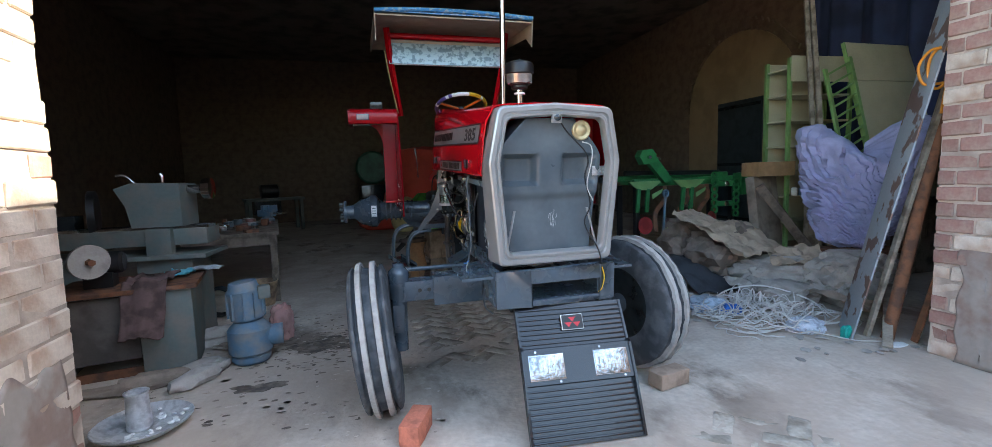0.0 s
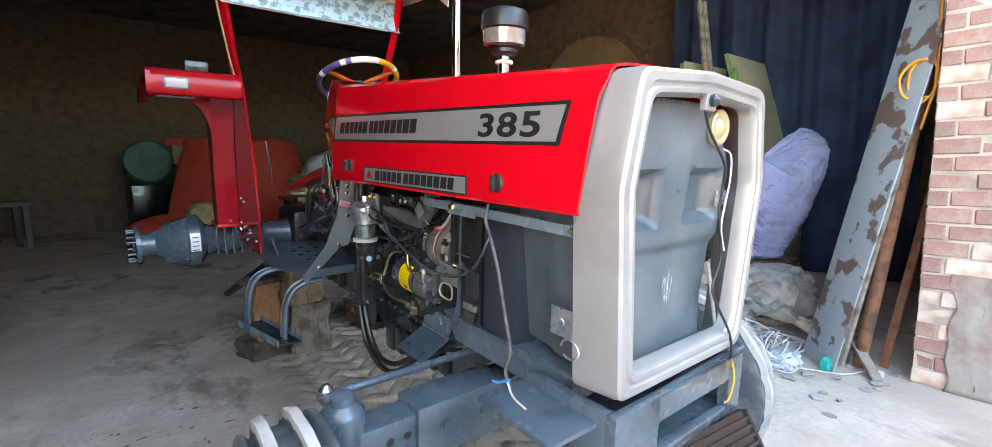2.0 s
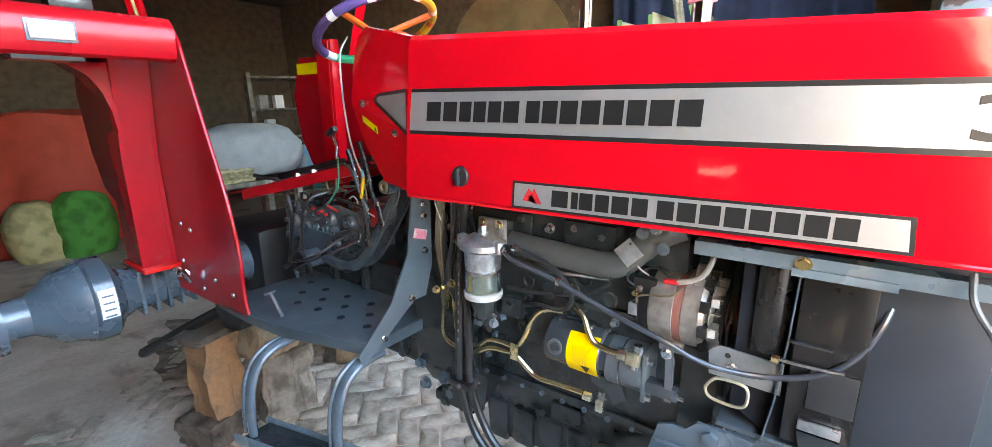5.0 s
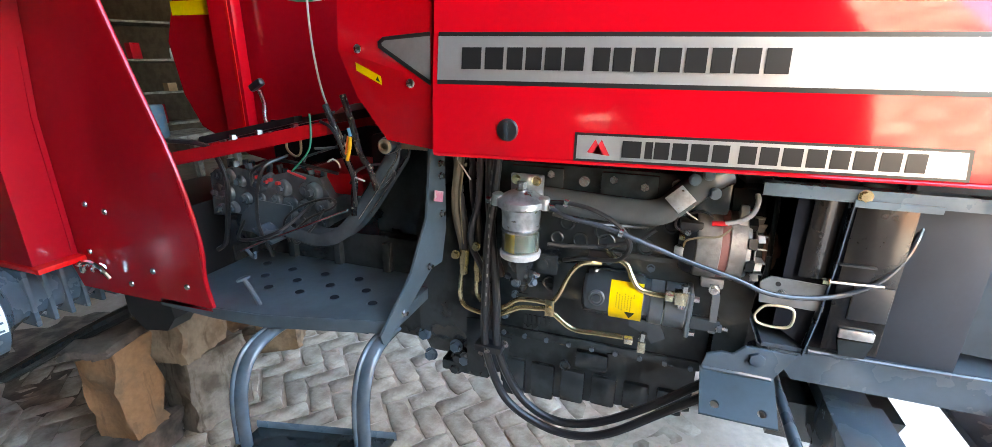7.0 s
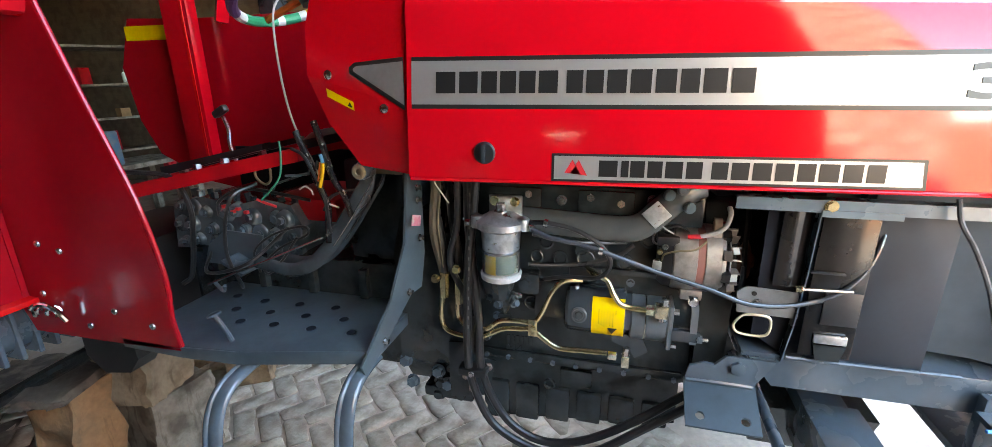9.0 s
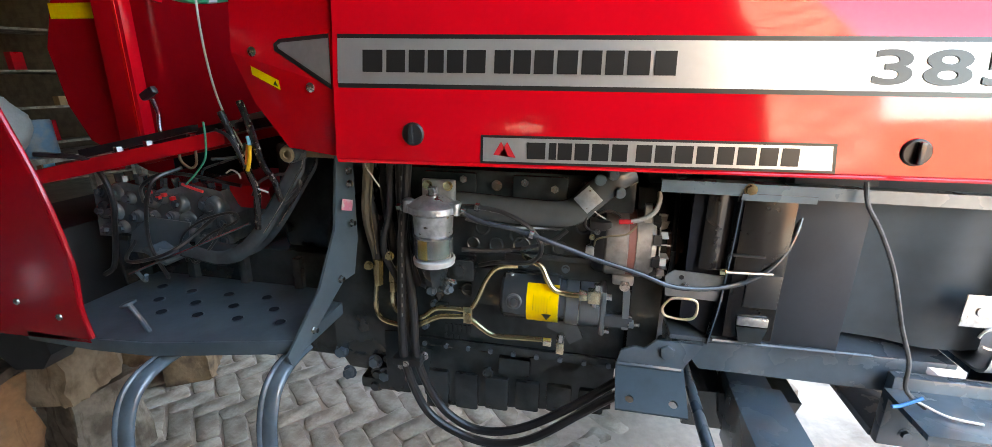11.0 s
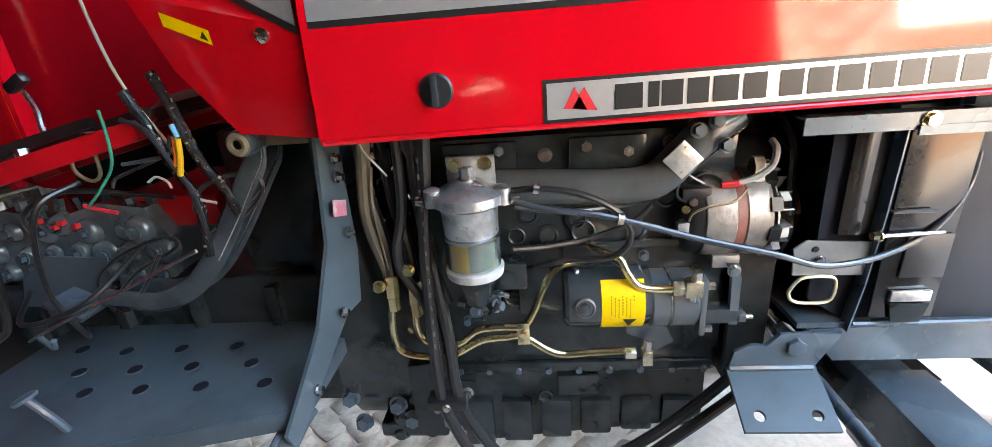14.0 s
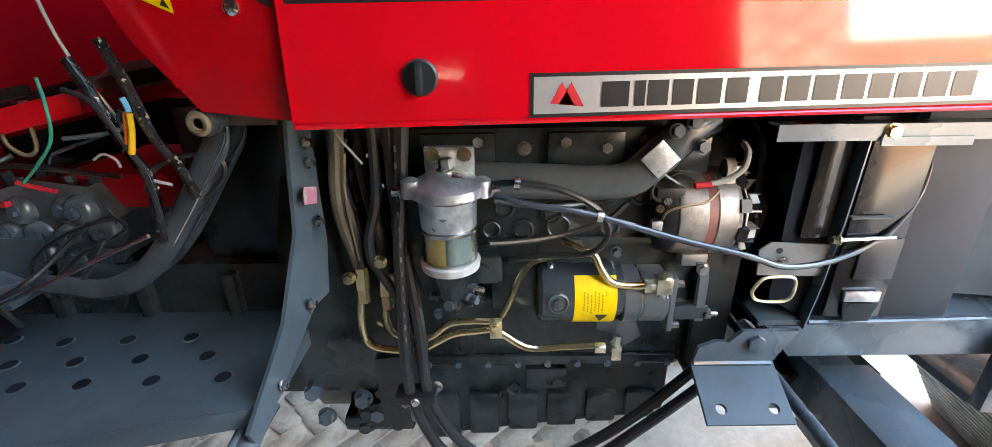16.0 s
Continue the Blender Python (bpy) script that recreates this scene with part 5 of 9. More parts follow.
def build_alternator():
    """Alternator: dark rear cover with terminals, two cast shells round a rusty stator, folded sheet fan, pulley, belt."""
    x, z = -0.165, 1.015
    a = part("alternator", lathe(B(), [(0.034, 0.0), (0.034, 0.082), (0.038, 0.089), (0.046, 0.091), (0.092, 0.091), (0.094, 0.088)], (x, 1.095, z), (0, -1, 0), 48), ALU_WARM, tractor, "cast aluminium alternator with a rusty band", smooth=0.5)
    part("rear_cover", lathe(B(), [(-0.004, 0.0), (-0.004, 0.05), (0.004, 0.074), (0.016, 0.084), (0.034, 0.086), (0.036, 0.0)], (x, 1.095, z), (0, -1, 0), 36), BLACK, a, "black rear cover")
    part("stator_band", lathe(B(), [(0.093, 0.087), (0.093, 0.0895), (0.112, 0.0895), (0.112, 0.087)], (x, 1.095, z), (0, -1, 0), 48), COPPER, a, "rusty red stator band")
    fr = part("front_shell", lathe(B(), [(0.111, 0.087), (0.113, 0.092), (0.150, 0.092), (0.160, 0.086), (0.166, 0.06), (0.168, 0.0)], (x, 1.095, z), (0, -1, 0), 48), ALU_WARM, a, "cast front shell", smooth=0.5)
    for k in range(10):
        q = 2 * math.pi * k / 10 + 0.2
        # Black box laid on the shell for the dark inside each vent.
        part("vent_slot", box(B(), (x + 0.084 * math.cos(q), 0.934, z + 0.084 * math.sin(q)), (0.026, 0.020, 0.026), Euler((0, -q, 0)).to_matrix()), INK, fr)
    fan = part("fan_ring", lathe(B(), [(0, 0.03), (0.0, 0.082), (0.003, 0.082), (0.003, 0.03)], (x, 0.926, z), (0, -1, 0), 32), ALU, a, "pale pressed fan")
    for k in range(16):
        q = 2 * math.pi * k / 16
        e = Vector((math.cos(q), 0, math.sin(q)))
        t = Vector((-math.sin(q), 0, math.cos(q)))
        o = Vector((x, 0.925, z))
        bm = B()
        pts = [o + e * 0.055 + t * 0.004, o + e * 0.088 + t * 0.006, o + e * 0.088 + t * 0.006 + Vector((0, -0.024, 0)), o + e * 0.060 + t * 0.002 + Vector((0, -0.020, 0))]
        vs = [bm.verts.new(v) for v in pts] + [bm.verts.new(v + t * 0.0025) for v in pts]
        for f in ((0, 1, 2, 3), (7, 6, 5, 4), (0, 4, 5, 1), (1, 5, 6, 2), (2, 6, 7, 3), (3, 7, 4, 0)):
            bm.faces.new([vs[n] for n in f])
        part("fan_blade", bm, ALU_WARM, fan)
        if k % 2 == 0:
            part("blade_tab", box(B(), tuple(o + e * 0.088 + t * 0.018 + Vector((0, -0.010, 0))), (0.003, 0.016, 0.018), Euler((0, -q, 0.2)).to_matrix()), BACK_GREY, fan)
    part("pulley", lathe(B(), [(0, 0.03), (0.006, 0.05), (0.014, 0.034), (0.022, 0.05), (0.03, 0.05), (0.034, 0.02), (0.045, 0.018), (0.045, 0)], (x, 0.900, z), (0, -1, 0), 28), RUST, a, "rusty belt pulley")
    belt = [(x - 0.046, 0.885, z), (x - 0.03, 0.885, z + 0.05), (x + 0.0, 0.885, z + 0.15), (0.0, 0.885, 1.21), (0.09, 0.885, 1.12), (0.07, 0.885, 0.85), (0.0, 0.885, 0.72), (-0.07, 0.885, 0.76), (x - 0.04, 0.885, z - 0.06), (x - 0.046, 0.885, z)]
    part("fan_belt", tube(B(), belt, 0.007, seg=6), RUBBER, a)
    # adjusting ear at the top, hinge lug and strut below
    part("top_ear", prism(B(), [(-0.02, 0.0), (-0.018, 0.03), (-0.008, 0.045), (0.008, 0.045), (0.018, 0.03), (0.02, 0.0)], 0.948, 0.966, "y"), ALU_WARM, fr, bevel=0.003).location = (x - 0.035, 0, z + 0.075)
    part("ear_bolt", hexbolt(B(), (x - 0.035, 0.948, z + 0.102), (0, -1, 0), 0.011, 0.012), STEEL, fr)
    part("hinge_lug", box(B(), (x - 0.045, 1.005, 0.926), (0.035, 0.055, 0.028)), ALU_WARM, a, bevel=0.006)
    part("strut", prism(B(), [(1.014, 0.935), (0.992, 0.935), (0.986, 0.905), (0.984, 0.80), (1.000, 0.80), (1.004, 0.905)], -0.262, -0.250), GREY_FRONT, a, bevel=0.003)
    part("strut_bolt", hexbolt(B(), (-0.262, 1.003, 0.925), (-1, 0, 0), 0.010, 0.010), STEEL, a)
    # terminals: block, cover, red cap, thick grey lead
    part("terminal_block", box(B(), (x - 0.045, 1.075, 1.075), (0.05, 0.055, 0.024)), BLACK, a, bevel=0.004)
    part("terminal_cover", grid(B(), 8, 2, lambda u, v: (x - 0.055 + 0.02 * v, 1.085 - 0.06 * u, 1.100 + 0.014 * math.sin(math.pi * u)), (0, 0, -0.003)), RUBBER, a, "bent black terminal cover", smooth=0.9)
    part("red_cap", cyl(B(), (x - 0.065, 1.030, 1.090), (x - 0.068, 0.995, 1.094), 0.0065, seg=10), LOGO_RED, a, "small red rubber cap")
    part("lead", tube(B(), [(x - 0.068, 1.0, 1.094), (-0.235, 0.97, 1.105), (-0.235, 0.945, 1.125), (-0.222, 0.935, 1.152), (-0.20, 0.935, 1.165)], 0.0065, seg=8), WIRE_GREY, a, "thick grey lead")
    for n, (dy, dz) in enumerate(((0.0, 0.0), (0.012, -0.016), (-0.012, -0.03), (0.016, -0.045), (-0.004, -0.058))):
        part("terminal_nut", hexbolt(B(), (x - 0.075 + 0.004 * n, 1.082 + dy, 1.062 + dz), (-1, 0.3, 0.1), 0.006, 0.010), (STEEL, BRASS, ALU)[n % 3], a)
    part("lead", tube(B(), [(x - 0.072, 1.088, 1.02), (-0.252, 1.084, 1.045), (-0.254, 1.05, 1.058), (-0.25, 1.01, 1.064), (-0.24, 0.985, 1.085)], 0.0026, seg=6), BRASS_DULL, a)
    part("lead", tube(B(), [(x - 0.06, 1.09, 1.055), (-0.24, 1.115, 1.08), (-0.235, 1.10, 1.13), (-0.2, 1.08, 1.17)], 0.003, seg=6), BLACK, a)
    part("lead", tube(B(), [(-0.235, 1.105, 1.125), (-0.24, 1.085, 1.11), (-0.238, 1.065, 1.098)], 0.002, seg=6), WIRE_GREY, a)
    part("plug", box(B(), (x - 0.07, 1.098, 1.005), (0.016, 0.022, 0.03)), ALU, a, bevel=0.002)
    return a


ALU_WARM = mat("dull_cast_aluminium", (0.31, 0.29, 0.27), rough=0.42, metal=0.65, var=0.18, scale=25, bump=0.25, bscale=90)
BRASS_DULL = mat("dull_brass", (0.23, 0.19, 0.12), rough=0.5, metal=0.6, var=0.2)
build_alternator()


HOSE_PRINT = mat("faded_hose_print", (0.12, 0.12, 0.115), rough=0.6, var=0.2)
HOSE_GREY = mat("grey_hose", (0.04, 0.046, 0.055), rough=0.2, var=0.15, coat=0.4)
GLOSS_BLACK = mat("gloss_black_wrap", (0.014, 0.014, 0.015), rough=0.1, var=0.2, coat=0.8)


def build_lines():
    """Pipes, hoses and cables along the side of the engine."""
    up = part("upper_steel_pipe", tube(B(), [(-0.27, 1.642, 0.90), (-0.27, 1.648, 0.835), (-0.27, 1.640, 0.792), (-0.27, 1.61, 0.774), (-0.27, 1.56, 0.774), (-0.27, 1.518, 0.806), (-0.27, 1.47, 0.813), (-0.27, 1.421, 0.815), (-0.268, 1.397, 0.845), (-0.262, 1.37, 0.91), (-0.25, 1.34, 0.942), (-0.235, 1.29, 0.945)], 0.008, seg=10), BRASS, tractor, "yellow zinc steel pipe")
    lo = part("lower_steel_pipe", tube(B(), [(-0.272, 1.688, 0.915), (-0.272, 1.700, 0.81), (-0.272, 1.690, 0.762), (-0.272, 1.65, 0.745), (-0.272, 1.58, 0.745), (-0.272, 1.512, 0.781), (-0.272, 1.46, 0.789), (-0.272, 1.42, 0.789), (-0.27, 1.354, 0.744), (-0.265, 1.28, 0.741), (-0.262, 1.21, 0.742)], 0.008, seg=10), BRASS, tractor, "yellow zinc steel pipe")
    for p, (y, z) in ((up, (1.642, 0.90)), (lo, (1.688, 0.915))):
        part("union_nut", cyl(B(), (-0.271, y, z - 0.05), (-0.271, y, z - 0.02), 0.014, seg=6), BRASS, p)
        part("union_nut", cyl(B(), (-0.271, y, z - 0.018), (-0.271, y - 0.003, z + 0.03), 0.016, seg=6), BRASS, p)
        part("hose_end", tube(B(), [(-0.27, y - 0.003, z + 0.03), (-0.265, y - 0.0, z + 0.1), (-0.25, y + 0.02, z + 0.2), (-0.24, y + 0.03, z + 0.32)], 0.012, seg=10), RUBBER, p)
    part("pipe_clip", box(B(), (-0.279, 1.42, 0.802), (0.006, 0.026, 0.052)), BRASS, up, bevel=0.001)
    part("clip_bolt", hexbolt(B(), (-0.282, 1.42, 0.802), (-1, 0, 0), 0.007, 0.006), BRASS, up)
    part("brown_hose", tube(B(), [(-0.262, 1.695, 1.24), (-0.262, 1.705, 1.177), (-0.263, 1.714, 1.063), (-0.266, 1.690, 0.953), (-0.268, 1.688, 0.91)], 0.014, seg=10), mat("brown_hose", (0.09, 0.075, 0.05), rough=0.5, var=0.2), tractor, "brownish rubber hose")
    h1 = part("long_hose", tube(B(), [(-0.30, 1.572, 1.25), (-0.30, 1.585, 1.12), (-0.302, 1.598, 1.01), (-0.304, 1.605, 0.86), (-0.306, 1.608, 0.72), (-0.308, 1.598, 0.62), (-0.31, 1.54, 0.485), (-0.31, 1.44, 0.42), (-0.31, 1.33, 0.405), (-0.305, 1.22, 0.44), (-0.29, 1.08, 0.545), (-0.25, 0.95, 0.62), (-0.2, 0.87, 0.64)], 0.0125, seg=10), RUBBER, tractor, "long black steering hose")
    h2 = part("long_hose", tube(B(), [(-0.285, 1.60, 1.25), (-0.29, 1.60, 1.10), (-0.295, 1.585, 0.93), (-0.297, 1.575, 0.80), (-0.30, 1.572, 0.68), (-0.30, 1.545, 0.58), (-0.30, 1.48, 0.48), (-0.30, 1.38, 0.435), (-0.29, 1.26, 0.455), (-0.275, 1.12, 0.54), (-0.23, 0.98, 0.63), (-0.18, 0.9, 0.66)], 0.0125, seg=10), RUBBER, tractor, "long black steering hose")
    part("hose_clamp", box(B(), (-0.305, 1.592, 0.652), (0.045, 0.085, 0.022)), BLACK, h1, bevel=0.004)
    part("clamp_bolt", hexbolt(B(), (-0.328, 1.592, 0.652), (-1, 0, 0), 0.007, 0.008), STEEL, h1)
    for h, y in ((h1, 0.87), (h2, 0.9)):
        part("hose_union", cyl(B(), (-0.24, y + 0.06, 0.625), (-0.19, y - 0.0, 0.645), 0.015, seg=8), STEEL, h)
    part("black_hose", tube(B(), [(-0.28, 1.63, 1.25), (-0.285, 1.635, 1.1), (-0.285, 1.66, 0.98), (-0.285, 1.61, 0.86), (-0.287, 1.60, 0.7)], 0.010, seg=8), RUBBER, tractor)
    part("black_hose", tube(B(), [(-0.25, 1.63, 1.24), (-0.24, 1.60, 1.12), (-0.25, 1.61, 1.0), (-0.24, 1.58, 0.86)], 0.012, seg=8), RUBBER, tractor)
    part("fuel_hose", tube(B(), [(-0.322, 1.43, 1.128), (-0.335, 1.378, 1.134), (-0.34, 1.31, 1.124), (-0.34, 1.245, 1.09), (-0.335, 1.216, 1.04), (-0.325, 1.245, 0.995), (-0.30, 1.33, 0.978), (-0.27, 1.39, 0.952)], 0.006, seg=8), RUBBER, tractor, "thin black fuel hose")
    part("fuel_hose", tube(B(), [(-0.325, 1.43, 1.118), (-0.35, 1.367, 1.102), (-0.358, 1.263, 1.086), (-0.36, 1.106, 1.038), (-0.36, 0.98, 1.004), (-0.35, 0.905, 0.976), (-0.325, 0.824, 0.966), (-0.308, 0.755, 0.976), (-0.30, 0.70, 1.003), (-0.292, 0.662, 1.045), (-0.285, 0.640, 1.095), (-0.268, 0.626, 1.145), (-0.25, 0.62, 1.185)], 0.006, seg=10), HOSE_GREY, tractor, "grey-black fuel hose")
    part("fuel_hose", tube(B(), [(-0.30, 1.42, 1.09), (-0.28, 1.33, 1.07), (-0.24, 1.24, 1.06), (-0.2, 1.18, 1.05)], 0.005, seg=8), RUBBER, tractor)
    cw = part("hanging_cable", tube(B(), [(-0.345, 0.552, 1.245), (-0.358, 0.545, 1.20), (-0.362, 0.511, 1.145), (-0.366, 0.47, 1.06), (-0.37, 0.43, 0.94), (-0.375, 0.40, 0.86), (-0.39, 0.40, 0.80), (-0.40, 0.36, 0.765)], 0.0049, seg=8), mat("taped_cable", (0.075, 0.078, 0.082), rough=0.4, var=0.3, scale=40), tractor, "grey taped cable hanging below the bonnet")
    part("blue_end", tube(B(), [(-0.40, 0.37, 0.79), (-0.405, 0.41, 0.768), (-0.41, 0.43, 0.766)], 0.004, seg=6), mat("blue_wire", (0.03, 0.2, 0.5), rough=0.4), cw, "blue wire end")
    part("white_end", tube(B(), [(-0.40, 0.38, 0.78), (-0.42, 0.33, 0.765), (-0.43, 0.27, 0.763)], 0.003, seg=6), WIRE_WHITE, cw)
    part("bare_wire", tube(B(), [(-0.25, 1.70, 1.25), (-0.3, 1.69, 1.22), (-0.32, 1.66, 1.19), (-0.33, 1.64, 1.17)], 0.002, seg=6), WIRE_WHITE, tractor)
    part("printed_strip", tube(B(), [(-0.276, 1.685, 1.174), (-0.2775, 1.694, 1.094), (-0.2785, 1.690, 1.023), (-0.279, 1.684, 0.962)], 0.0022, seg=6), BRASS_DULL, tractor, "faded yellow print line on a hose")
    for k in range(14):
        z = 1.19 - 0.03 * k
        part("hose_print", box(B(), (-0.3105 - 0.0005 * k, 1.588 + 0.001 * k, z), (0.003, 0.003, 0.010)), HOSE_PRINT, h1)
    bm = B()
    grid(bm, 16, 16, lambda u, v: (-0.235 + 0.05 * noise.fractal(Vector((u * 5, v * 6, 3)), 1, 2, 4), 1.60 + 0.12 * u, 1.05 + 0.19 * v), (0.006, 0, 0))
    part("loom_wrap", bm, GLOSS_BLACK, tractor, "crinkled glossy black wrapping", smooth=0.6)
    for y, z in ((1.705, 0.93), (1.64, 0.965), (1.62, 0.62), (1.60, 0.58), (1.55, 0.66), (1.575, 0.67)):
        part("clip_nut", hexbolt(B(), (-0.29, y, z), (-1, 0, 0.1), 0.010, 0.014), BRASS if z > 0.9 else STEEL, tractor)
    part("hose_bracket", prism(B(), [(1.69, 0.50), (1.69, 0.70), (1.60, 0.71), (1.58, 0.66), (1.54, 0.655), (1.56, 0.53)], -0.25, -0.244), GREY_CAST, tractor, bevel=0.002)
    lv = part("lift_pump", lathe(B(), [(0.848, 0.006), (0.86, 0.014), (0.875, 0.02), (0.885, 0.03), (0.91, 0.033), (0.915, 0.024), (0.94, 0.026), (0.965, 0.03)], (-0.295, 1.498, 0), (0, 0, 1), 10), GREY_CAST, tractor, "dark lift pump below the filter", smooth=0.4)
    for a in range(5):
        q = 2 * math.pi * a / 5 + 0.4
        part("pump_ear", hexbolt(B(), (-0.295 + 0.034 * math.cos(q), 1.498 + 0.034 * math.sin(q), 0.89), (math.cos(q), math.sin(q), 0.3), 0.010, 0.016), GREY, lv)
    part("prime_lever", tube(B(), [(-0.32, 1.47, 0.925), (-0.335, 1.455, 0.93), (-0.335, 1.44, 0.925)], 0.005, seg=8), STEEL, lv)
    part("fuel_hose", tube(B(), [(-0.30, 1.43, 1.005), (-0.28, 1.36, 1.0), (-0.26, 1.28, 1.005), (-0.25, 1.2, 1.03), (-0.24, 1.16, 1.06)], 0.006, seg=8), RUBBER, tractor)
    for y, z in ((1.38, 1.134), (1.24, 1.08)):
        part("hose_clip", lathe(B(), [(-0.005, 0.0095), (-0.005, 0.011), (0.005, 0.011), (0.005, 0.0095)], (-0.357 if y < 1.3 else -0.336, y, z), (0, -1, -0.2), 12), STEEL, tractor)
    part("injector_pump", box(B(), (-0.245, 1.44, 0.93), (0.05, 0.07, 0.06)), GREY_CAST, tractor, bevel=0.008)
    part("injector_nut", hexbolt(B(), (-0.272, 1.445, 0.935), (-1, 0, 0), 0.016, 0.015), GREY_CAST, tractor)


build_lines()


def build_stacks():
    ex = part("exhaust_pipe", cyl(B(), (0.135, 1.44, 1.5), (0.135, 1.44, 3.0), 0.021, seg=24), CHROME, tractor, "tall chrome exhaust pipe")
    part("collar", lathe(B(), [(0, 0.03), (0.02, 0.03), (0.022, 0.02)], (0.135, 1.44, 1.625), (0, 0, 1), 20), RUBBER, ex)
    pc = part("air_precleaner", lathe(B(), [(1.885, 0.0), (1.885, 0.085), (1.895, 0.10), (1.95, 0.098), (1.965, 0.09), (1.98, 0.05), (1.985, 0.0)], (0.15, 1.10, 0.0), (0, 0, 1), 36), [BLACK], tractor, "round air pre-cleaner on a chrome stem")
    part("clear_bowl", lathe(B(), [(1.825, 0.07), (1.83, 0.088), (1.888, 0.092), (1.89, 0.0)], (0.15, 1.10, 0.0), (0, 0, 1), 36), mat("smoky_plastic", (0.38, 0.36, 0.34), rough=0.12, var=0.15, metal=0.6), pc, "smoky silver bowl")
    part("lower_dish", lathe(B(), [(1.785, 0.028), (1.792, 0.05), (1.80, 0.058), (1.815, 0.058), (1.822, 0.07), (1.828, 0.07)], (0.15, 1.10, 0.0), (0, 0, 1), 30), BLACK, pc)
    part("white_clamp", lathe(B(), [(1.755, 0.032), (1.757, 0.038), (1.768, 0.038), (1.77, 0.032)], (0.15, 1.10, 0.0), (0, 0, 1), 24), WHITE, pc)
    part("stem", cyl(B(), (0.15, 1.10, 1.55), (0.15, 1.10, 1.79), 0.026, seg=24), CHROME, pc)
    part("cap_tip", lathe(B(), [(1.98, 0.012), (1.992, 0.010), (1.995, 0)], (0.15, 1.10, 0.0), (0, 0, 1), 12), BLACK, pc)


build_stacks()


def build_dash():
    """Red dash cowl behind the bonnet, with a tapering decal, notice, screws, steering wheel."""
    prof = [(1.732, 1.245), (1.905, 1.253), (1.999, 1.368), (2.05, 1.495), (2.055, 1.62), (2.035, 1.705), (1.99, 1.73), (1.732, 1.676), (1.732, 1.417)]

    def cowl_x(y, z):
        """Half width: narrower to the rear and the top, folded in below a crease."""
        crease = 1.417 + 0.083 * (y - 1.737) / 0.313
        return 0.355 * (1 - 0.1 * max(0, (z - 1.5) / 0.2) - 0.17 * (y - 1.732) / 0.33) - 0.10 * max(0, crease - z) * min(1, (y - 1.732) / 0.1)
    bm = B()
    n = len(prof)
    rows = []
    for sgn, ins in ((-1, 0.012), (-1, 0.0), (1, 0.0), (1, 0.012)):
        cy, cz = 1.86, 1.45
        rows.append([bm.verts.new((sgn * (cowl_x(y, z) - 0.8 * (0.012 - ins)) if ins else sgn * (cowl_x(y, z) - 0.010), y + (cy - y) * ins, z + (cz - z) * ins)) for y, z in prof])
    for a, b in zip(rows, rows[1:]):
        for j in range(n):
            bm.faces.new((a[j], a[(j + 1) % n], b[(j + 1) % n], b[j]))
    for row in (rows[0], rows[-1]):
        bm.faces.new([row[k] for k in (0, 1, 2, 3, 8)])
        bm.faces.new([row[k] for k in (3, 4, 5, 6, 7, 8)])
    d = part("dash_cowl", bm, RED, tractor, "red dash cowl", smooth=0.06)
    part("dash_face", prism(B(), [(2.052, 1.50), (2.057, 1.62), (2.067, 1.62), (2.062, 1.50)], -0.24, 0.24), BLACK, d)

    def flat(poly, off, material, name, label=""):
        bm = B()
        bm.faces.new([bm.verts.new((-cowl_x(y, z) - 0.0015 - off, y, z)) for y, z in poly])
        return part(name, bm, material, d, label)
    flat([(1.735, 1.408), (1.735, 1.535), (1.885, 1.525), (1.902, 1.513), (1.90, 1.498)], 0.0006, INK, "decal_edge", "black decal border")
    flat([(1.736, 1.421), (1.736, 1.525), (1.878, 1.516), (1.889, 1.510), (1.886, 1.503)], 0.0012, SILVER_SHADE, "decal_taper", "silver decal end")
    flat([(1.985, 1.440), (1.985, 1.462), (1.898, 1.427), (1.898, 1.404)], 0.0008, YELLOW, "caution_notice", "narrow yellow caution notice")
    flat([(1.918, 1.417), (1.903, 1.411), (1.910, 1.427)], 0.0014, INK, "caution_mark")
    for y, z in ((1.973, 1.496), (1.80, 1.412)):
        part("cowl_screw", lathe(B(), [(0, 0.012), (0.003, 0.012), (0.006, 0.007), (0.007, 0)], (-cowl_x(y, z), y, z), (-1, 0, 0), 14), CHROME, d)
    # steering column and taped wheel
    ctr, tilt = Vector((-0.03, 2.20, 1.733)), radians(-25)
    part("steering_column", cyl(B(), (-0.02, 2.0, 1.55), tuple(ctr), 0.02), BLACK, tractor)
    rot = Euler((tilt, 0, 0)).to_matrix()
    wheel = part("steering_wheel", lathe(B(), [(-0.02, 0.03), (0.02, 0.035), (0.03, 0.02), (0.03, 0)], tuple(ctr), tuple(rot @ Vector((0, 0, 1))), 20), BLACK, tractor, "steering wheel wrapped in coloured tape")
    seg, tone = 48, [PURPLE_TAPE, GREEN_TAPE, WHITE, YELLOW_TAPE, ORANGE_TAPE]
    bm = B()
    rings = []
    for i in range(seg):
        a = 2 * math.pi * i / seg
        rings.append([bm.verts.new(ctr + rot @ Vector(((0.222 + 0.0165 * math.cos(b)) * math.cos(a), (0.222 + 0.0165 * math.cos(b)) * math.sin(a), 0.035 + 0.0165 * math.sin(b)))) for b in [2 * math.pi * k / 10 for k in range(10)]])
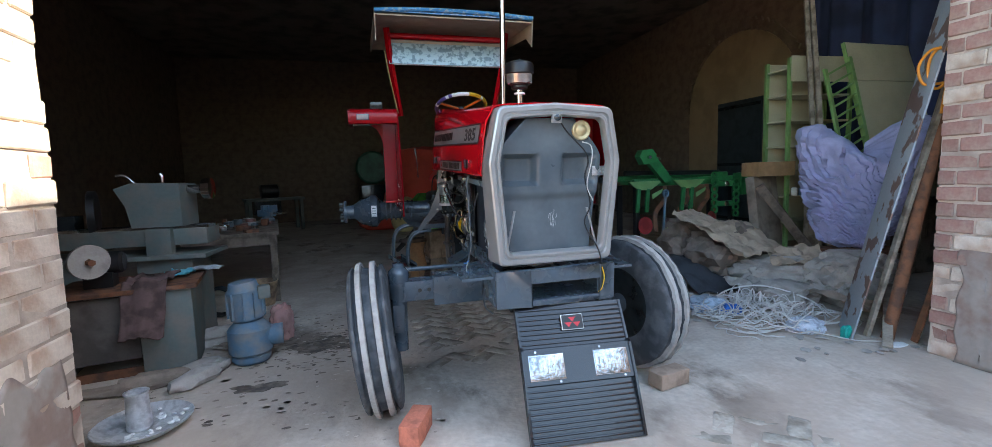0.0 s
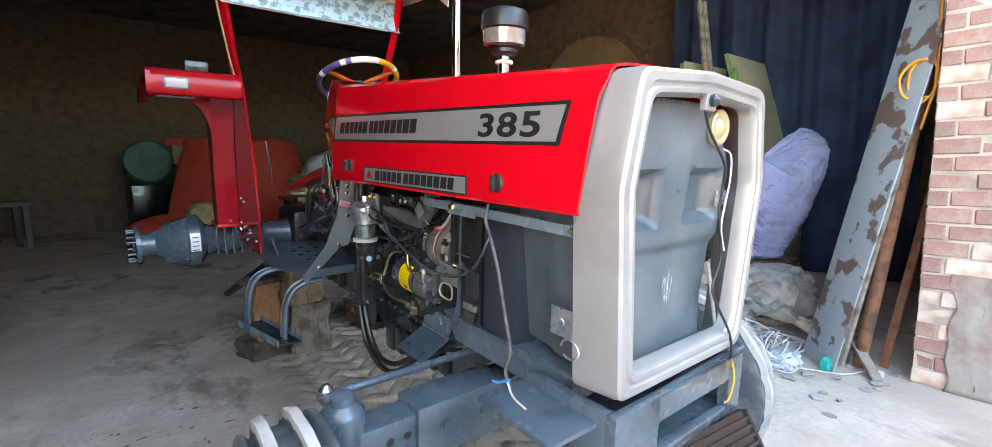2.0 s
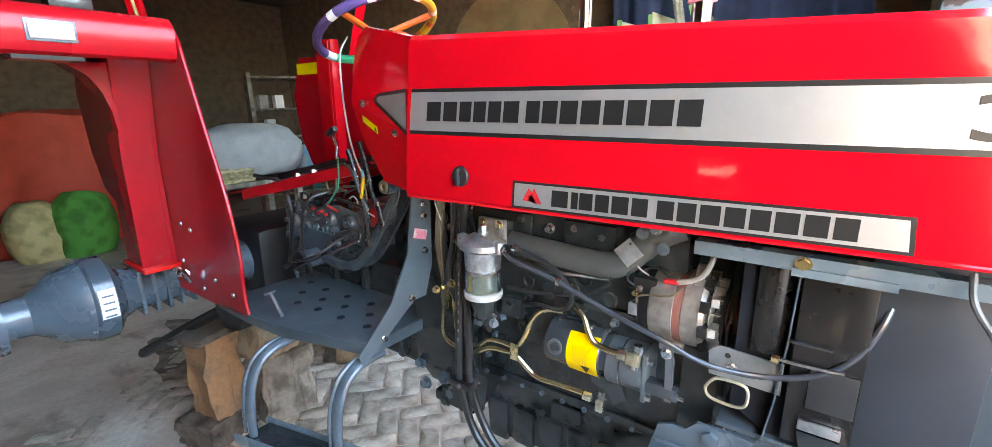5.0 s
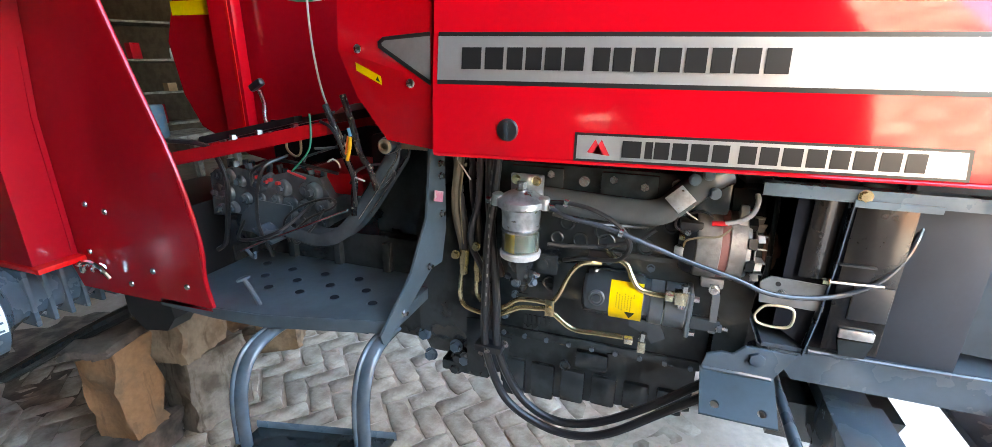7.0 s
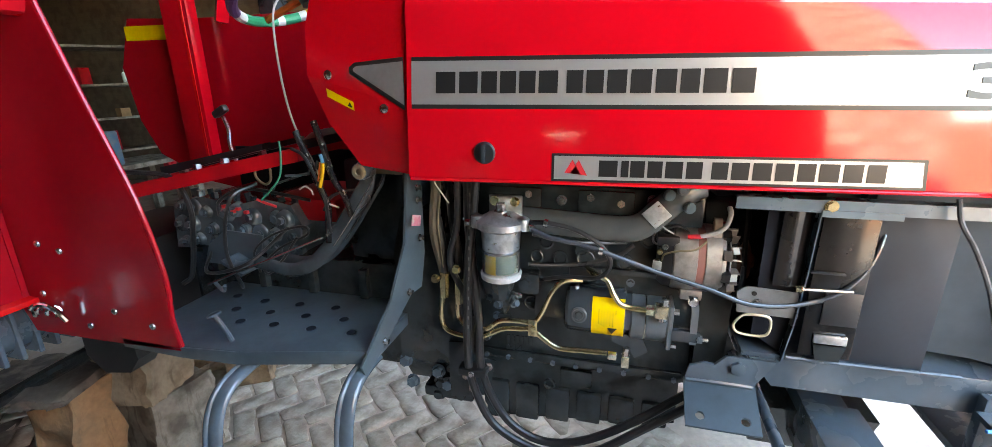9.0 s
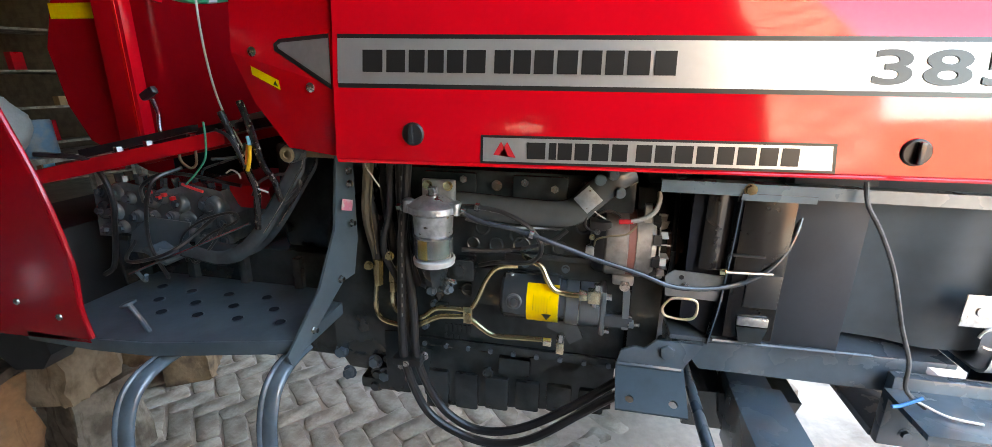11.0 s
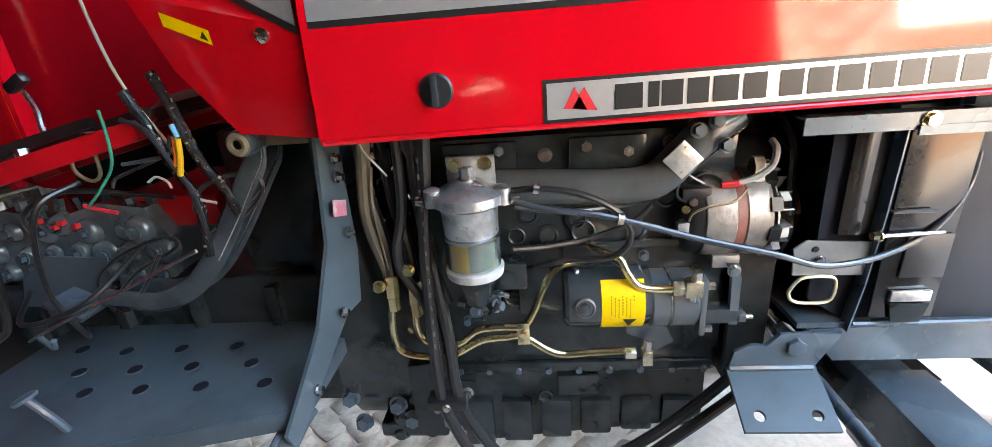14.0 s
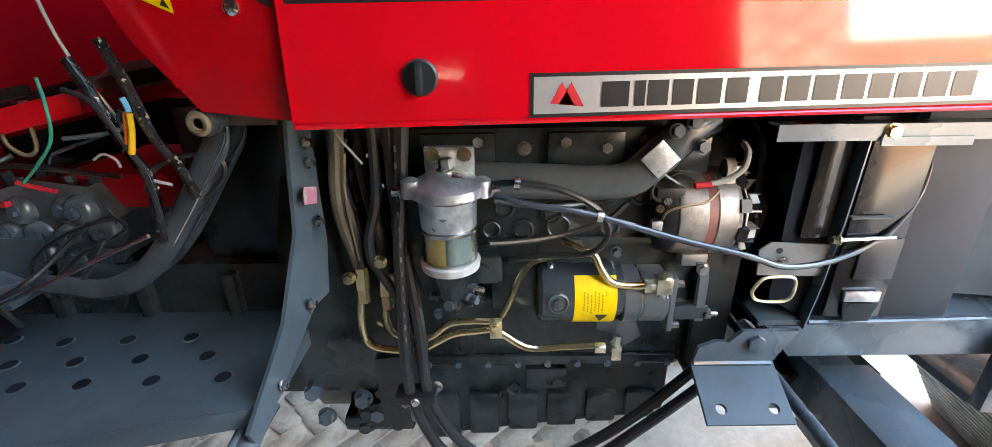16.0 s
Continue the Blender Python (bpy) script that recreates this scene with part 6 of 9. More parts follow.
    order = [4, 3, 3, 4, 3, 2] + [1, 1, 2, 1, 1, 1, 1, 1, 2, 2] + [0] * 9 + [2, 0, 0, 0, 0, 2, 0] + [2] * 5 + [3, 3, 3, 3, 2, 3, 3, 4, 3, 3, 4]
    for i in range(seg):
        for k in range(10):
            bm.faces.new((rings[i][k], rings[(i + 1) % seg][k], rings[(i + 1) % seg][(k + 1) % 10], rings[i][(k + 1) % 10])).material_index = order[i]
    part("rim", bm, tone, wheel, "rim in purple, white, yellow and green tape")
    for k in range(3):
        a = 2 * math.pi * k / 3 - 0.72
        p0, p1 = ctr + rot @ Vector((0.03 * math.cos(a), 0.03 * math.sin(a), 0.01)), ctr + rot @ Vector((0.216 * math.cos(a), 0.216 * math.sin(a), 0.035))
        part("spoke", tube(B(), [p0, (p0 + p1) / 2, p1], 0.012, seg=8), ORANGE_TAPE, wheel)
    # loose wiring below the dash
    part("dash_wire", tube(B(), [(-0.20, 2.17, 1.72), (-0.22, 2.191, 1.66), (-0.22, 2.195, 1.526), (-0.22, 2.18, 1.396), (-0.22, 2.153, 1.311), (-0.22, 2.117, 1.237), (-0.23, 2.09, 1.16)], 0.0030, seg=8), WIRE_GREY, tractor, "pale grey loose wire")
    for pts in ([(2.14, 1.34), (2.113, 1.269), (2.093, 1.208), (2.074, 1.161), (2.058, 1.118), (2.064, 1.067), (2.07, 1.0)], [(2.075, 1.37), (2.053, 1.301), (2.034, 1.219), (2.016, 1.177), (1.997, 1.148), (1.98, 1.09)]):
        part("dash_loom", tube(B(), [(-0.258, y, z) for y, z in pts], 0.010, seg=10), LOOM, tractor, "speckled black taped wiring loom")
    for mt, r, dx, pts in ((YELLOW_TAPE, 0.0055, -0.012, [(2.050, 1.250), (2.056, 1.215), (2.068, 1.178)]), (ORANGE_TAPE, 0.003, -0.010, [(2.060, 1.252), (2.068, 1.215), (2.078, 1.185)]), (WIRE_BLUE, 0.005, -0.012, [(2.055, 1.276), (2.051, 1.262), (2.050, 1.252)]),
                           (WIRE_GREEN, 0.003, 0.0, [(2.20, 1.31), (2.201, 1.265), (2.214, 1.204), (2.256, 1.157), (2.296, 1.122)]), (LOGO_RED, 0.0045, 0.03, [(2.34, 1.115), (2.31, 1.105), (2.27, 1.095)]), (GREY_LT, 0.004, 0.02, [(2.21, 1.20), (2.16, 1.205), (2.11, 1.215), (2.09, 1.25)]),
                           (WIRE_GREY, 0.003, 0.0, [(2.10, 1.235), (2.085, 1.18), (2.06, 1.13), (2.02, 1.115)]), (BRASS_DULL, 0.004, 0.04, [(2.33, 1.24), (2.34, 1.19), (2.31, 1.165), (2.285, 1.18), (2.28, 1.23)]), (WIRE_GREY, 0.0025, 0.0, [(2.15, 1.165), (2.13, 1.175), (2.11, 1.165), (2.105, 1.15)])):
        part("wire_end", tube(B(), [(-0.26 + dx, y, z) for y, z in pts], r, seg=8), mt, tractor)
    part("wire_coil", tube(B(), [(-0.25, 2.0 + 0.08 * math.cos(a * 1.3), 1.10 + 0.07 * math.sin(a)) for a in [0.7 * k for k in range(12)]], 0.005, seg=6), RUBBER, tractor)


LOOM = mat("speckled_loom_tape", (0.011, 0.011, 0.012), rough=0.2, scale=110, col2=(0.30, 0.25, 0.19), mixlo=0.60, mixhi=0.66, bump=0.6, bscale=120, coat=0.5)
WIRE_BLUE = mat("pale_blue_wire", (0.12, 0.32, 0.5), rough=0.4, var=0.1)
# Darker copy of SILVER: shade on the cowl put into the decal's colour.
SILVER_SHADE = mat("silver_decal_shaded", (0.2, 0.2, 0.2), rough=0.35, metal=0.3, var=0.1)
build_dash()


def build_deck():
    """Right-hand foot deck, upright side plate, pedals, ladder."""
    # deck, wider towards the fender, with raised rings for its holes
    z = 0.776
    holes = [(-0.265, 2.07), (-0.272, 2.20), (-0.278, 2.33), (-0.268, 2.45), (-0.328, 2.0), (-0.336, 2.13), (-0.343, 2.255), (-0.35, 2.38), (-0.392, 1.935), (-0.40, 2.065), (-0.407, 2.19), (-0.415, 2.305)]
    rim = [(-0.463, 1.835), (-0.555, 2.19), (-0.572, 2.36), (-0.572, 2.57)]
    bm = B()
    plan = [(-0.165, 2.57), (-0.165, 1.835)] + rim
    lo, hi = [[bm.verts.new((x, y, zz)) for x, y in plan] for zz in (z - 0.006, z)]
    bm.faces.new(hi)
    bm.faces.new(lo[::-1])
    for a in range(len(plan)):
        b = (a + 1) % len(plan)
        bm.faces.new((lo[a], lo[b], hi[b], hi[a]))
    bmesh.ops.recalc_face_normals(bm, faces=bm.faces[:])
    dk = part("deck", bm, GREY_DECK, tractor, "blue-grey sheet foot deck", bevel=0.003)
    bm = B()
    depth = [0.040, 0.040, 0.034, 0.03]
    ring = [[bm.verts.new((x + dx, y, zz)) for (x, y), d in zip(rim, depth) for zz in [z - 0.001 if top else z - d]] for dx in (-0.006, 0.0) for top in (1, 0)]
    for a in range(3):
        bm.faces.new((ring[0][a], ring[0][a + 1], ring[1][a + 1], ring[1][a]))
        bm.faces.new((ring[2][a + 1], ring[2][a], ring[3][a], ring[3][a + 1]))
        bm.faces.new((ring[0][a + 1], ring[0][a], ring[2][a], ring[2][a + 1]))
        bm.faces.new((ring[1][a], ring[1][a + 1], ring[3][a + 1], ring[3][a]))
    for a in (0, 3):
        bm.faces.new((ring[0][a], ring[1][a], ring[3][a], ring[2][a]))
    bmesh.ops.recalc_face_normals(bm, faces=bm.faces[:])
    part("deck_lip", bm, GREY_DECK, dk, "turned-down edge of the deck", bevel=0.002)
    part("front_lip", span(B(), (-0.463, 1.829, z - 0.04), (-0.165, 1.834, z - 0.001)), GREY_DECK, dk, bevel=0.002)
    for hx, hy in holes:
        h = part("grip_hole", lathe(B(), [(0.0, 0.018), (0.0015, 0.016), (0.0018, 0.0135), (0.0008, 0.0125), (0.0005, 0.0)], (hx, hy, z), (0, 0, 1), 18), [GREY_DECK], dk, "raised anti-slip hole")
        # Matt black disc stands for the dark inside the hole.
        part("hole_dark", cyl(B(), (hx, hy, z + 0.0012), (hx, hy, z + 0.0022), 0.0145, seg=16), BLACK_MATT, h)
    part("deck_brace", span(B(), (-0.42, 1.94, z - 0.09), (-0.38, 2.5, z - 0.06)), GREY, dk)
    # upright plate, bent, at the deck's front
    bm = prism(B(), [(-0.49, 0.705), (-0.50, 0.745), (-0.415, 0.875), (-0.40, 0.90), (-0.345, 1.05), (-0.325, 1.243), (-0.262, 1.243), (-0.268, 1.0), (-0.30, 0.905), (-0.335, 0.895)], 1.745, 1.752, "y")
    for v in bm.verts:
        v.co.y += max(0.0, (-0.30 - v.co.x)) * 0.48
    up = part("side_plate", bm, GREY_DECK, tractor, "bent grey upright plate", bevel=0.001)
    for x, zz in ((-0.30, 1.20), (-0.30, 1.165), (-0.30, 1.055), (-0.345, 0.905), (-0.43, 0.79)):
        part("plate_bolt", hexbolt(B(), (x, 1.744 + max(0.0, -0.30 - x) * 0.48, zz), (0, -1, 0), 0.008, 0.012), STEEL, up)
    part("pink_tag", box(B(), (-0.315, 1.743, 1.11), (0.055, 0.002, 0.03), Euler((0, 0.3, 0)).to_matrix()), mat("pink_tag", (0.5, 0.16, 0.22), rough=0.5, scale=60, col2=(0.45, 0.40, 0.38)), up, "small pink tag")
    # clutch-side pedals: two curved arms on one pivot
    for dx, sc in ((0, 1.0), (0.065, 0.98)):
        pts = [(1.918, 1.235), (1.925, 1.192), (1.955, 1.148), (2.008, 1.072), (2.075, 0.984), (2.142, 0.922), (2.222, 0.888), (2.31, 0.896), (2.37, 0.905)]
        bm = tube(B(), [(-0.25 + dx, y, zz) for y, zz in pts], 0.02, seg=12, flat=(0.008, 0.024))
        pd = part("pedal_arm", bm, PEDAL_DARK, tractor, "curved dark grey pedal arm", smooth=0.9)
        part("worn_edge", tube(B(), [(-0.257 + dx, y - 0.020, zz + 0.004) for y, zz in pts[:5]], 0.0024, seg=6), STEEL, pd, "bright worn edge")
        part("pedal_pad", box(B(), (-0.25 + dx, 2.44, 0.885), (0.07, 0.09, 0.012), Euler((0.5, 0, 0)).to_matrix()), GREY, pd, bevel=0.003)
    pv = part("pedal_pivot", lathe(B(), [(-0.296, 0.0), (-0.296, 0.024), (-0.28, 0.026), (-0.1, 0.02), (-0.1, 0)], (0, 1.918, 1.235), (1, 0, 0), 20), GREY, tractor)
    part("pivot_ring", lathe(B(), [(-0.297, 0.009), (-0.302, 0.010), (-0.303, 0.016), (-0.300, 0.021), (-0.297, 0.022)], (0, 1.918, 1.235), (1, 0, 0), 20), BRASS_DULL, pv, "dull tan bush ring")
    part("pivot_arm", box(B(), (-0.22, 1.87, 1.235), (0.05, 0.12, 0.03)), BRASS_DULL, pv, bevel=0.005)
    part("link_rod", tube(B(), [(-0.30, 2.53, 0.825), (-0.30, 2.408, 0.88), (-0.30, 2.234, 0.954), (-0.30, 2.063, 1.029)], 0.004, seg=8), STEEL, tractor)
    part("thick_cable", tube(B(), [(-0.2, 2.93, 1.176), (-0.2, 2.738, 1.172), (-0.2, 2.682, 1.132), (-0.2, 2.654, 1.044), (-0.2, 2.676, 0.92), (-0.2, 2.711, 0.80), (-0.2, 2.76, 0.76)], 0.009, seg=8), RUBBER, tractor, "thick black cable")
    part("cable_loop", tube(B(), [(-0.22, 2.383, 0.851), (-0.22, 2.395, 0.926), (-0.22, 2.312, 0.992), (-0.22, 2.193, 1.031), (-0.22, 2.175, 1.005), (-0.22, 2.284, 0.951), (-0.22, 2.361, 0.884), (-0.24, 2.33, 0.86), (-0.25, 2.25, 0.93), (-0.24, 2.2, 1.0)], 0.0045, seg=8), RUBBER, tractor, "looped black cable")
    part("bent_sheet", prism(B(), [(2.63, 0.86), (2.60, 0.93), (2.519, 0.989), (2.364, 0.981), (2.399, 0.857)], -0.205, -0.2), GREY_DECK, tractor, "grey sheet guard", bevel=0.001)
    part("hook_bar", tube(B(), [(-0.30, 2.50, 0.835), (-0.32, 2.45, 0.82), (-0.33, 2.43, 0.845)], 0.006, seg=8), GREY_LT, tractor)
    part("foot_stop", tube(B(), [(-0.512, 2.245, 0.776), (-0.52, 2.25, 0.81), (-0.53, 2.268, 0.862)], 0.007, seg=8), GREY, tractor)
    part("stop_pad", lathe(B(), [(0, 0.018), (0.006, 0.02), (0.01, 0.012), (0.01, 0)], (-0.53, 2.27, 0.86), (0, 0.4, 1), 18), GREY, tractor)
    # ladder: two bent channel posts and a tread
    for y, dx in ((1.858, 0.098), (2.18, 0.0)):
        pts = [(-0.50, 0.716), (-0.548, 0.716), (-0.605, 0.705), (-0.650, 0.672), (-0.678, 0.61), (-0.690, 0.53), (-0.693, 0.44)]
        ld = part("ladder_post", tube(B(), [(x + dx, y, z) for x, z in pts], 0.02, seg=14, flat=(0.014, 0.024)), PEDAL, tractor, "bent glossy grey ladder post", smooth=1.2)
        part("post_rib", tube(B(), [(x + dx - 0.010, y + 0.017, z + 0.008) for x, z in pts], 0.008, seg=10), PEDAL, ld, smooth=1.2)
    bm = B()
    vs = [[bm.verts.new((x, y, zz)) for x, y in ((-0.735, 2.20), (-0.64, 1.80), (-0.53, 1.80), (-0.625, 2.20))] for zz in (0.425, 0.437)]
    bm.faces.new(vs[1])
    bm.faces.new(vs[0][::-1])
    for a in range(4):
        b = (a + 1) % 4
        bm.faces.new((vs[0][a], vs[0][b], vs[1][b], vs[1][a]))
    bmesh.ops.recalc_face_normals(bm, faces=bm.faces[:])
    tr = part("ladder_tread", bm, GREY_CAST, tractor, "grey ladder tread", bevel=0.003)
    for dx, top in ((0.0, 0.465), (0.112, 0.455)):
        part("tread_lip", tube(B(), [(-0.738 + dx, 2.205, 0.443), (-0.642 + dx, 1.795, 0.443)], 0.01, seg=8, steps=1, flat=(0.004, (top - 0.425) / 2)), GREY_LT, tr)


PEDAL_DARK = mat("dark_pedal_grey", (0.048, 0.060, 0.068), rough=0.2, var=0.2, scale=9, coat=0.6)
PEDAL = mat("glossy_pedal_grey", (0.075, 0.10, 0.12), rough=0.13, var=0.15, scale=9, coat=0.8)
GREY_DECK = mat("deck_grey", (0.050, 0.070, 0.083), rough=0.36, var=0.15, scale=7, bump=0.12, bscale=50, coat=0.3)
build_deck()


def build_fender(s):
    """Fender: inner plate with a curved front edge, lamp wing, box post on the axle."""
    x = 0.575
    edge = [(2.358, 0.764), (2.372, 0.86), (2.362, 0.985), (2.40, 1.19), (2.475, 1.40), (2.545, 1.60), (2.58, 1.70), (2.62, 1.752)]
    poly = edge + [(3.70, 1.79), (3.80, 1.55), (3.755, 1.276), (3.66, 1.10), (3.35, 0.96), (2.985, 0.90), (2.918, 0.752), (2.65, 0.754)]
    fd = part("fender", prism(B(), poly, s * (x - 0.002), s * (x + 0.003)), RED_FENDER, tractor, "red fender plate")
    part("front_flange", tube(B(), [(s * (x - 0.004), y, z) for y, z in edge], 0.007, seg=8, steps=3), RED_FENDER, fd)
    # wing: a hollow shelf with a rounded nose
    prof = [(3.70, 1.774), (2.66, 1.780), (2.62, 1.774), (2.597, 1.758), (2.584, 1.735), (2.580, 1.70), (2.583, 1.665), (2.593, 1.645), (2.612, 1.636), (2.614, 1.643), (2.600, 1.655), (2.592, 1.675), (2.590, 1.70), (2.594, 1.728), (2.606, 1.748), (2.63, 1.760), (3.70, 1.758)]
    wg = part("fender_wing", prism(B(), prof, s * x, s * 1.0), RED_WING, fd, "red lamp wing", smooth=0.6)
    part("wing_end", prism(B(), [(2.584, 1.70), (2.59, 1.655), (2.612, 1.638), (3.70, 1.64), (3.70, 1.772), (2.66, 1.778), (2.60, 1.758)], s * 0.985, s * 1.022), RED_WING, wg, bevel=0.018)
    part("lamp", box(B(), (s * 0.89, 2.577, 1.70), (0.10, 0.014, 0.046)), LENS_PALE, fd, "pale fender lamp lens", bevel=0.004)
    part("lamp_frame", box(B(), (s * 0.89, 2.580, 1.70), (0.112, 0.008, 0.058)), GREY_LT, fd, bevel=0.002)
    part("lamp_underside", box(B(), (s * 0.90, 2.66, 1.63), (0.16, 0.1, 0.012)), GREY_CAST, fd)
    # box post with a side channel
    bm = prism(B(), [(2.90, 0.87), (2.90, 1.30), (2.84, 1.62), (2.82, 1.75), (3.16, 1.75), (3.10, 1.60), (3.06, 1.35), (3.06, 0.87)], s * 0.58, s * 0.70)
    part("post", bm, RED_FENDER, fd, "bright red box post", bevel=0.008)
    part("post_flare", prism(B(), [(s * 0.692, 1.40), (s * 0.702, 1.40), (s * 0.708, 1.47), (s * 0.726, 1.54), (s * 0.757, 1.595), (s * 0.82, 1.640), (s * 0.692, 1.642)], 2.862, 2.98, "y"), RED_FENDER, fd)
    part("post_ridge", prism(B(), [(2.895, 0.88), (2.895, 1.30), (2.845, 1.60), (2.86, 1.60), (2.91, 1.30), (2.91, 0.88)], s * 0.585, s * 0.597), RED_FENDER, fd)
    part("post_foot", span(B(), (s * 0.58, 2.86, 0.855), (s * 0.71, 3.10, 0.872)), RED_BRIGHT, fd, bevel=0.003)
    for y, z in ((2.80, 1.045), (2.72, 1.03), (2.84, 0.885), (2.57, 0.86), (2.44, 0.83), (2.68, 0.80)):
        part("rivet", lathe(B(), [(0, 0.010), (0.004, 0.009), (0.007, 0.004), (0.007, 0)], (s * (x + 0.003), y, z), (s, 0, 0), 12), STEEL, fd)
    hc = part("hand_clip", tube(B(), [(s * 0.59, 2.88, 0.815), (s * 0.605, 2.845, 0.855), (s * 0.61, 2.79, 0.868), (s * 0.61, 2.75, 0.855), (s * 0.60, 2.735, 0.82)], 0.008, seg=8), CHROME, fd, "bright wire handle")
    part("clip_coil", tube(B(), [(s * (0.605 + 0.012 * math.cos(0.9 * k)), 2.85 - 0.005 * k, 0.85 + 0.012 * math.sin(0.9 * k)) for k in range(21)], 0.005, seg=6, steps=2), CHROME, hc)
    if s > 0:
        part("caution_notice", span(B(), (0.5705, 3.465, 1.683), (0.572, 3.73, 1.752)), YELLOW, fd, "yellow notice on the inner face")
        part("inner_post", span(B(), (0.47, 3.21, 1.03), (0.53, 3.36, 1.86)), RED, fd, "red upright beside the seat", bevel=0.004)
        part("inner_post_fold", span(B(), (0.466, 3.23, 1.05), (0.4695, 3.245, 1.85)), RED_BRIGHT, fd)
    part("work_lamp", box(B(), (s * 0.75, 2.95, 1.83), (0.12, 0.09, 0.075)), GREY_CAST, fd, bevel=0.01)
    return fd


# Tones of the tractor red by part, darker on fender and wing.
RED_FENDER = mat("red_fender_tone", (0.36, 0.003, 0.011), rough=0.2, var=0.04, coat=0.3, fine=0.015, spec=0.3)
RED_WING = mat("red_wing_tone", (0.42, 0.004, 0.011), rough=0.28, var=0.05, spec=0.35, fine=0.03)
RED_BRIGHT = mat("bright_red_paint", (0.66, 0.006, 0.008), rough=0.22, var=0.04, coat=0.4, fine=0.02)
build_fender(-1)
build_fender(1)


def build_rear():
    """Trumpet axle housings with ribs, flanges and studs; red cross rail and loose levers."""
    for s in (-1, 1):
        y, z = 3.05, 0.755
        a = part("axle_trumpet", lathe(B(), [(0.18, 0.12), (0.30, 0.088), (0.72, 0.09), (0.76, 0.11), (0.79, 0.155), (0.80, 0.168), (0.86, 0.168), (0.87, 0.158), (0.95, 0.135), (1.0, 0.095), (1.03, 0.075), (1.10, 0.07), (1.10, 0.115), (1.125, 0.118), (1.13, 0.105), (1.13, 0.05), (1.14, 0.05), (1.14, 0)], (0, y, z), (s, 0, 0), 40), GREY, tractor, "blue-grey cast rear axle trumpet", smooth=0.5)
        for k in range(7):
            part("axle_rib", box(B(), (s * (0.42 + 0.047 * k), y, z), (0.014, 0.19, 0.19)), GREY, a, bevel=0.004)
        for k in range(10):
            q = 2 * math.pi * k / 10
            part("flange_bolt", hexbolt(B(), (s * 0.872, y + 0.148 * math.cos(q), z + 0.148 * math.sin(q)), (s, 0, 0), 0.011, 0.014), GREY_LT, a)
        for k in range(8):
            q = 2 * math.pi * (k + 0.5) / 8
            part("wheel_stud", cyl(B(), (s * 1.125, y + 0.095 * math.cos(q), z + 0.095 * math.sin(q)), (s * 1.168, y + 0.095 * math.cos(q), z + 0.095 * math.sin(q)), 0.010, seg=8), GREY_CAST, a)
        bm = B()
        grid(bm, 1, 6, lambda u, v: (s * (0.803 + 0.054 * u), y - 0.1705 * math.cos(radians(-22 + 44 * v)), z + 0.1705 * math.sin(radians(-22 + 44 * v)) + 0.01))
        part("maker_label", bm, WHITE, a, "white label with faint print")
        for k in range(4):
            q = radians(-14 + 9 * k)
            part("label_print", box(B(), (s * 0.83, y - 0.1712 * math.cos(q), z + 0.1712 * math.sin(q) + 0.01), (0.036, 0.002, 0.006)), GREY_LT, a)
    # red rail across the seat pan
    rail = part("seat_rail", prism(B(), [(2.16, 1.245), (2.16, 1.285), (3.0, 1.105), (3.0, 1.06)], -0.235, -0.20), RED_DULL, tractor, "red seat-pan rail", bevel=0.003)
    part("seat_pan", prism(B(), [(2.25, 1.262), (3.2, 1.06), (3.2, 1.068), (2.25, 1.27)], -0.20, 0.25), RED_DULL, tractor, "red sheet seat pan")
    part("seat_rail", prism(B(), [(2.2, 1.24), (2.2, 1.28), (3.0, 1.105), (3.0, 1.06)], 0.25, 0.28), RED_DULL, tractor)
    part("black_rail", prism(B(), [(2.35, 1.265), (2.35, 1.285), (2.8, 1.19), (2.8, 1.16)], -0.16, -0.12), BLACK, tractor, "black seat slide")
    part("black_rail", prism(B(), [(2.35, 1.265), (2.35, 1.285), (2.8, 1.19), (2.8, 1.16)], 0.02, 0.06), BLACK, tractor)
    part("red_cross_box", span(B(), (-0.10, 2.14, 1.01), (0.2, 2.41, 1.09)), RED_DULL, tractor, "dusty red cross box", bevel=0.01)
    for x, y in ((-0.17, 2.62), (-0.17, 2.5), (-0.05, 2.45)):
        part("rail_nut", hexbolt(B(), (x, y, 1.235 - (y - 2.4) * 0.2), (0, 0, 1), 0.014, 0.02), STEEL, tractor)
    for k, (y, z) in enumerate(((2.547, 1.061), (2.513, 1.045), (2.458, 1.045), (2.49, 1.055))):
        part("red_connector", box(B(), (-0.16, y, z), (0.014, 0.014, 0.012)), LOGO_RED, tractor, bevel=0.002)
    part("pale_lead", tube(B(), [(-0.15, 2.34, 1.13), (-0.15, 2.323, 1.15), (-0.15, 2.262, 1.171), (-0.15, 2.187, 1.196)], 0.004, seg=6), GREY, tractor)
    part("dash_cable", tube(B(), [(-0.27, 2.154, 1.291), (-0.27, 2.113, 1.269), (-0.27, 2.078, 1.197), (-0.27, 2.056, 1.135), (-0.26, 2.059, 1.031)], 0.005, seg=8), RUBBER, tractor)
    # levers
    lv = part("shift_lever", tube(B(), [(0.13, 2.735, 1.15), (0.125, 2.755, 1.23), (0.14, 2.765, 1.29), (0.13, 2.77, 1.345)], 0.008, seg=8), STEEL, tractor, "bright shift lever with black knob")
    part("lever_knob", box(B(), (0.13, 2.78, 1.365), (0.03, 0.07, 0.03), Euler((-0.5, 0, 0)).to_matrix()), BLACK, lv, bevel=0.01)
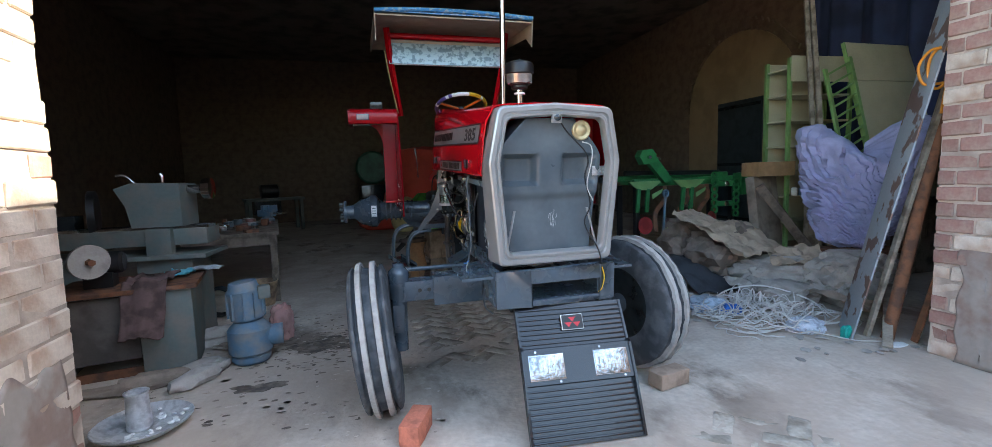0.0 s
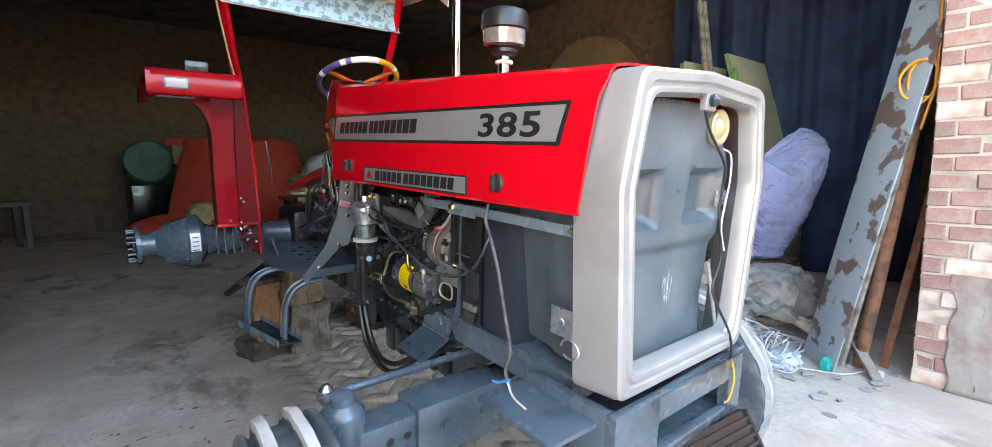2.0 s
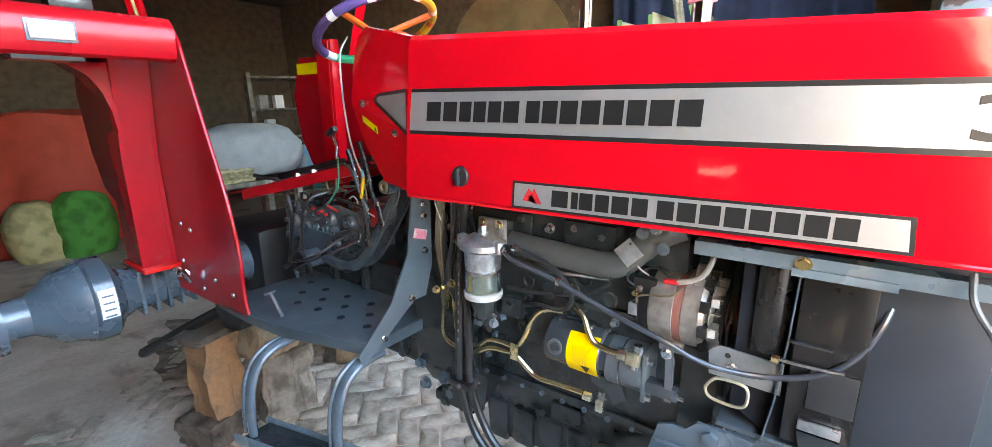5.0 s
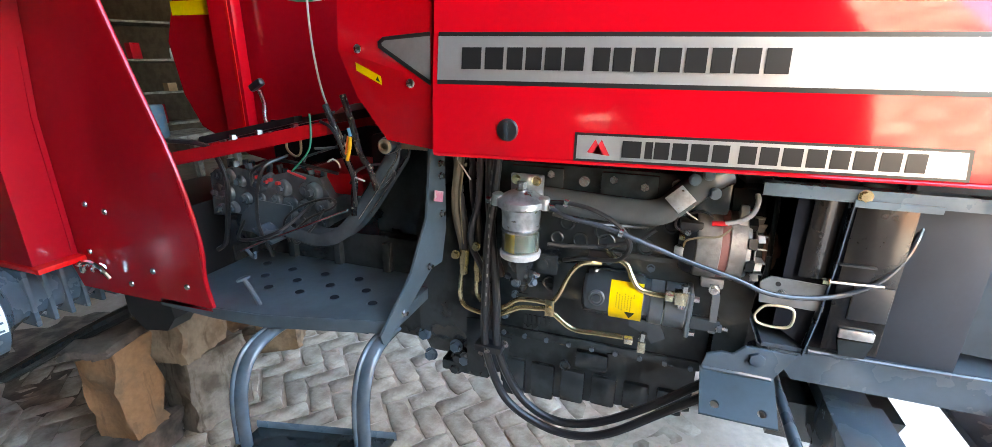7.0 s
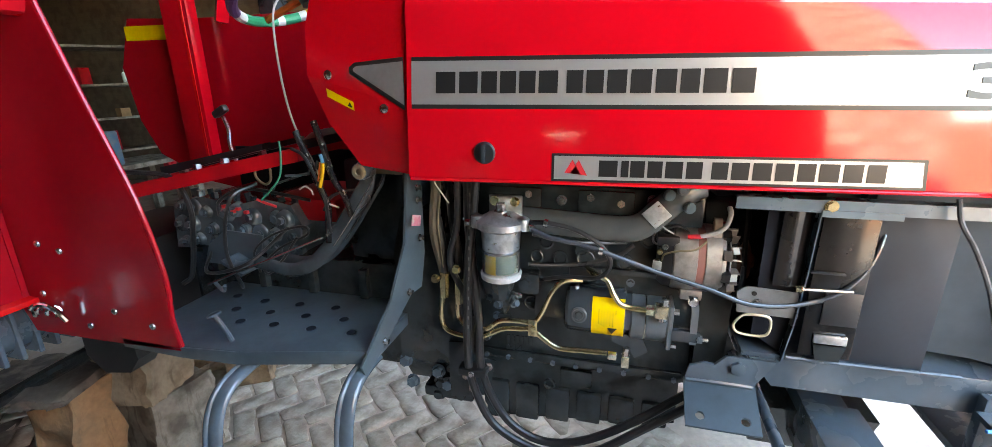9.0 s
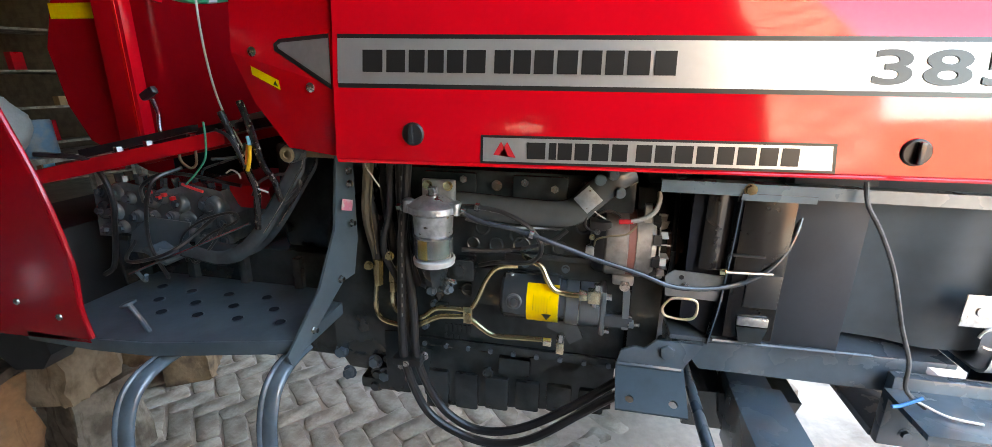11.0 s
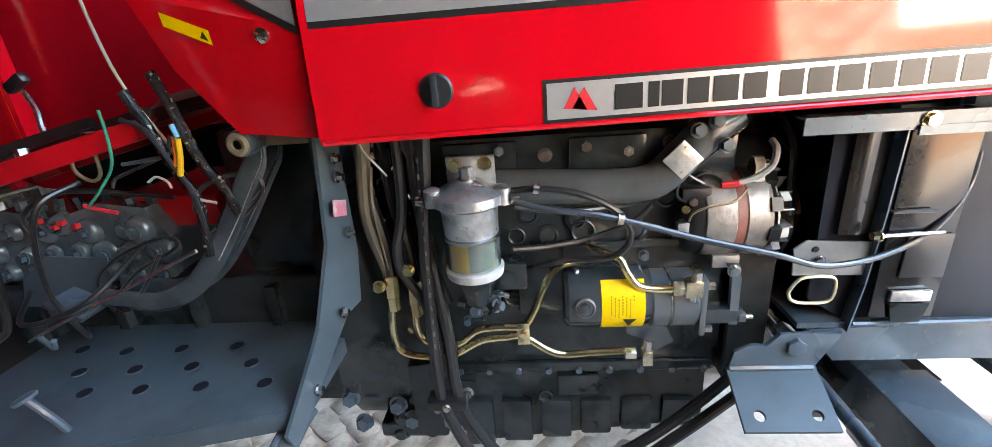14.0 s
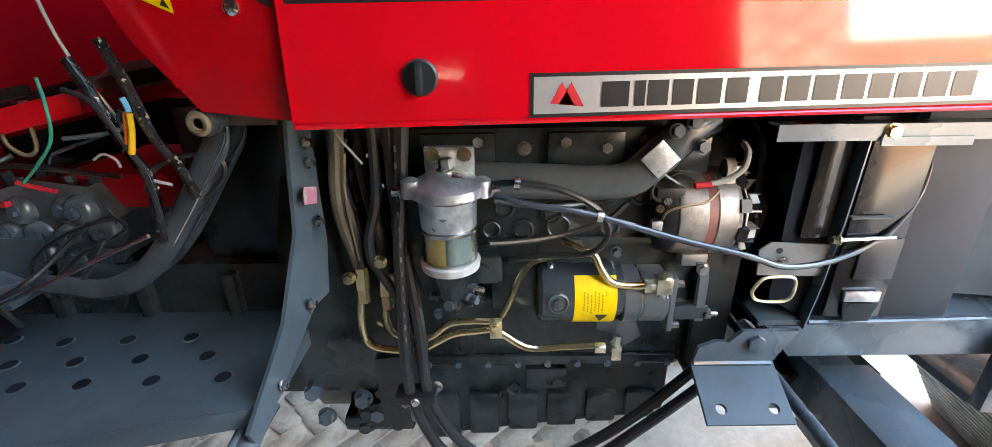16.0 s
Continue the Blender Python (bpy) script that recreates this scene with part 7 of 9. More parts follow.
    part("black_boot", lathe(B(), [(0, 0.09), (0.03, 0.085), (0.05, 0.05), (0.055, 0)], (0.02, 2.22, 1.265), (0, 0.2, 1), 20), RUBBER, tractor)
    part("hydraulic_lever", tube(B(), [(-0.36, 2.95, 1.1), (-0.37, 2.93, 1.28), (-0.38, 2.96, 1.4)], 0.008, seg=8), STEEL, tractor)
    part("drop_arm", tube(B(), [(-0.34, 2.85, 0.62), (-0.38, 3.0, 0.56), (-0.45, 3.3, 0.40), (-0.56, 3.66, 0.19)], 0.028, seg=10), GREY_CAST, tractor, "dark lower linkage arm")
    part("arm_tip", cyl(B(), (-0.548, 3.62, 0.212), (-0.568, 3.685, 0.175), 0.018, seg=12), STEEL, tractor)
    part("link_bracket", prism(B(), [(2.76, 0.68), (2.75, 0.58), (2.80, 0.52), (2.92, 0.50), (2.99, 0.56), (2.99, 0.67)], -0.43, -0.34), BLACK, tractor, "dark linkage bracket under the axle", bevel=0.02)


build_rear()


def build_canopy():
    """Roll bar and canopy: two leaning red posts, blue shell roof with beige lining, chequered visor."""
    for s in (-1, 1):
        pts = [(s * 0.50, 3.05, 1.74), (s * 0.535, 3.02, 1.95), (s * 0.58, 2.95, 2.25), (s * 0.615, 2.91, 2.58)] 
        part("roll_post", tube(B(), pts, 0.035, seg=4, flat=(0.03, 0.04), steps=4), RED, tractor, "leaning red roll post", smooth=0.3)
    part("post_wire", tube(B(), [(-0.53, 2.97, 1.76), (-0.57, 2.95, 1.95), (-0.62, 2.9, 2.2), (-0.64, 2.88, 2.36)], 0.006, seg=6), WIRE_YELLOW_DULL, tractor, "dull yellow wire")
    part("roll_bar", cyl(B(), (-0.62, 2.97, 2.52), (0.62, 2.97, 2.52), 0.03, seg=12), RED, tractor)
    bm = B()

    def roof(u, v):
        x, y = -0.74 + 1.48 * u, 2.42 + 1.55 * v
        e = max(abs(2 * u - 1) ** 6, abs(2 * v - 1) ** 6)
        return (x, y, 2.675 - 0.055 * e + 0.01 * math.sin(u * 9) * math.sin(v * 7))
    grid(bm, 20, 20, roof, (0, 0, -0.02))
    cn = part("canopy", bm, CANOPY_BLUE, tractor, "mottled blue and white canopy shell", smooth=0.8)
    bm = B()
    grid(bm, 20, 20, lambda u, v: (-0.73 + 1.46 * u, 2.43 + 1.53 * v, 2.645 - 0.06 * max(abs(2 * u - 1) ** 6, abs(2 * v - 1) ** 6)), (0, 0, -0.012))
    part("lining", bm, CANOPY_IN, cn, "beige lining")
    for s in (-1, 1):
        part("side_skirt", prism(B(), [(2.43, 2.63), (3.95, 2.63), (3.9, 2.53), (2.62, 2.47), (2.45, 2.36)], s * 0.735, s * 0.742), CANOPY_IN, cn)
    part("front_lip", tube(B(), [(-0.74, 2.43, 2.615), (-0.4, 2.415, 2.63), (0, 2.41, 2.635), (0.4, 2.415, 2.63), (0.74, 2.43, 2.615)], 0.02, seg=8), CANOPY_BLUE, cn, "blue rolled front edge")
    bm = B()
    grid(bm, 12, 4, lambda u, v: (-0.60 + 1.20 * u, 2.92 + 0.03 * v, 2.24 + 0.21 * v), (0, 0.006, 0))
    vs = part("visor", bm, CHEQUER, tractor, "blue-grey chequer-plate visor", smooth=0.5)
    part("visor_edge", tube(B(), [(-0.60, 2.915, 2.24), (0, 2.912, 2.235), (0.60, 2.915, 2.24)], 0.007, seg=6), STEEL, vs)
    part("visor_trim", span(B(), (-0.62, 2.94, 2.45), (0.62, 2.97, 2.475)), CANOPY_IN, vs)


WIRE_YELLOW_DULL = mat("dull_yellow_wire", (0.3, 0.24, 0.09), rough=0.5, var=0.2)
build_canopy()


# ---- loose things round the tractor ----


def build_front_panel():
    """Black ribbed front panel with two square lamps, leaning on the bolster."""
    m = Matrix.Translation((0.03, -0.25, 0.004)) @ Matrix.Rotation(radians(-6), 4, "Z") @ Matrix.Rotation(radians(-26.5), 4, "X")
    r = root("grille_panel", m, "black ribbed grille panel with two square headlamps leaning on the tractor", "grille panel")
    w, h = 0.57, 0.665
    prof = [(0.0, 0.0), (-0.004, 0.27), (-0.026, 0.275), (-0.026, 0.445), (-0.004, 0.452), (0.012, h), (0.04, h), (0.03, 0.45), (0.02, 0.0)]
    part("shell", prism(B(), [(a, b) for a, b in prof], -w / 2, w / 2), BLACK_PANEL, r, bevel=0.004)
    for k in range(10):
        z = 0.022 + 0.025 * k
        part("rib", box(B(), (0, -0.006, z), (w - 0.03, 0.016, 0.010)), BLACK_PANEL, r, bevel=0.003)
    for k in range(8):
        z = 0.470 + 0.0245 * k
        part("rib", box(B(), (0, -0.006 + 0.016 * (z - 0.45) / 0.21, z), (w - 0.03, 0.016, 0.010)), BLACK_PANEL, r, bevel=0.003)
    for s in (-1, 1):
        part("side_edge", prism(B(), [(-0.012, 0.0), (-0.034, 0.28), (-0.034, 0.44), (-0.012, 0.46), (0.004, h), (0.02, h), (0.02, 0.0)], s * (w / 2), s * (w / 2 - 0.012)), BLACK_PANEL, r, bevel=0.003)
        lamp = part("headlamp", box(B(), (s * 0.165, -0.029, 0.355), (0.168, 0.016, 0.112)), LENS, r, "square clear glass headlamp", bevel=0.006)
        part("lamp_rim", box(B(), (s * 0.165, -0.026, 0.355), (0.178, 0.010, 0.122)), STEEL, lamp, bevel=0.003)
        for k in range(7):
            part("lens_flute", box(B(), (s * 0.165 - 0.066 + 0.022 * k, -0.0375, 0.355 + 0.01 * (k % 2)), (0.007, 0.003, 0.085)), LENS, lamp, bevel=0.001)
        for dx, z in ((-0.05, 0.43), (0.06, 0.285)):
            part("screw", cyl(B(), (s * 0.165 + dx, -0.026, z), (s * 0.165 + dx, -0.031, z), 0.006, seg=8), STEEL, lamp)
    # Back drawn light grey against the black front.
    part("back_sheet", prism(B(), [(0.021, 0.0), (0.031, 0.45), (0.041, h), (0.045, h), (0.035, 0.45), (0.025, 0.0)], -w / 2 + 0.004, w / 2 - 0.004), BACK_GREY, r, "grey pressed back")
    for k in range(24):
        part("back_rib", box(B(), (0, 0.031 + 0.018 * k / 24, 0.02 + 0.0265 * k), (w - 0.05, 0.012, 0.011)), BACK_GREY, r, bevel=0.003)
    pl = part("emblem", box(B(), (0.0, -0.014, 0.565), (0.115, 0.010, 0.078)), WHITE, r, "small emblem of red triangles", bevel=0.004)
    part("emblem_ground", box(B(), (0.0, -0.0195, 0.565), (0.108, 0.002, 0.071)), INK, pl)
    bm = B()
    for cx, cz in ((0.0, 0.578), (-0.022, 0.552), (0.022, 0.552)):
        bm.faces.new([bm.verts.new((cx - 0.02, -0.0212, cz + 0.011)), bm.verts.new((cx + 0.02, -0.0212, cz + 0.011)), bm.verts.new((cx, -0.0212, cz - 0.013))])
    part("emblem_mark", bm, LOGO_RED, pl)


build_front_panel()


def loose_brick(name, m, material, label, size=(0.225, 0.11, 0.075)):
    bm = box(B(), (0, 0, size[2] / 2), size)
    bmesh.ops.subdivide_edges(bm, edges=bm.edges[:], cuts=2, use_grid_fill=True)
    for v in bm.verts:
        v.co += Vector((noise.noise(v.co * 18), noise.noise(v.co * 18 + Vector((5, 0, 0))), 0)) * 0.004
    ob = tagged(link(name, bm, material, bevel=0.006), label, "brick")
    ob.matrix_world = m
    return ob


loose_brick("loose_brick", pose(-0.745, 0.09, 0.0, 0, 0, 66), RED_BRICK, "worn red brick chocking the front tyre", (0.225, 0.10, 0.105))
loose_brick("loose_brick", pose(0.76, 0.17, 0.0, 0, 0, 12), mat("tan_brick", (0.33, 0.24, 0.18), rough=0.95, var=0.2, scale=12, bump=0.5), "dusty tan brick chocking the front tyre", (0.225, 0.11, 0.09))


def timber(name, m, size, label, seed, material=None):
    bm = box(B(), (0, 0, size[2] / 2), size)
    bmesh.ops.subdivide_edges(bm, edges=bm.edges[:], cuts=7, use_grid_fill=True)
    o = Vector((seed * 7.3, seed, 0))
    for v in bm.verts:
        k = noise.fractal(v.co * 9 + o, 1, 2, 4)
        v.co.x += 0.022 * k
        v.co.y += 0.022 * noise.fractal(v.co * 7 - o, 1, 2, 3)
        v.co.z += 0.012 * noise.noise(v.co * 9 + o) if v.co.z > 0.02 else 0
    ob = tagged(link(name, bm, material or WOOD, bevel=0.01, smooth=0.5), label, "timber block", "timber blocks under the rear axle")
    ob.matrix_world = m
    return ob


WOOD_ORANGE = mat("sawn_orange_timber", (0.36, 0.19, 0.09), rough=0.9, scale=7, col2=(0.24, 0.15, 0.085), bump=0.8, bscale=45, fine=0.15)
WOOD_PALE = mat("pale_split_timber", (0.37, 0.29, 0.20), rough=0.9, scale=9, col2=(0.24, 0.18, 0.12), bump=0.8, bscale=45, fine=0.14)
WOOD_BARK = mat("darkest_timber", (0.14, 0.105, 0.08), rough=0.95, scale=9, col2=(0.06, 0.045, 0.035), bump=1.0, bscale=40, fine=0.2)
for m, c, sc in ((WOOD_ORANGE, (0.12, 0.065, 0.035), 17), (WOOD_GREY, (0.09, 0.07, 0.05), 21), (WOOD_PALE, (0.10, 0.07, 0.045), 19)):
    add_stains(m, c, sc, 0.56, 0.68, (1, 1, 0.10))
timber("timber_block", pose(-0.42, 3.20, 0.0, 0, 0, 14), (0.27, 0.26, 0.14), "dark timber offcut on the ground", 8, WOOD_BARK)
timber("timber_block", pose(-0.40, 3.19, 0.135, 0, 0, 8), (0.175, 0.20, 0.42), "orange-brown sawn timber block on end", 1, WOOD_ORANGE)
timber("timber_block", pose(-0.37, 3.19, 0.556, 0, 0, 20), (0.34, 0.20, 0.035), "thin dark plank on a timber block", 6, WOOD_BARK)
timber("timber_block", pose(-0.10, 3.12, 0.0, 0, 0, -8), (0.27, 0.25, 0.38), "cracked grey timber block on end", 2, WOOD_GREY)
timber("timber_block", pose(-0.155, 3.11, 0.378, 0, 0, 8), (0.23, 0.22, 0.30), "pale timber offcut on another block", 3, WOOD_PALE)
timber("timber_block", pose(0.52, 3.25, 0.0, 0, 0, 30), (0.25, 0.22, 0.5), "rough timber block on end", 4)
timber("timber_block", pose(0.60, 3.70, 0.0, 0, 0, 75), (0.16, 0.36, 0.13), "short timber offcut on the ground", 5)


CHIPS = mat("floor_chips", (0.43, 0.36, 0.30), rough=0.95, var=0.3, scale=3, island=0.3)


# ---- right-hand clutter ----
def build_shelf():
    r = root("metal_shelf", pose(4.53, 2.62, 0, 0, 0, -4), "tall cream metal shelf with pale green frame, part filled with cans", "shelf")
    for x in (-0.44, 0.44):
        for y in (-0.18, 0.18):
            part("upright", span(B(), (x - 0.02, y - 0.02, 0), (x + 0.02, y + 0.02, 2.55)), LEAF_GREEN, r, "pale green upright")
    for k in range(8):
        part("shelf_board", span(B(), (-0.44, -0.19, 0.25 + 0.31 * k), (0.44, 0.19, 0.27 + 0.31 * k)), PLY, r)
    part("back_panel", span(B(), (-0.44, 0.19, 0.1), (0.44, 0.2, 2.55)), PLY, r, "cream back panel")
    part("top_panel", span(B(), (-0.44, -0.205, 2.27), (0.44, -0.195, 2.57)), PLY, r, "cream top panel")


build_shelf()
rng = random.Random(9)
for k in range(9):
    x, z = 4.2 + 0.085 * k, 0.27 + 0.31 * rng.choice((2, 3, 4))
    bm = lathe(B(), [(0, 0.035), (0.09, 0.036), (0.1, 0.025), (0.105, 0)], (0, 0, 0), (0, 0, 1), 14)
    ob = tagged(link("can", bm, rng.choice((WHITE, MACHINE_BLUE, GREY_LT))), "small dusty can standing on a metal shelf", "can", "cans on the shelf")
    ob.location = (x, 2.5 + rng.uniform(-0.02, 0.06), z + 0.001)


def build_bed_frame():
    """Green slatted frame and the cream cupboard doors that lean in front of the shelf."""
    r = root("slatted_frame", pose(4.44, 1.66, 0.862, -14, 0, 0), "green iron frame of thin slats leaning on a shelf", "frame")
    for x in (-0.36, 0.04):
        part("stile", span(B(), (x - 0.02, -0.015, 0), (x + 0.02, 0.015, 1.66 if x > 0 else 1.5)), LEAF_GREEN, r)
    for k in range(12):
        part("slat", box(B(), (-0.16, 0, 0.14 + 0.125 * k), (0.42, 0.012, 0.022), Euler((0, radians(-24), 0)).to_matrix()), LEAF_GREEN, r)
    c = root("cupboard_doors", pose(5.06, 1.715, 0.862, -14.7, 0, 0), "two cream cupboard doors with green edges stacked upright", "cupboard doors")
    part("upper_door", span(B(), (-0.52, -0.02, 1.40), (0.50, 0.02, 1.86)), PLY, c, bevel=0.004)
    part("lower_door", span(B(), (-0.52, -0.022, 0.0), (0.52, 0.02, 1.39)), PLY, c, bevel=0.004)
    part("green_edge", span(B(), (-0.538, -0.02, 0), (-0.522, 0.02, 1.86)), LEAF_GREEN, c)
    s = tagged(link("wooden_crate", span(B(), (4.05, 1.64, 0.0), (5.6, 2.2, 0.86)), WOOD_GREY, bevel=0.01), "dark wooden crate under the cupboard doors", "crate")


build_bed_frame()


def build_cloth_bundle():
    """A sheet-like bundle, tied at its waist, fanning out in folds above."""
    bm = B()
    nu, nv = 260, 110

    def f(u, v):
        a = 2 * math.pi * u
        w = 0.29 + 0.29 * min(1, max(0, v - 0.12) / 0.75) ** 0.75
        if v > 0.9:
            w *= max(0.0, 1 - ((v - 0.9) / 0.1) ** 2) ** 0.5
        if v < 0.06:
            w *= (v / 0.06) ** 0.5
        ca, sa = math.cos(a), math.sin(a)
        x, z = w * ca, -0.60 + 1.04 * v
        # pleats fan out from a gathered point low on the far side of each lobe
        fx = 0.30 if x < 0.12 else -0.25
        ang = math.atan2(z + 0.42, x - fx)
        dist = min(1, math.hypot(z + 0.42, x - fx) / 0.8)
        n1 = noise.fractal(Vector((ca * 1.5, sa * 1.5, v * 2.2)), 1, 2, 4)
        ph = ang * 11 + 2.2 * n1
        saw = (ph - math.floor(ph)) ** 1.6
        ph2 = ang * 34 + 2.4 * n1
        saw2 = abs((ph2 - math.floor(ph2)) - 0.5)
        crease = abs(noise.noise(Vector((ca * 7 + 2 * n1, sa * 7, v * 9)))) + 0.5 * abs(noise.noise(Vector((ca * 15, sa * 15 + n1, v * 20))))
        r = w + dist * (0.075 * (0.55 - saw) + 0.022 * (0.25 - saw2)) + 0.05 * n1 - 0.014 * crease
        tie = 0.035 * math.exp(-((v - 0.37) / 0.025) ** 2)
        r = max(0.0, r - tie) if 0.03 < v < 0.985 else w
        top = 0.34 * min(1, max(0, v - 0.45) / 0.45) * (min(1, w / 0.4) * abs(ca) ** 1.3 * 1.0 - 0.32 + 0.35 * (ca > 0) * ca) + 0.05 * n1
        return (r * ca * 1.0, r * sa * 0.72, z + top)
    grid(bm, nu, nv, f)
    bmesh.ops.remove_doubles(bm, verts=bm.verts[:], dist=0.0015)
    ob = tagged(link("cloth_sack", bm, LILAC, smooth=1.2), "big crumpled bundle of lilac-grey cloth on a stand", "cloth bundle")
    ob.matrix_world = pose(3.96, 1.50, 0.99, 0, 4, -32)
    st = root("iron_stand", pose(3.9, 1.42, 0.0), "low dark iron stand under the cloth bundle", "stand")
    for x in (-0.3, 0.3):
        for y in (-0.2, 0.2):
            part("leg", cyl(B(), (x, y, 0.0), (x, y, 0.38), 0.015), RUST, st)
    part("top", span(B(), (-0.34, -0.24, 0.38), (0.34, 0.24, 0.41)), RUST, st)


build_cloth_bundle()


def bar_between(name, p0, p1, w, t, material, label, cat, twist=0.0):
    """A flat bar or board from p0 to p1."""
    p0, p1 = Vector(p0), Vector(p1)
    d = p1 - p0
    m = Matrix.Translation(p0) @ d.to_track_quat("Z", "Y").to_matrix().to_4x4() @ Matrix.Rotation(radians(twist), 4, "Z")
    bm = box(B(), (0, 0, d.length / 2), (w, t, d.length))
    ob = tagged(link(name, bm, material, bevel=min(w, t) * 0.2), label, cat)
    ob.matrix_world = m
    return ob


bar_between("iron_sheet", (2.52, 0.47, 0.0), (2.84, 0.07, 2.5), 0.30, 0.012, PAINTED_IRON, "long iron channel with flaking pale blue paint leaning on the wall", "iron channel", 15)
bar_between("wooden_batten", (2.585, 0.36, 0.0), (2.93, 0.04, 2.3), 0.045, 0.03, WOOD_GREY, "grey wooden batten leaning on the wall", "batten", 20)
tagged(link("rusty_pipe", cyl(B(), (2.66, 0.27, 0.0), (3.0, 0.05, 2.6), 0.04, seg=16), RUST), "rusty brown iron pipe leaning on the wall", "pipe")
bar_between("iron_bar", (2.76, 0.16, 0.0), (3.10, 0.03, 1.35), 0.05, 0.02, RUST, "short rusty bar leaning on the wall", "iron bar")
bar_between("wooden_batten", (2.45, 0.12, 0.01), (3.05, 0.55, 0.30), 0.06, 0.03, WOOD_GREY, "grey wooden batten lying across the floor", "batten")
bar_between("wooden_pole", (3.91, 1.72, 0.0), (4.16, 2.29, 3.2), 0.05, 0.05, WOOD_GREY, "tall thin wooden pole leaning on the shelf", "pole")
bar_between("wooden_pole", (3.82, 1.76, 0.0), (4.09, 2.3, 3.2), 0.045, 0.045, WOOD_GREY, "tall thin wooden pole leaning on the shelf", "pole")
bm = B()
tube(bm, [(2.80, 0.03, 2.75), (2.745, 0.03, 2.35), (2.72, 0.02, 1.97), (2.72, 0.03, 1.80), (2.73, 0.10, 1.74), (2.73, 0.15, 1.83), (2.73, 0.14, 1.95), (2.72, 0.07, 2.0), (2.72, 0.01, 1.90), (2.73, 0.05, 1.70), (2.76, 0.08, 1.58)], 0.009, seg=8)
tube(bm, [(2.715, 0.03, 1.98), (2.70, 0.12, 1.99), (2.70, 0.19, 1.90), (2.71, 0.16, 1.78), (2.72, 0.05, 1.77)], 0.009, seg=8)
tagged(link("air_hose", bm, WIRE_YELLOW), "orange-yellow air hose looped on the leaning pipes", "hose")


def build_curtain():
    bm = B()
    grid(bm, 90, 10, lambda u, v: (5.62 + 0.07 * math.sin(u * 34 + 0.6 * math.sin(u * 9)) + 0.02 * math.sin(u * 90 + v), 0.55 + 3.0 * u, 0.02 + 4.53 * v), (0.012, 0, 0))
    tagged(link("blue_curtain", bm, BLUE_SHEET, smooth=3.1), "dark blue sheet hanging in folds in front of the side wall", "curtain")
    tagged(link("curtain_rail", cyl(B(), (5.66, 0.3, 4.57), (5.66, 3.8, 4.57), 0.02), RUST), "iron rail carrying the blue sheet", "rail")


build_curtain()


def drilled_bar(x0, y0, z0, z1, w, n):
    """A wavy upright bar with a row of round holes right through it."""
    bm = B()
    step = (z1 - z0) / n
    for k in range(n):
        zc = z0 + step * (k + 0.5)
        ring_in, ring_out = [], []
        for a in range(12):
            q = 2 * math.pi * a / 12
            ring_in.append((x0 + w * 0.24 * math.cos(q), zc + step * 0.30 * math.sin(q)))
            ring_out.append((x0 + w * (0.5 - 0.09 * abs(math.sin(q))) * max(-1, min(1, 1.25 * math.cos(q))), zc + step * 0.5 * max(-1, min(1, 1.25 * math.sin(q)))))
        quad = [[bm.verts.new((x, y, z)) for x, z in ring] for ring in (ring_in, ring_out) for y in (y0, y0 + 0.012)]
        for a in range(12):
            b = (a + 1) % 12
            bm.faces.new((quad[0][a], quad[2][a], quad[2][b], quad[0][b]))
            bm.faces.new((quad[1][b], quad[3][b], quad[3][a], quad[1][a]))
            bm.faces.new((quad[0][b], quad[1][b], quad[1][a], quad[0][a]))
            bm.faces.new((quad[2][a], quad[3][a], quad[3][b], quad[2][b]))
    return bm


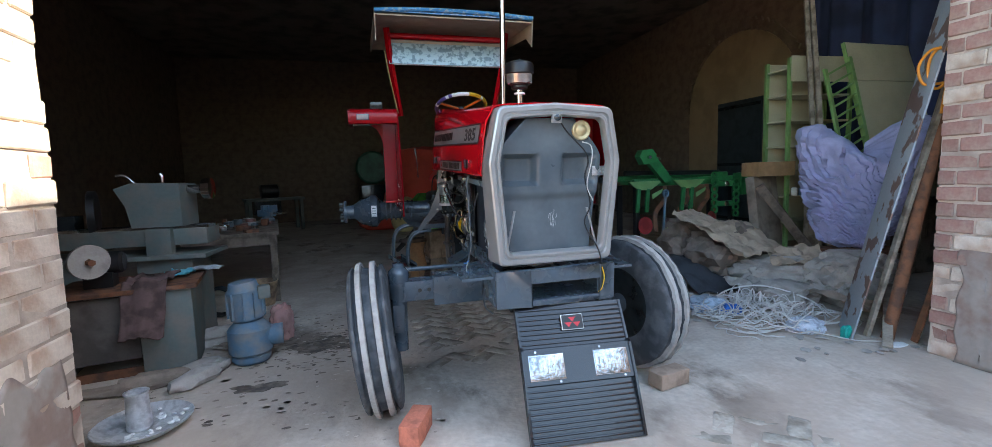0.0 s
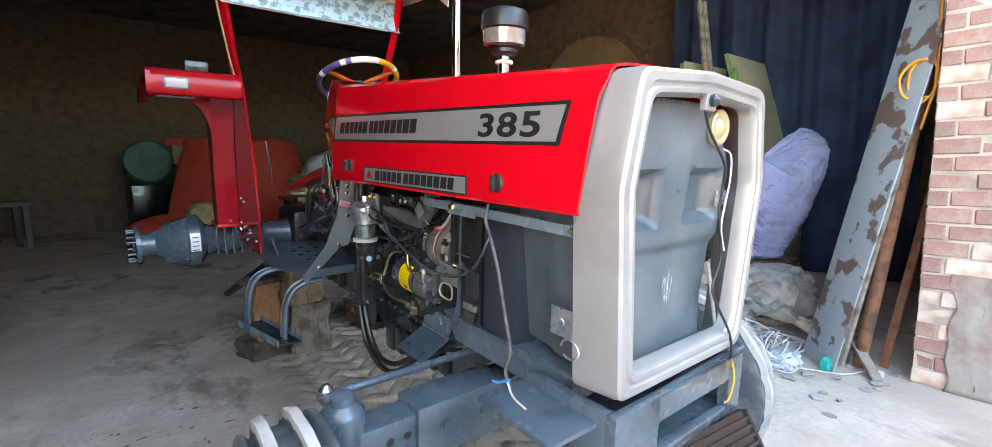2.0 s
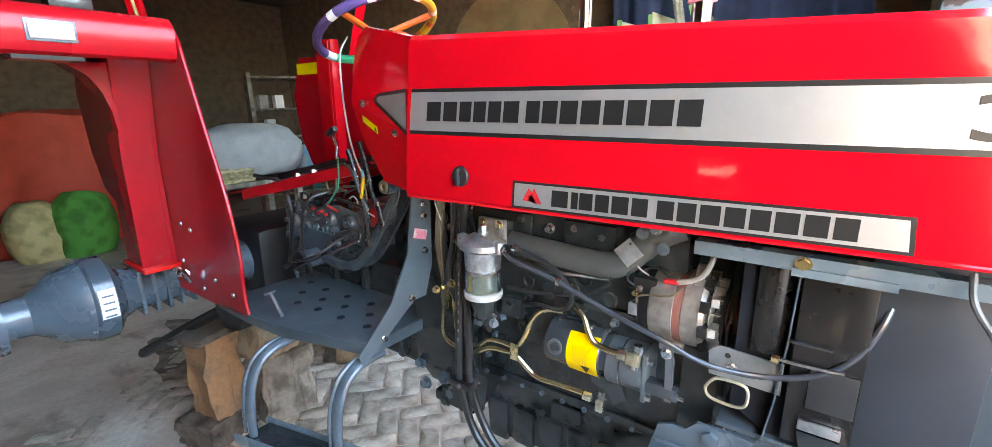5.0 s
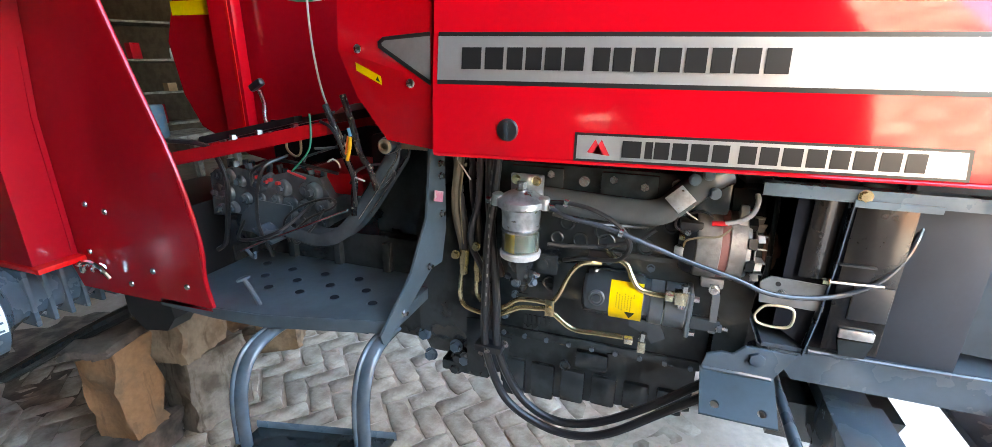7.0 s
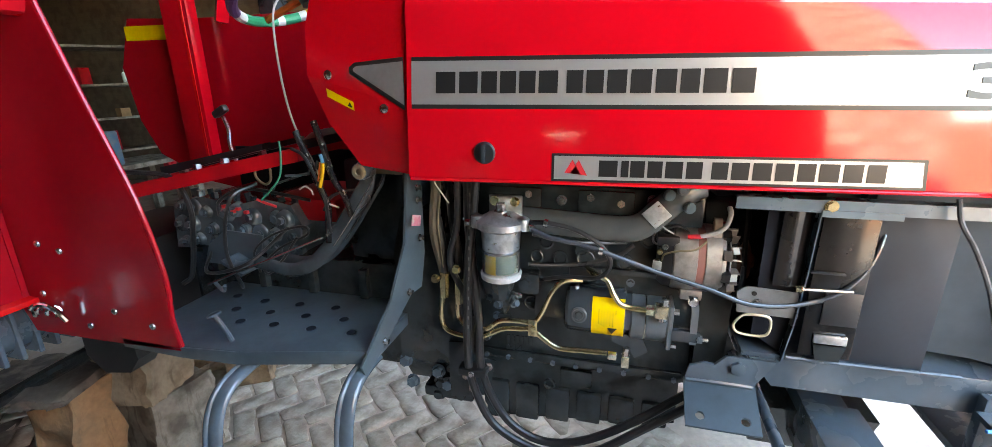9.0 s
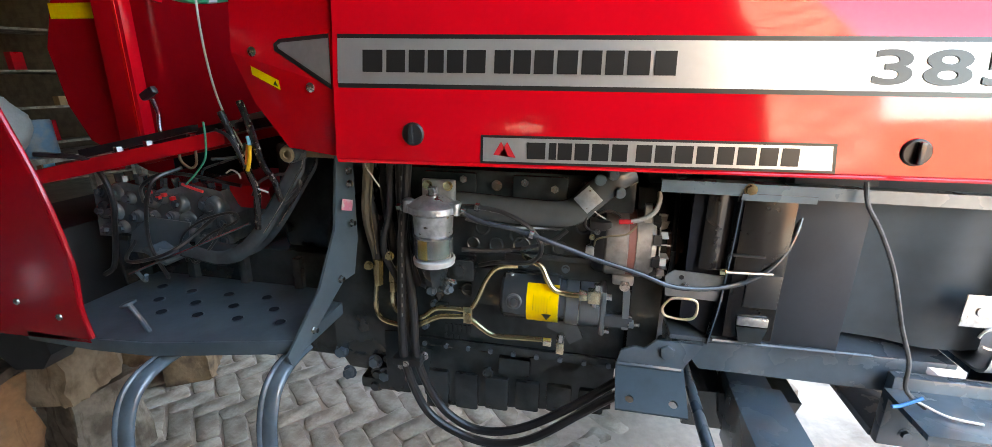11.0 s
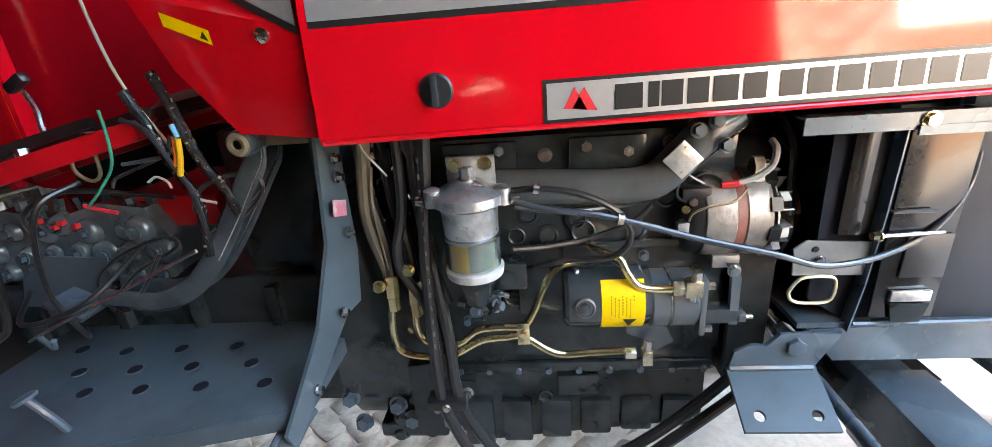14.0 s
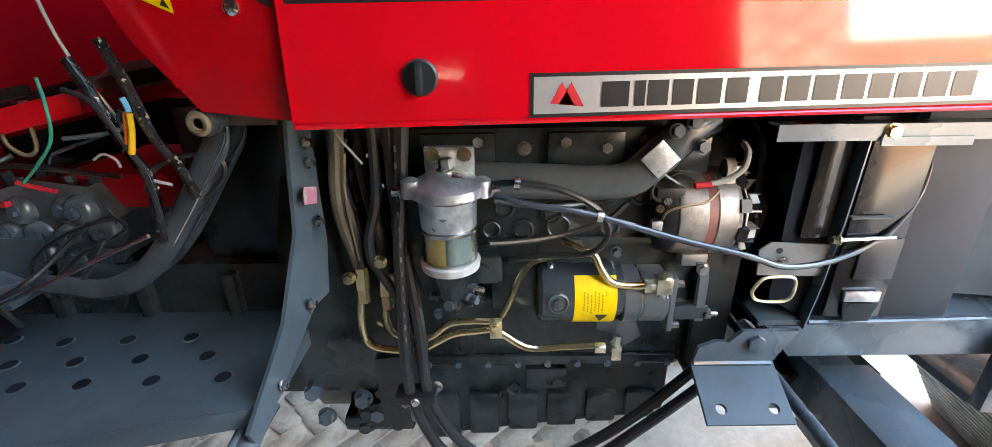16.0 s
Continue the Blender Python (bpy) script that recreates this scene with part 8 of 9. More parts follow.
def build_implement():
    """Green cultivator: two bars, mast with a head block, forked brackets, drilled bars, block, dull shares."""
    r = root("green_cultivator", pose(3.2, 3.2, 0.0), "bright green cultivator with dull red shares standing among the clutter", "cultivator")
    part("tool_bar", box(B(), (0.02, 0.0, 1.11), (1.65, 0.08, 0.10)), GREEN, r, bevel=0.02)
    part("tool_bar", box(B(), (0.02, 0.42, 1.16), (1.65, 0.08, 0.08)), GREEN, r, bevel=0.02)
    part("black_pipe", cyl(B(), (-0.85, 0.12, 1.24), (0.62, 0.12, 1.21), 0.03, seg=14), BLACK, r, "black pipe along the frame")
    for x in (-0.72, 0.1, 0.78):
        part("cross_bar", box(B(), (x, 0.21, 1.11), (0.06, 0.4, 0.06)), GREEN, r, bevel=0.006)
    ms = part("mast", prism(B(), [(-0.70, 1.40), (-0.58, 1.47), (-0.30, 1.13), (-0.42, 1.10)], -0.14, -0.06, "y"), GREEN, r, bevel=0.012)
    part("mast_head", prism(B(), [(-0.80, 1.44), (-0.76, 1.52), (-0.62, 1.53), (-0.56, 1.46), (-0.60, 1.36), (-0.74, 1.34)], -0.16, -0.04, "y"), GREEN, ms, bevel=0.015)
    part("head_pin", cyl(B(), (-0.68, -0.2, 1.43), (-0.68, 0.0, 1.43), 0.02, seg=12), STEEL, ms)
    part("mast_stay", cyl(B(), (-0.70, 0.05, 1.52), (-0.12, 0.4, 1.42), 0.014, seg=10), WOOD_GREY, r, "thin pale rod")
    for x in (-0.72, -0.07):
        br = part("bracket", prism(B(), [(x - 0.23, 1.13), (x + 0.23, 1.13), (x + 0.16, 1.07), (x + 0.07, 1.02), (x - 0.09, 1.02), (x - 0.16, 1.07)], -0.16, -0.13, "y"), LEAF_GREEN, r, "pale green forked bracket", bevel=0.004)
        for dx in (-0.08, 0.05):
            part("fork_leg", box(B(), (x + dx - 0.02, -0.145, 0.89), (0.05, 0.04, 0.30), Euler((0, 0.09, 0)).to_matrix()), GREEN, br, bevel=0.008)
        part("fork_pin", cyl(B(), (x - 0.13, -0.145, 0.80), (x + 0.07, -0.145, 0.80), 0.014, seg=10), STEEL, br)
        part("side_ear", prism(B(), [(x + 0.10, 0.96), (x + 0.26, 1.03), (x + 0.24, 0.98), (x + 0.11, 0.90)], -0.15, -0.135, "y"), LEAF_GREEN, br)
    for x, z0, z1 in ((0.28, 0.68, 1.22), (0.62, 0.62, 1.13)):
        part("drilled_bar", drilled_bar(x, -0.20, z0, z1, 0.11, 6), GREEN, r, "wavy green bar with a row of holes")
    for z in (1.06, 0.80):
        lk = part("link_plate", box(B(), (0.45, -0.17, z), (0.26, 0.05, 0.07)), GREEN, r, bevel=0.012)
        part("link_nut", hexbolt(B(), (0.47, -0.196, z), (0, -1, 0), 0.025, 0.02), STEEL, lk)
    part("link_plate", box(B(), (0.41, -0.17, 1.16), (0.15, 0.05, 0.12)), GREEN, r, bevel=0.012)
    part("end_block", box(B(), (0.84, -0.12, 1.05), (0.28, 0.16, 0.29)), GREEN, r, bevel=0.012)
    for x in (-0.75, 0.72):
        for y in (0.0, 0.42):
            part("stand", box(B(), (x, y, 0.54), (0.06, 0.06, 1.06)), BLACK, r)
    for k, x in enumerate((-0.55, -0.2, 0.1)):
        part("tine", tube(B(), [(x + 0.2, -0.02, 1.06), (x + 0.12, -0.14, 0.9), (x + 0.0, -0.12, 0.72), (x - 0.06, -0.22, 0.5)], 0.02, seg=8, flat=(0.03, 0.014)), RUST, r, "rusty spring tine")
    for x, y, tilt, big in ((-0.77, -0.2, 0.1, 0.11), (0.16, -0.25, 0.5, 0.14)):
        part("disc", lathe(B(), [(0, 0.0), (0.0, 0.03), (0.025, big), (0.031, big), (0.012, 0.03), (0.012, 0.0)], (x, y, 0.58), (tilt, -1, 0.1), 24), DISC_RED, r, "dull red disc")
    for x, s in ((-0.44, 1.0), (-0.2, 0.7)):
        part("share", prism(B(), [(x - 0.10 * s, 0.46), (x - 0.11 * s, 0.60), (x - 0.03 * s, 0.66), (x + 0.07 * s, 0.62), (x + 0.14 * s, 0.50), (x + 0.30 * s, 0.44)], -0.28, -0.26, "y"), DISC_MAUVE, r, "dull mauve share", bevel=0.006)
    rod = part("blue_rod", cyl(B(), (-0.61, -0.32, 0.05), (-0.52, -0.28, 0.93), 0.016), MACHINE_BLUE, r, "pale blue rod with a ring head")
    part("ring_head", lathe(B(), [(-0.012, 0.03), (-0.012, 0.05), (0.012, 0.05), (0.012, 0.03), (-0.012, 0.03)], (-0.515, -0.28, 0.975), (0.2, -1, 0), 20), MACHINE_BLUE, rod)


DISC_RED = mat("dull_red_disc", (0.30, 0.03, 0.03), rough=0.5, var=0.3)
DISC_MAUVE = mat("dull_mauve_steel", (0.24, 0.15, 0.14), rough=0.6, var=0.25, scale=10)
build_implement()
tagged(link("carton", box(B(), (3.87, 2.55, 1.235), (0.5, 0.3, 0.17), Euler((0, 0, -0.1)).to_matrix()), CARTON, bevel=0.004), "brown cardboard carton on a stone slab", "carton")
bar_between("stone_slab", (3.87, 2.48, 0.0), (3.83, 2.62, 1.145), 0.5, 0.12, CEMENT_BAG, "dusty brown-grey stone slab standing on end", "slab")
bar_between("wooden_board", (4.25, 2.05, 0.02), (3.45, 2.25, 1.05), 0.10, 0.04, WOOD_DARK, "grey wooden board leaning on the heap", "board", 60)


def bag(name, c, s, material, label, seed, cat="sack", rot=0, crumple=1.0):
    bm = B()
    r = bmesh.ops.create_icosphere(bm, subdivisions=4, radius=1)
    o = Vector((seed * 4.1, seed, 2))
    for v in r["verts"]:
        p = v.co.copy()
        k = 1 + crumple * (0.20 * noise.fractal(p * 2.1 + o, 1, 2, 3) - 0.22 * abs(noise.noise(p * 3.1 + o)) - 0.12 * abs(noise.noise(p * 7.3 - o)) + 0.12)
        q = Vector((math.copysign(abs(p.x) ** 0.7, p.x), math.copysign(abs(p.y) ** 0.7, p.y), p.z)) * k
        v.co = Vector((q.x * s[0], q.y * s[1], max(q.z * s[2], -s[2] * 0.8)))
    ob = tagged(link(name, bm, material, smooth=0.5 if crumple > 0.6 else 1.2), label, cat)
    ob.matrix_world = pose(c[0], c[1], c[2] + s[2] * 0.8 - 0.01, 0, 0, rot)
    return ob


bag("paper_sack", (3.0, 2.25, 0.0), (0.42, 0.34, 0.34), CEMENT_BAG, "crumpled brown paper sack full of rubbish", 1, rot=20)
bag("paper_sack", (3.15, 1.65, 0.0), (0.46, 0.3, 0.20), PAPER, "flattened grey paper sack on the heap", 2, rot=-20)
bag("paper_sack", (3.45, 1.15, 0.0), (0.36, 0.3, 0.25), PAPER, "grey plastic sack of rubbish", 3)
bag("paper_sack", (2.95, 2.7, 0.0), (0.4, 0.3, 0.38), CEMENT_BAG, "dusty brown sack on the heap", 4)
bag("paper_sack", (2.75, 1.25, 0.0), (0.3, 0.22, 0.12), PAPER, "small crumpled grey sack", 8)
bag("green_bag", (2.75, 2.75, 0.42), (0.14, 0.12, 0.1), mat("lime_polythene", (0.4, 0.5, 0.14), rough=0.4), "small lime-green polythene bag on a sack", 5, "bag")
bag("blue_bag", (2.12, 1.18, 0.0), (0.08, 0.06, 0.05), mat("blue_polythene", (0.02, 0.14, 0.5), rough=0.35), "scrap of blue polythene on the floor", 6, "bag")
bag("teal_bag", (2.44, 0.40, 0.0), (0.035, 0.03, 0.05), TEAL, "scrap of teal polythene by the leaning channel", 7, "bag")
bag("white_bag", (2.30, 0.62, 0.0), (0.13, 0.1, 0.06), mat("clear_polythene", (0.42, 0.46, 0.52), rough=0.3, var=0.2, scale=30), "crumpled pale polythene bag on the floor", 9, "bag")
bag("white_bag", (2.0, 1.35, 0.0), (0.16, 0.12, 0.07), mat("bluish_polythene", (0.34, 0.42, 0.5), rough=0.3, var=0.2, scale=30), "crumpled bluish polythene bag on the floor", 10, "bag")
bm = B()
grid(bm, 16, 8, lambda u, v: (2.25 + 0.75 * u, 1.75 + 0.65 * v, 0.03 + 0.28 * v + 0.05 * noise.noise(Vector((u * 4, v * 4, 0)))), (0, 0, -0.02))
tagged(link("rubber_mat", bm, mat("dark_slate_mat", (0.05, 0.055, 0.065), rough=0.7, var=0.2), smooth=3.1), "dark slate rubber mat propped on the heap", "mat")

rng = random.Random(21)
bm = B()
for k in range(85):
    cx, cy = 2.28 + rng.uniform(-0.38, 0.42), 1.02 + rng.uniform(-0.38, 0.38)
    rr, ph = rng.uniform(0.08, 0.26), rng.uniform(0, 6.3)
    pts = []
    turn = rng.uniform(1.5, 6.0)
    for j in range(9):
        a = ph + turn * j / 8
        pts.append((cx + rr * math.cos(a) * (1 + 0.2 * math.sin(3 * a)), cy + rr * 0.8 * math.sin(a), 0.012 + 0.2 * max(0, 1 - ((cx - 2.3) ** 2 + (cy - 1.05) ** 2) * 5) * rng.random() + 0.02 * rng.random()))
    tube(bm, pts, rng.uniform(0.003, 0.006), seg=5, steps=3)
tagged(link("cable_heap", bm, WIRE_WHITE), "tangled heap of pale grey cables on the floor", "cables", kind="stuff")
bm = B()
tube(bm, [(2.05, 1.4, 0.04), (2.25, 1.35, 0.16), (2.5, 1.2, 0.2), (2.75, 0.95, 0.1), (2.6, 0.7, 0.03), (2.35, 0.6, 0.02)], 0.007, seg=6)
tube(bm, [(2.1, 0.75, 0.01), (2.3, 0.5, 0.012), (2.4, 0.3, 0.012), (2.55, 0.22, 0.012)], 0.004, seg=6)
tagged(link("loose_cable", bm, WIRE_WHITE), "pale cable trailing across the floor", "cable")
bm = B()
for k in range(70):
    x, y = rng.uniform(1.7, 2.9), rng.uniform(0.05, 1.9)
    rock(bm, (x, y, 0.004), (rng.uniform(0.012, 0.05), rng.uniform(0.012, 0.05), rng.uniform(0.004, 0.014)), k, sub=1)
tagged(link("floor_rubbish", bm, PAPER), "scraps and crumbs of rubbish on the floor", "rubbish", kind="stuff")


def paper_sheet(c, s, rot, material, label, seed):
    """A stiff, sharply creased sheet of paper lying over the heap."""
    bm = B()
    o = Vector((seed * 3.7, seed, 1))

    def f(u, v):
        p = Vector((u * s[0], v * s[1], 0)) * 5 + o
        h = abs(noise.noise(p)) * 0.10 + abs(noise.noise(p * 2.3)) * 0.05 + 0.05
        return ((u - 0.5) * s[0] + 0.05 * noise.noise(p * 1.4), (v - 0.5) * s[1] + 0.05 * noise.noise(p * 1.4 + o), h + s[2] * v)
    grid(bm, 18, 14, f, (0, 0, -0.004))
    ob = tagged(link("paper_sheet", bm, material, smooth=0.35), label, "paper", "papers on the heap")
    ob.matrix_world = pose(*c, 0, 0, rot)


BROWN_PAPER = mat("kraft_paper", (0.40, 0.31, 0.23), rough=0.9, var=0.18, scale=8, bump=0.3)
paper_sheet((2.95, 1.95, 0.32), (0.75, 0.55, 0.25), 10, BROWN_PAPER, "torn brown paper sheet creased over the heap", 1)
paper_sheet((3.25, 1.55, 0.24), (0.6, 0.4, 0.1), -25, BROWN_PAPER, "torn brown paper sheet creased over the heap", 2)
paper_sheet((2.75, 2.35, 0.50), (0.6, 0.5, 0.2), 30, BROWN_PAPER, "brown paper sack torn open on the heap", 3)
paper_sheet((2.62, 1.45, 0.06), (0.45, 0.35, 0.05), -10, PAPER, "grey paper sheet creased on the floor", 4)
paper_sheet((3.0, 0.95, 0.02), (0.5, 0.4, 0.1), 40, PAPER, "grey paper sheet creased on the floor", 5)
paper_sheet((2.98, 0.62, 0.01), (0.35, 0.3, 0.05), 15, BROWN_PAPER, "brown paper scrap on the floor", 6)
bag("paper_scrap", (2.58, 0.16, 0.0), (0.09, 0.035, 0.012), WHITE, "scrap of white paper on the floor", 12, "paper")


bm = B()
for k in range(620):
    x, y = rng.uniform(-2.6, -0.55), rng.uniform(-0.2, 2.6)
    if noise.noise(Vector((x * 2.2, y * 2.2, 7))) < rng.uniform(-0.5, 0.3):
        continue
    a = rng.uniform(3, 13) * 0.001
    rock(bm, (x, y, ground_height(x, y) + 0.001), (a * rng.uniform(0.7, 2.6), a, 0.002 + 0.3 * a), k, sub=1)
tagged(link("floor_chips", bm, CHIPS), "chips of wood, mortar and dirt on the floor", "rubbish", kind="stuff")


# ---- left-hand workshop ----
def build_motor():
    r = root("electric_motor", pose(-1.77, 1.50, 0.0, 0, 0, 20), "dusty blue electric motor and pump standing on end", "motor")
    part("base", lathe(B(), [(0, 0.115), (0.02, 0.13), (0.05, 0.13), (0.06, 0.11), (0.06, 0)], (0, 0, 0), (0, 0, 1), 24), MACHINE_BLUE, r)
    b = part("pump_body", lathe(B(), [(0.06, 0.12), (0.08, 0.145), (0.24, 0.145), (0.27, 0.12), (0.30, 0.09), (0.30, 0)], (0, 0, 0), (0, 0, 1), 28), MACHINE_BLUE, r, bevel=0.0)
    part("outlet", cyl(B(), (0.08, -0.02, 0.17), (0.21, -0.05, 0.17), 0.075), MACHINE_BLUE, r)
    part("motor_body", lathe(B(), [(0.30, 0.09), (0.32, 0.115), (0.52, 0.115), (0.54, 0.10), (0.58, 0.09), (0.59, 0.05), (0.59, 0)], (0.03, 0, 0), (-0.09, 0.02, 1), 28), MACHINE_BLUE, r)
    for k in range(10):
        q = 2 * math.pi * k / 10
        part("cooling_fin", box(B(), (-0.01 + 0.118 * math.cos(q), 0.118 * math.sin(q), 0.42), (0.016, 0.006, 0.18), Euler((0, 0, q)).to_matrix()), MACHINE_BLUE, r)
    part("terminal_box", box(B(), (0.10, -0.06, 0.50), (0.08, 0.07, 0.09)), MACHINE, r, bevel=0.006)


build_motor()


def build_cabinet():
    r = root("steel_cabinet", pose(-2.52, 1.72, 0.0, 0, 0, 10), "rusty grey steel cabinet with a crooked open front", "cabinet")
    part("side_panel", span(B(), (0.05, -0.28, 0.0), (0.36, -0.262, 0.57)), MACHINE, r, bevel=0.003)
    part("side_panel", span(B(), (0.345, -0.26, 0.0), (0.36, 0.28, 0.57)), MACHINE, r)
    part("side_panel", span(B(), (-0.40, -0.26, 0.0), (-0.385, 0.28, 0.57)), MACHINE, r)
    part("back_panel", span(B(), (-0.385, 0.265, 0.0), (0.345, 0.28, 0.57)), MACHINE, r)
    part("door", span(B(), (-0.36, -0.255, 0.12), (0.04, -0.24, 0.55)), mat("brown_steel", (0.10, 0.085, 0.075), rough=0.7, var=0.25), r, "dull brown door")
    part("top", span(B(), (-0.44, -0.32, 0.57), (0.40, 0.30, 0.60)), RUST, r, bevel=0.004)
    part("kick_board", span(B(), (-0.36, -0.25, 0.0), (0.04, -0.235, 0.06)), RUST, r)


build_cabinet()


def build_grinder():
    r = root("bench_grinder", pose(-2.66, 1.48, 0.602, 0, 0, 10), "bench grinder with a worn pale stone on a cabinet", "grinder")
    part("body", lathe(B(), [(-0.14, 0.06), (-0.12, 0.075), (0.12, 0.075), (0.14, 0.06), (0.14, 0)], (0, 0.15, 0.16), (1, 0, 0), 24), BLACK, r)
    part("foot", span(B(), (-0.08, 0.08, 0.0), (0.08, 0.22, 0.1)), BLACK, r)
    st = part("stone", lathe(B(), [(-0.02, 0.02), (-0.02, 0.11), (0.02, 0.11), (0.02, 0.02)], (0.0, -0.05, 0.20), (0.5, -0.86, 0), 32), PAPER, r, "worn grey grinding stone")
    part("stone_nut", cyl(B(), (0.0, -0.06, 0.20), (0.035, -0.12, 0.20), 0.022, seg=6), RUST, st)
    part("spindle", cyl(B(), (0.0, -0.05, 0.20), (-0.08, 0.1, 0.18), 0.018), GREY_CAST, r)


build_grinder()


def rag(name, c, s, material, label, seed):
    bm = B()
    o = Vector((seed, seed * 2.3, 0))
    grid(bm, 22, 22, lambda u, v: (c[0] + s[0] * (u - 0.5) + 0.02 * noise.noise(Vector((v * 5, u * 5, seed))), c[1] + s[1] * (v - 0.5),
                                   c[2] + s[2] * (noise.fractal(Vector((u * 3, v * 3, 0)) + o, 1, 2, 4) * 0.5 + 0.5) - (max(0, 0.35 - v) * 1.0 if s[2] > 0.07 else 0)), (0, 0, -0.006))
    return tagged(link(name, bm, material, smooth=3.1), label, "rag")


rag("rag", (-2.36, 1.50, 0.612), (0.26, 0.40, 0.08), mat("maroon_rag", (0.10, 0.06, 0.055), rough=0.95, var=0.3, scale=12), "dirty maroon rag hanging over the cabinet edge", 3)
rag("rag", (-2.27, 1.80, 0.612), (0.16, 0.14, 0.05), CYAN, "bright cyan polythene scrap on the cabinet", 5)
rag("rag", (-2.16, 1.98, 0.612), (0.24, 0.16, 0.03), mat("grey_polythene", (0.38, 0.42, 0.44), rough=0.3, var=0.2), "clear grey polythene sheet on the cabinet", 6)


def build_lathe():
    r = root("metal_lathe", pose(-2.75, 2.30, 0.0, 0, 0, -4), "old green-grey metal lathe with a chuck", "lathe")
    part("pedestal", span(B(), (-0.75, -0.2, 0.0), (-0.3, 0.2, 0.72)), MACHINE, r, bevel=0.02)
    part("pedestal", span(B(), (0.1, -0.2, 0.0), (0.5, 0.2, 0.72)), MACHINE, r, bevel=0.02)
    part("chip_tray", span(B(), (-0.85, -0.26, 0.70), (0.62, 0.24, 0.735)), MACHINE, r, bevel=0.005)
    part("bed", span(B(), (-0.85, -0.14, 0.80), (0.6, 0.14, 0.93)), MACHINE, r, bevel=0.008)
    part("bed_way", span(B(), (-0.85, -0.12, 0.93), (0.6, -0.09, 0.95)), STEEL, r)
    part("bed_way", span(B(), (-0.85, 0.07, 0.93), (0.6, 0.10, 0.95)), STEEL, r)
    part("apron", span(B(), (0.18, -0.2, 0.72), (0.36, -0.12, 0.94)), MACHINE, r, bevel=0.01)
    prof = [(0.08, 0.95), (0.44, 0.95), (0.44, 1.29), (0.10, 1.30), (-0.02, 1.26), (0.05, 1.12)]
    h = part("headstock", prism(B(), prof, -0.16, 0.16, "y"), MACHINE, r, "green-grey headstock", bevel=0.02)
    part("spindle", cyl(B(), (0.44, 0, 1.24), (0.56, 0, 1.24), 0.035), STEEL, r)
    part("chuck", lathe(B(), [(0, 0.05), (0.02, 0.085), (0.08, 0.085), (0.085, 0.03), (0.085, 0)], (0.54, 0, 1.24), (1, 0, 0), 24), CHROME, r, "bright chuck")
    part("belt_wheel", lathe(B(), [(0, 0.04), (0, 0.19), (0.05, 0.19), (0.05, 0.04)], (-0.28, 0.0, 1.06), (1, 0.4, 0), 28), BLACK, r, "large dark belt wheel")
    part("handle", tube(B(), [(0.08, -0.05, 1.3), (0.02, -0.05, 1.36), (-0.04, -0.06, 1.365)], 0.008, seg=6), STEEL, r)
    part("handle", tube(B(), [(0.28, -0.05, 1.29), (0.28, -0.05, 1.35), (0.27, -0.05, 1.37)], 0.014, seg=8), STEEL, r)
    part("tool_post", span(B(), (-0.5, -0.06, 0.95), (-0.36, 0.06, 1.06)), GREY_CAST, r, bevel=0.006)


build_lathe()


def build_table():
    """Workbench: four corners as the plan has them, square timber legs."""
    r = root("work_table", pose(-2.40, 4.02, 0, 0, 0, 9), "worn wooden work table with square legs, littered with parts", "table")
    part("tabletop", span(B(), (-0.46, -0.88, 0.72), (0.46, 0.88, 0.76)), WOOD_DARK, r, "worn grey-brown top", bevel=0.005)
    part("apron", span(B(), (-0.42, -0.86, 0.62), (0.42, -0.83, 0.72)), WOOD_DARK, r)
    for x in (-0.40, 0.40):
        for y in (-0.8, 0.8):
            part("leg", span(B(), (x - 0.032, y - 0.032, 0), (x + 0.032, y + 0.032, 0.72)), WOOD_DARK, r, bevel=0.004)


build_table()
rng = random.Random(5)
for k in range(22):
    x, y = -2.38 + rng.uniform(-0.32, 0.32), 4.0 + rng.uniform(-0.75, 0.75)
    sz = [rng.uniform(0.025, 0.07), rng.uniform(0.025, 0.07), rng.uniform(0.012, 0.04)]
    bm = B()
    if k % 3:
        box(bm, (0, 0, sz[2]), [2 * q for q in sz])
    else:
        cyl(bm, (0, 0, 0), (0, 0, sz[2] * 2), sz[0])
    ob = tagged(link("machine_part", bm, rng.choice((STEEL, RUST, GREY_LT, SHELL, COPPER)), bevel=0.003), "small loose machine part on the work table", "machine part", "parts on the table")
    ob.matrix_world = pose(x, y, 0.761, 0, 0, rng.uniform(0, 90))


def build_vise():
    r = root("bench_vise", pose(-2.17, 4.72, 0.762, 0, 0, -30), "blue bench vise on the work table", "vise")
    part("base", lathe(B(), [(0, 0.09), (0.03, 0.09), (0.05, 0.06), (0.07, 0.06), (0.07, 0)], (0, 0, 0), (0, 0, 1), 20), MACHINE_BLUE, r)
    part("body", span(B(), (-0.12, -0.05, 0.06), (0.10, 0.05, 0.15)), MACHINE_BLUE, r, bevel=0.01)
    part("jaw", span(B(), (-0.04, -0.07, 0.12), (0.0, 0.07, 0.21)), MACHINE_BLUE, r, bevel=0.006)
    part("jaw", span(B(), (0.06, -0.07, 0.12), (0.11, 0.07, 0.21)), MACHINE_BLUE, r, bevel=0.006)
    part("screw", cyl(B(), (0.1, 0, 0.10), (0.24, 0, 0.10), 0.015), STEEL, r)
    part("handle", cyl(B(), (0.22, -0.1, 0.10), (0.22, 0.1, 0.10), 0.008), STEEL, r)


build_vise()


DISH_ALU = mat("scuffed_aluminium", (0.56, 0.57, 0.58), rough=0.42, metal=0.45, var=0.15, scale=30, bump=0.2, bscale=70)


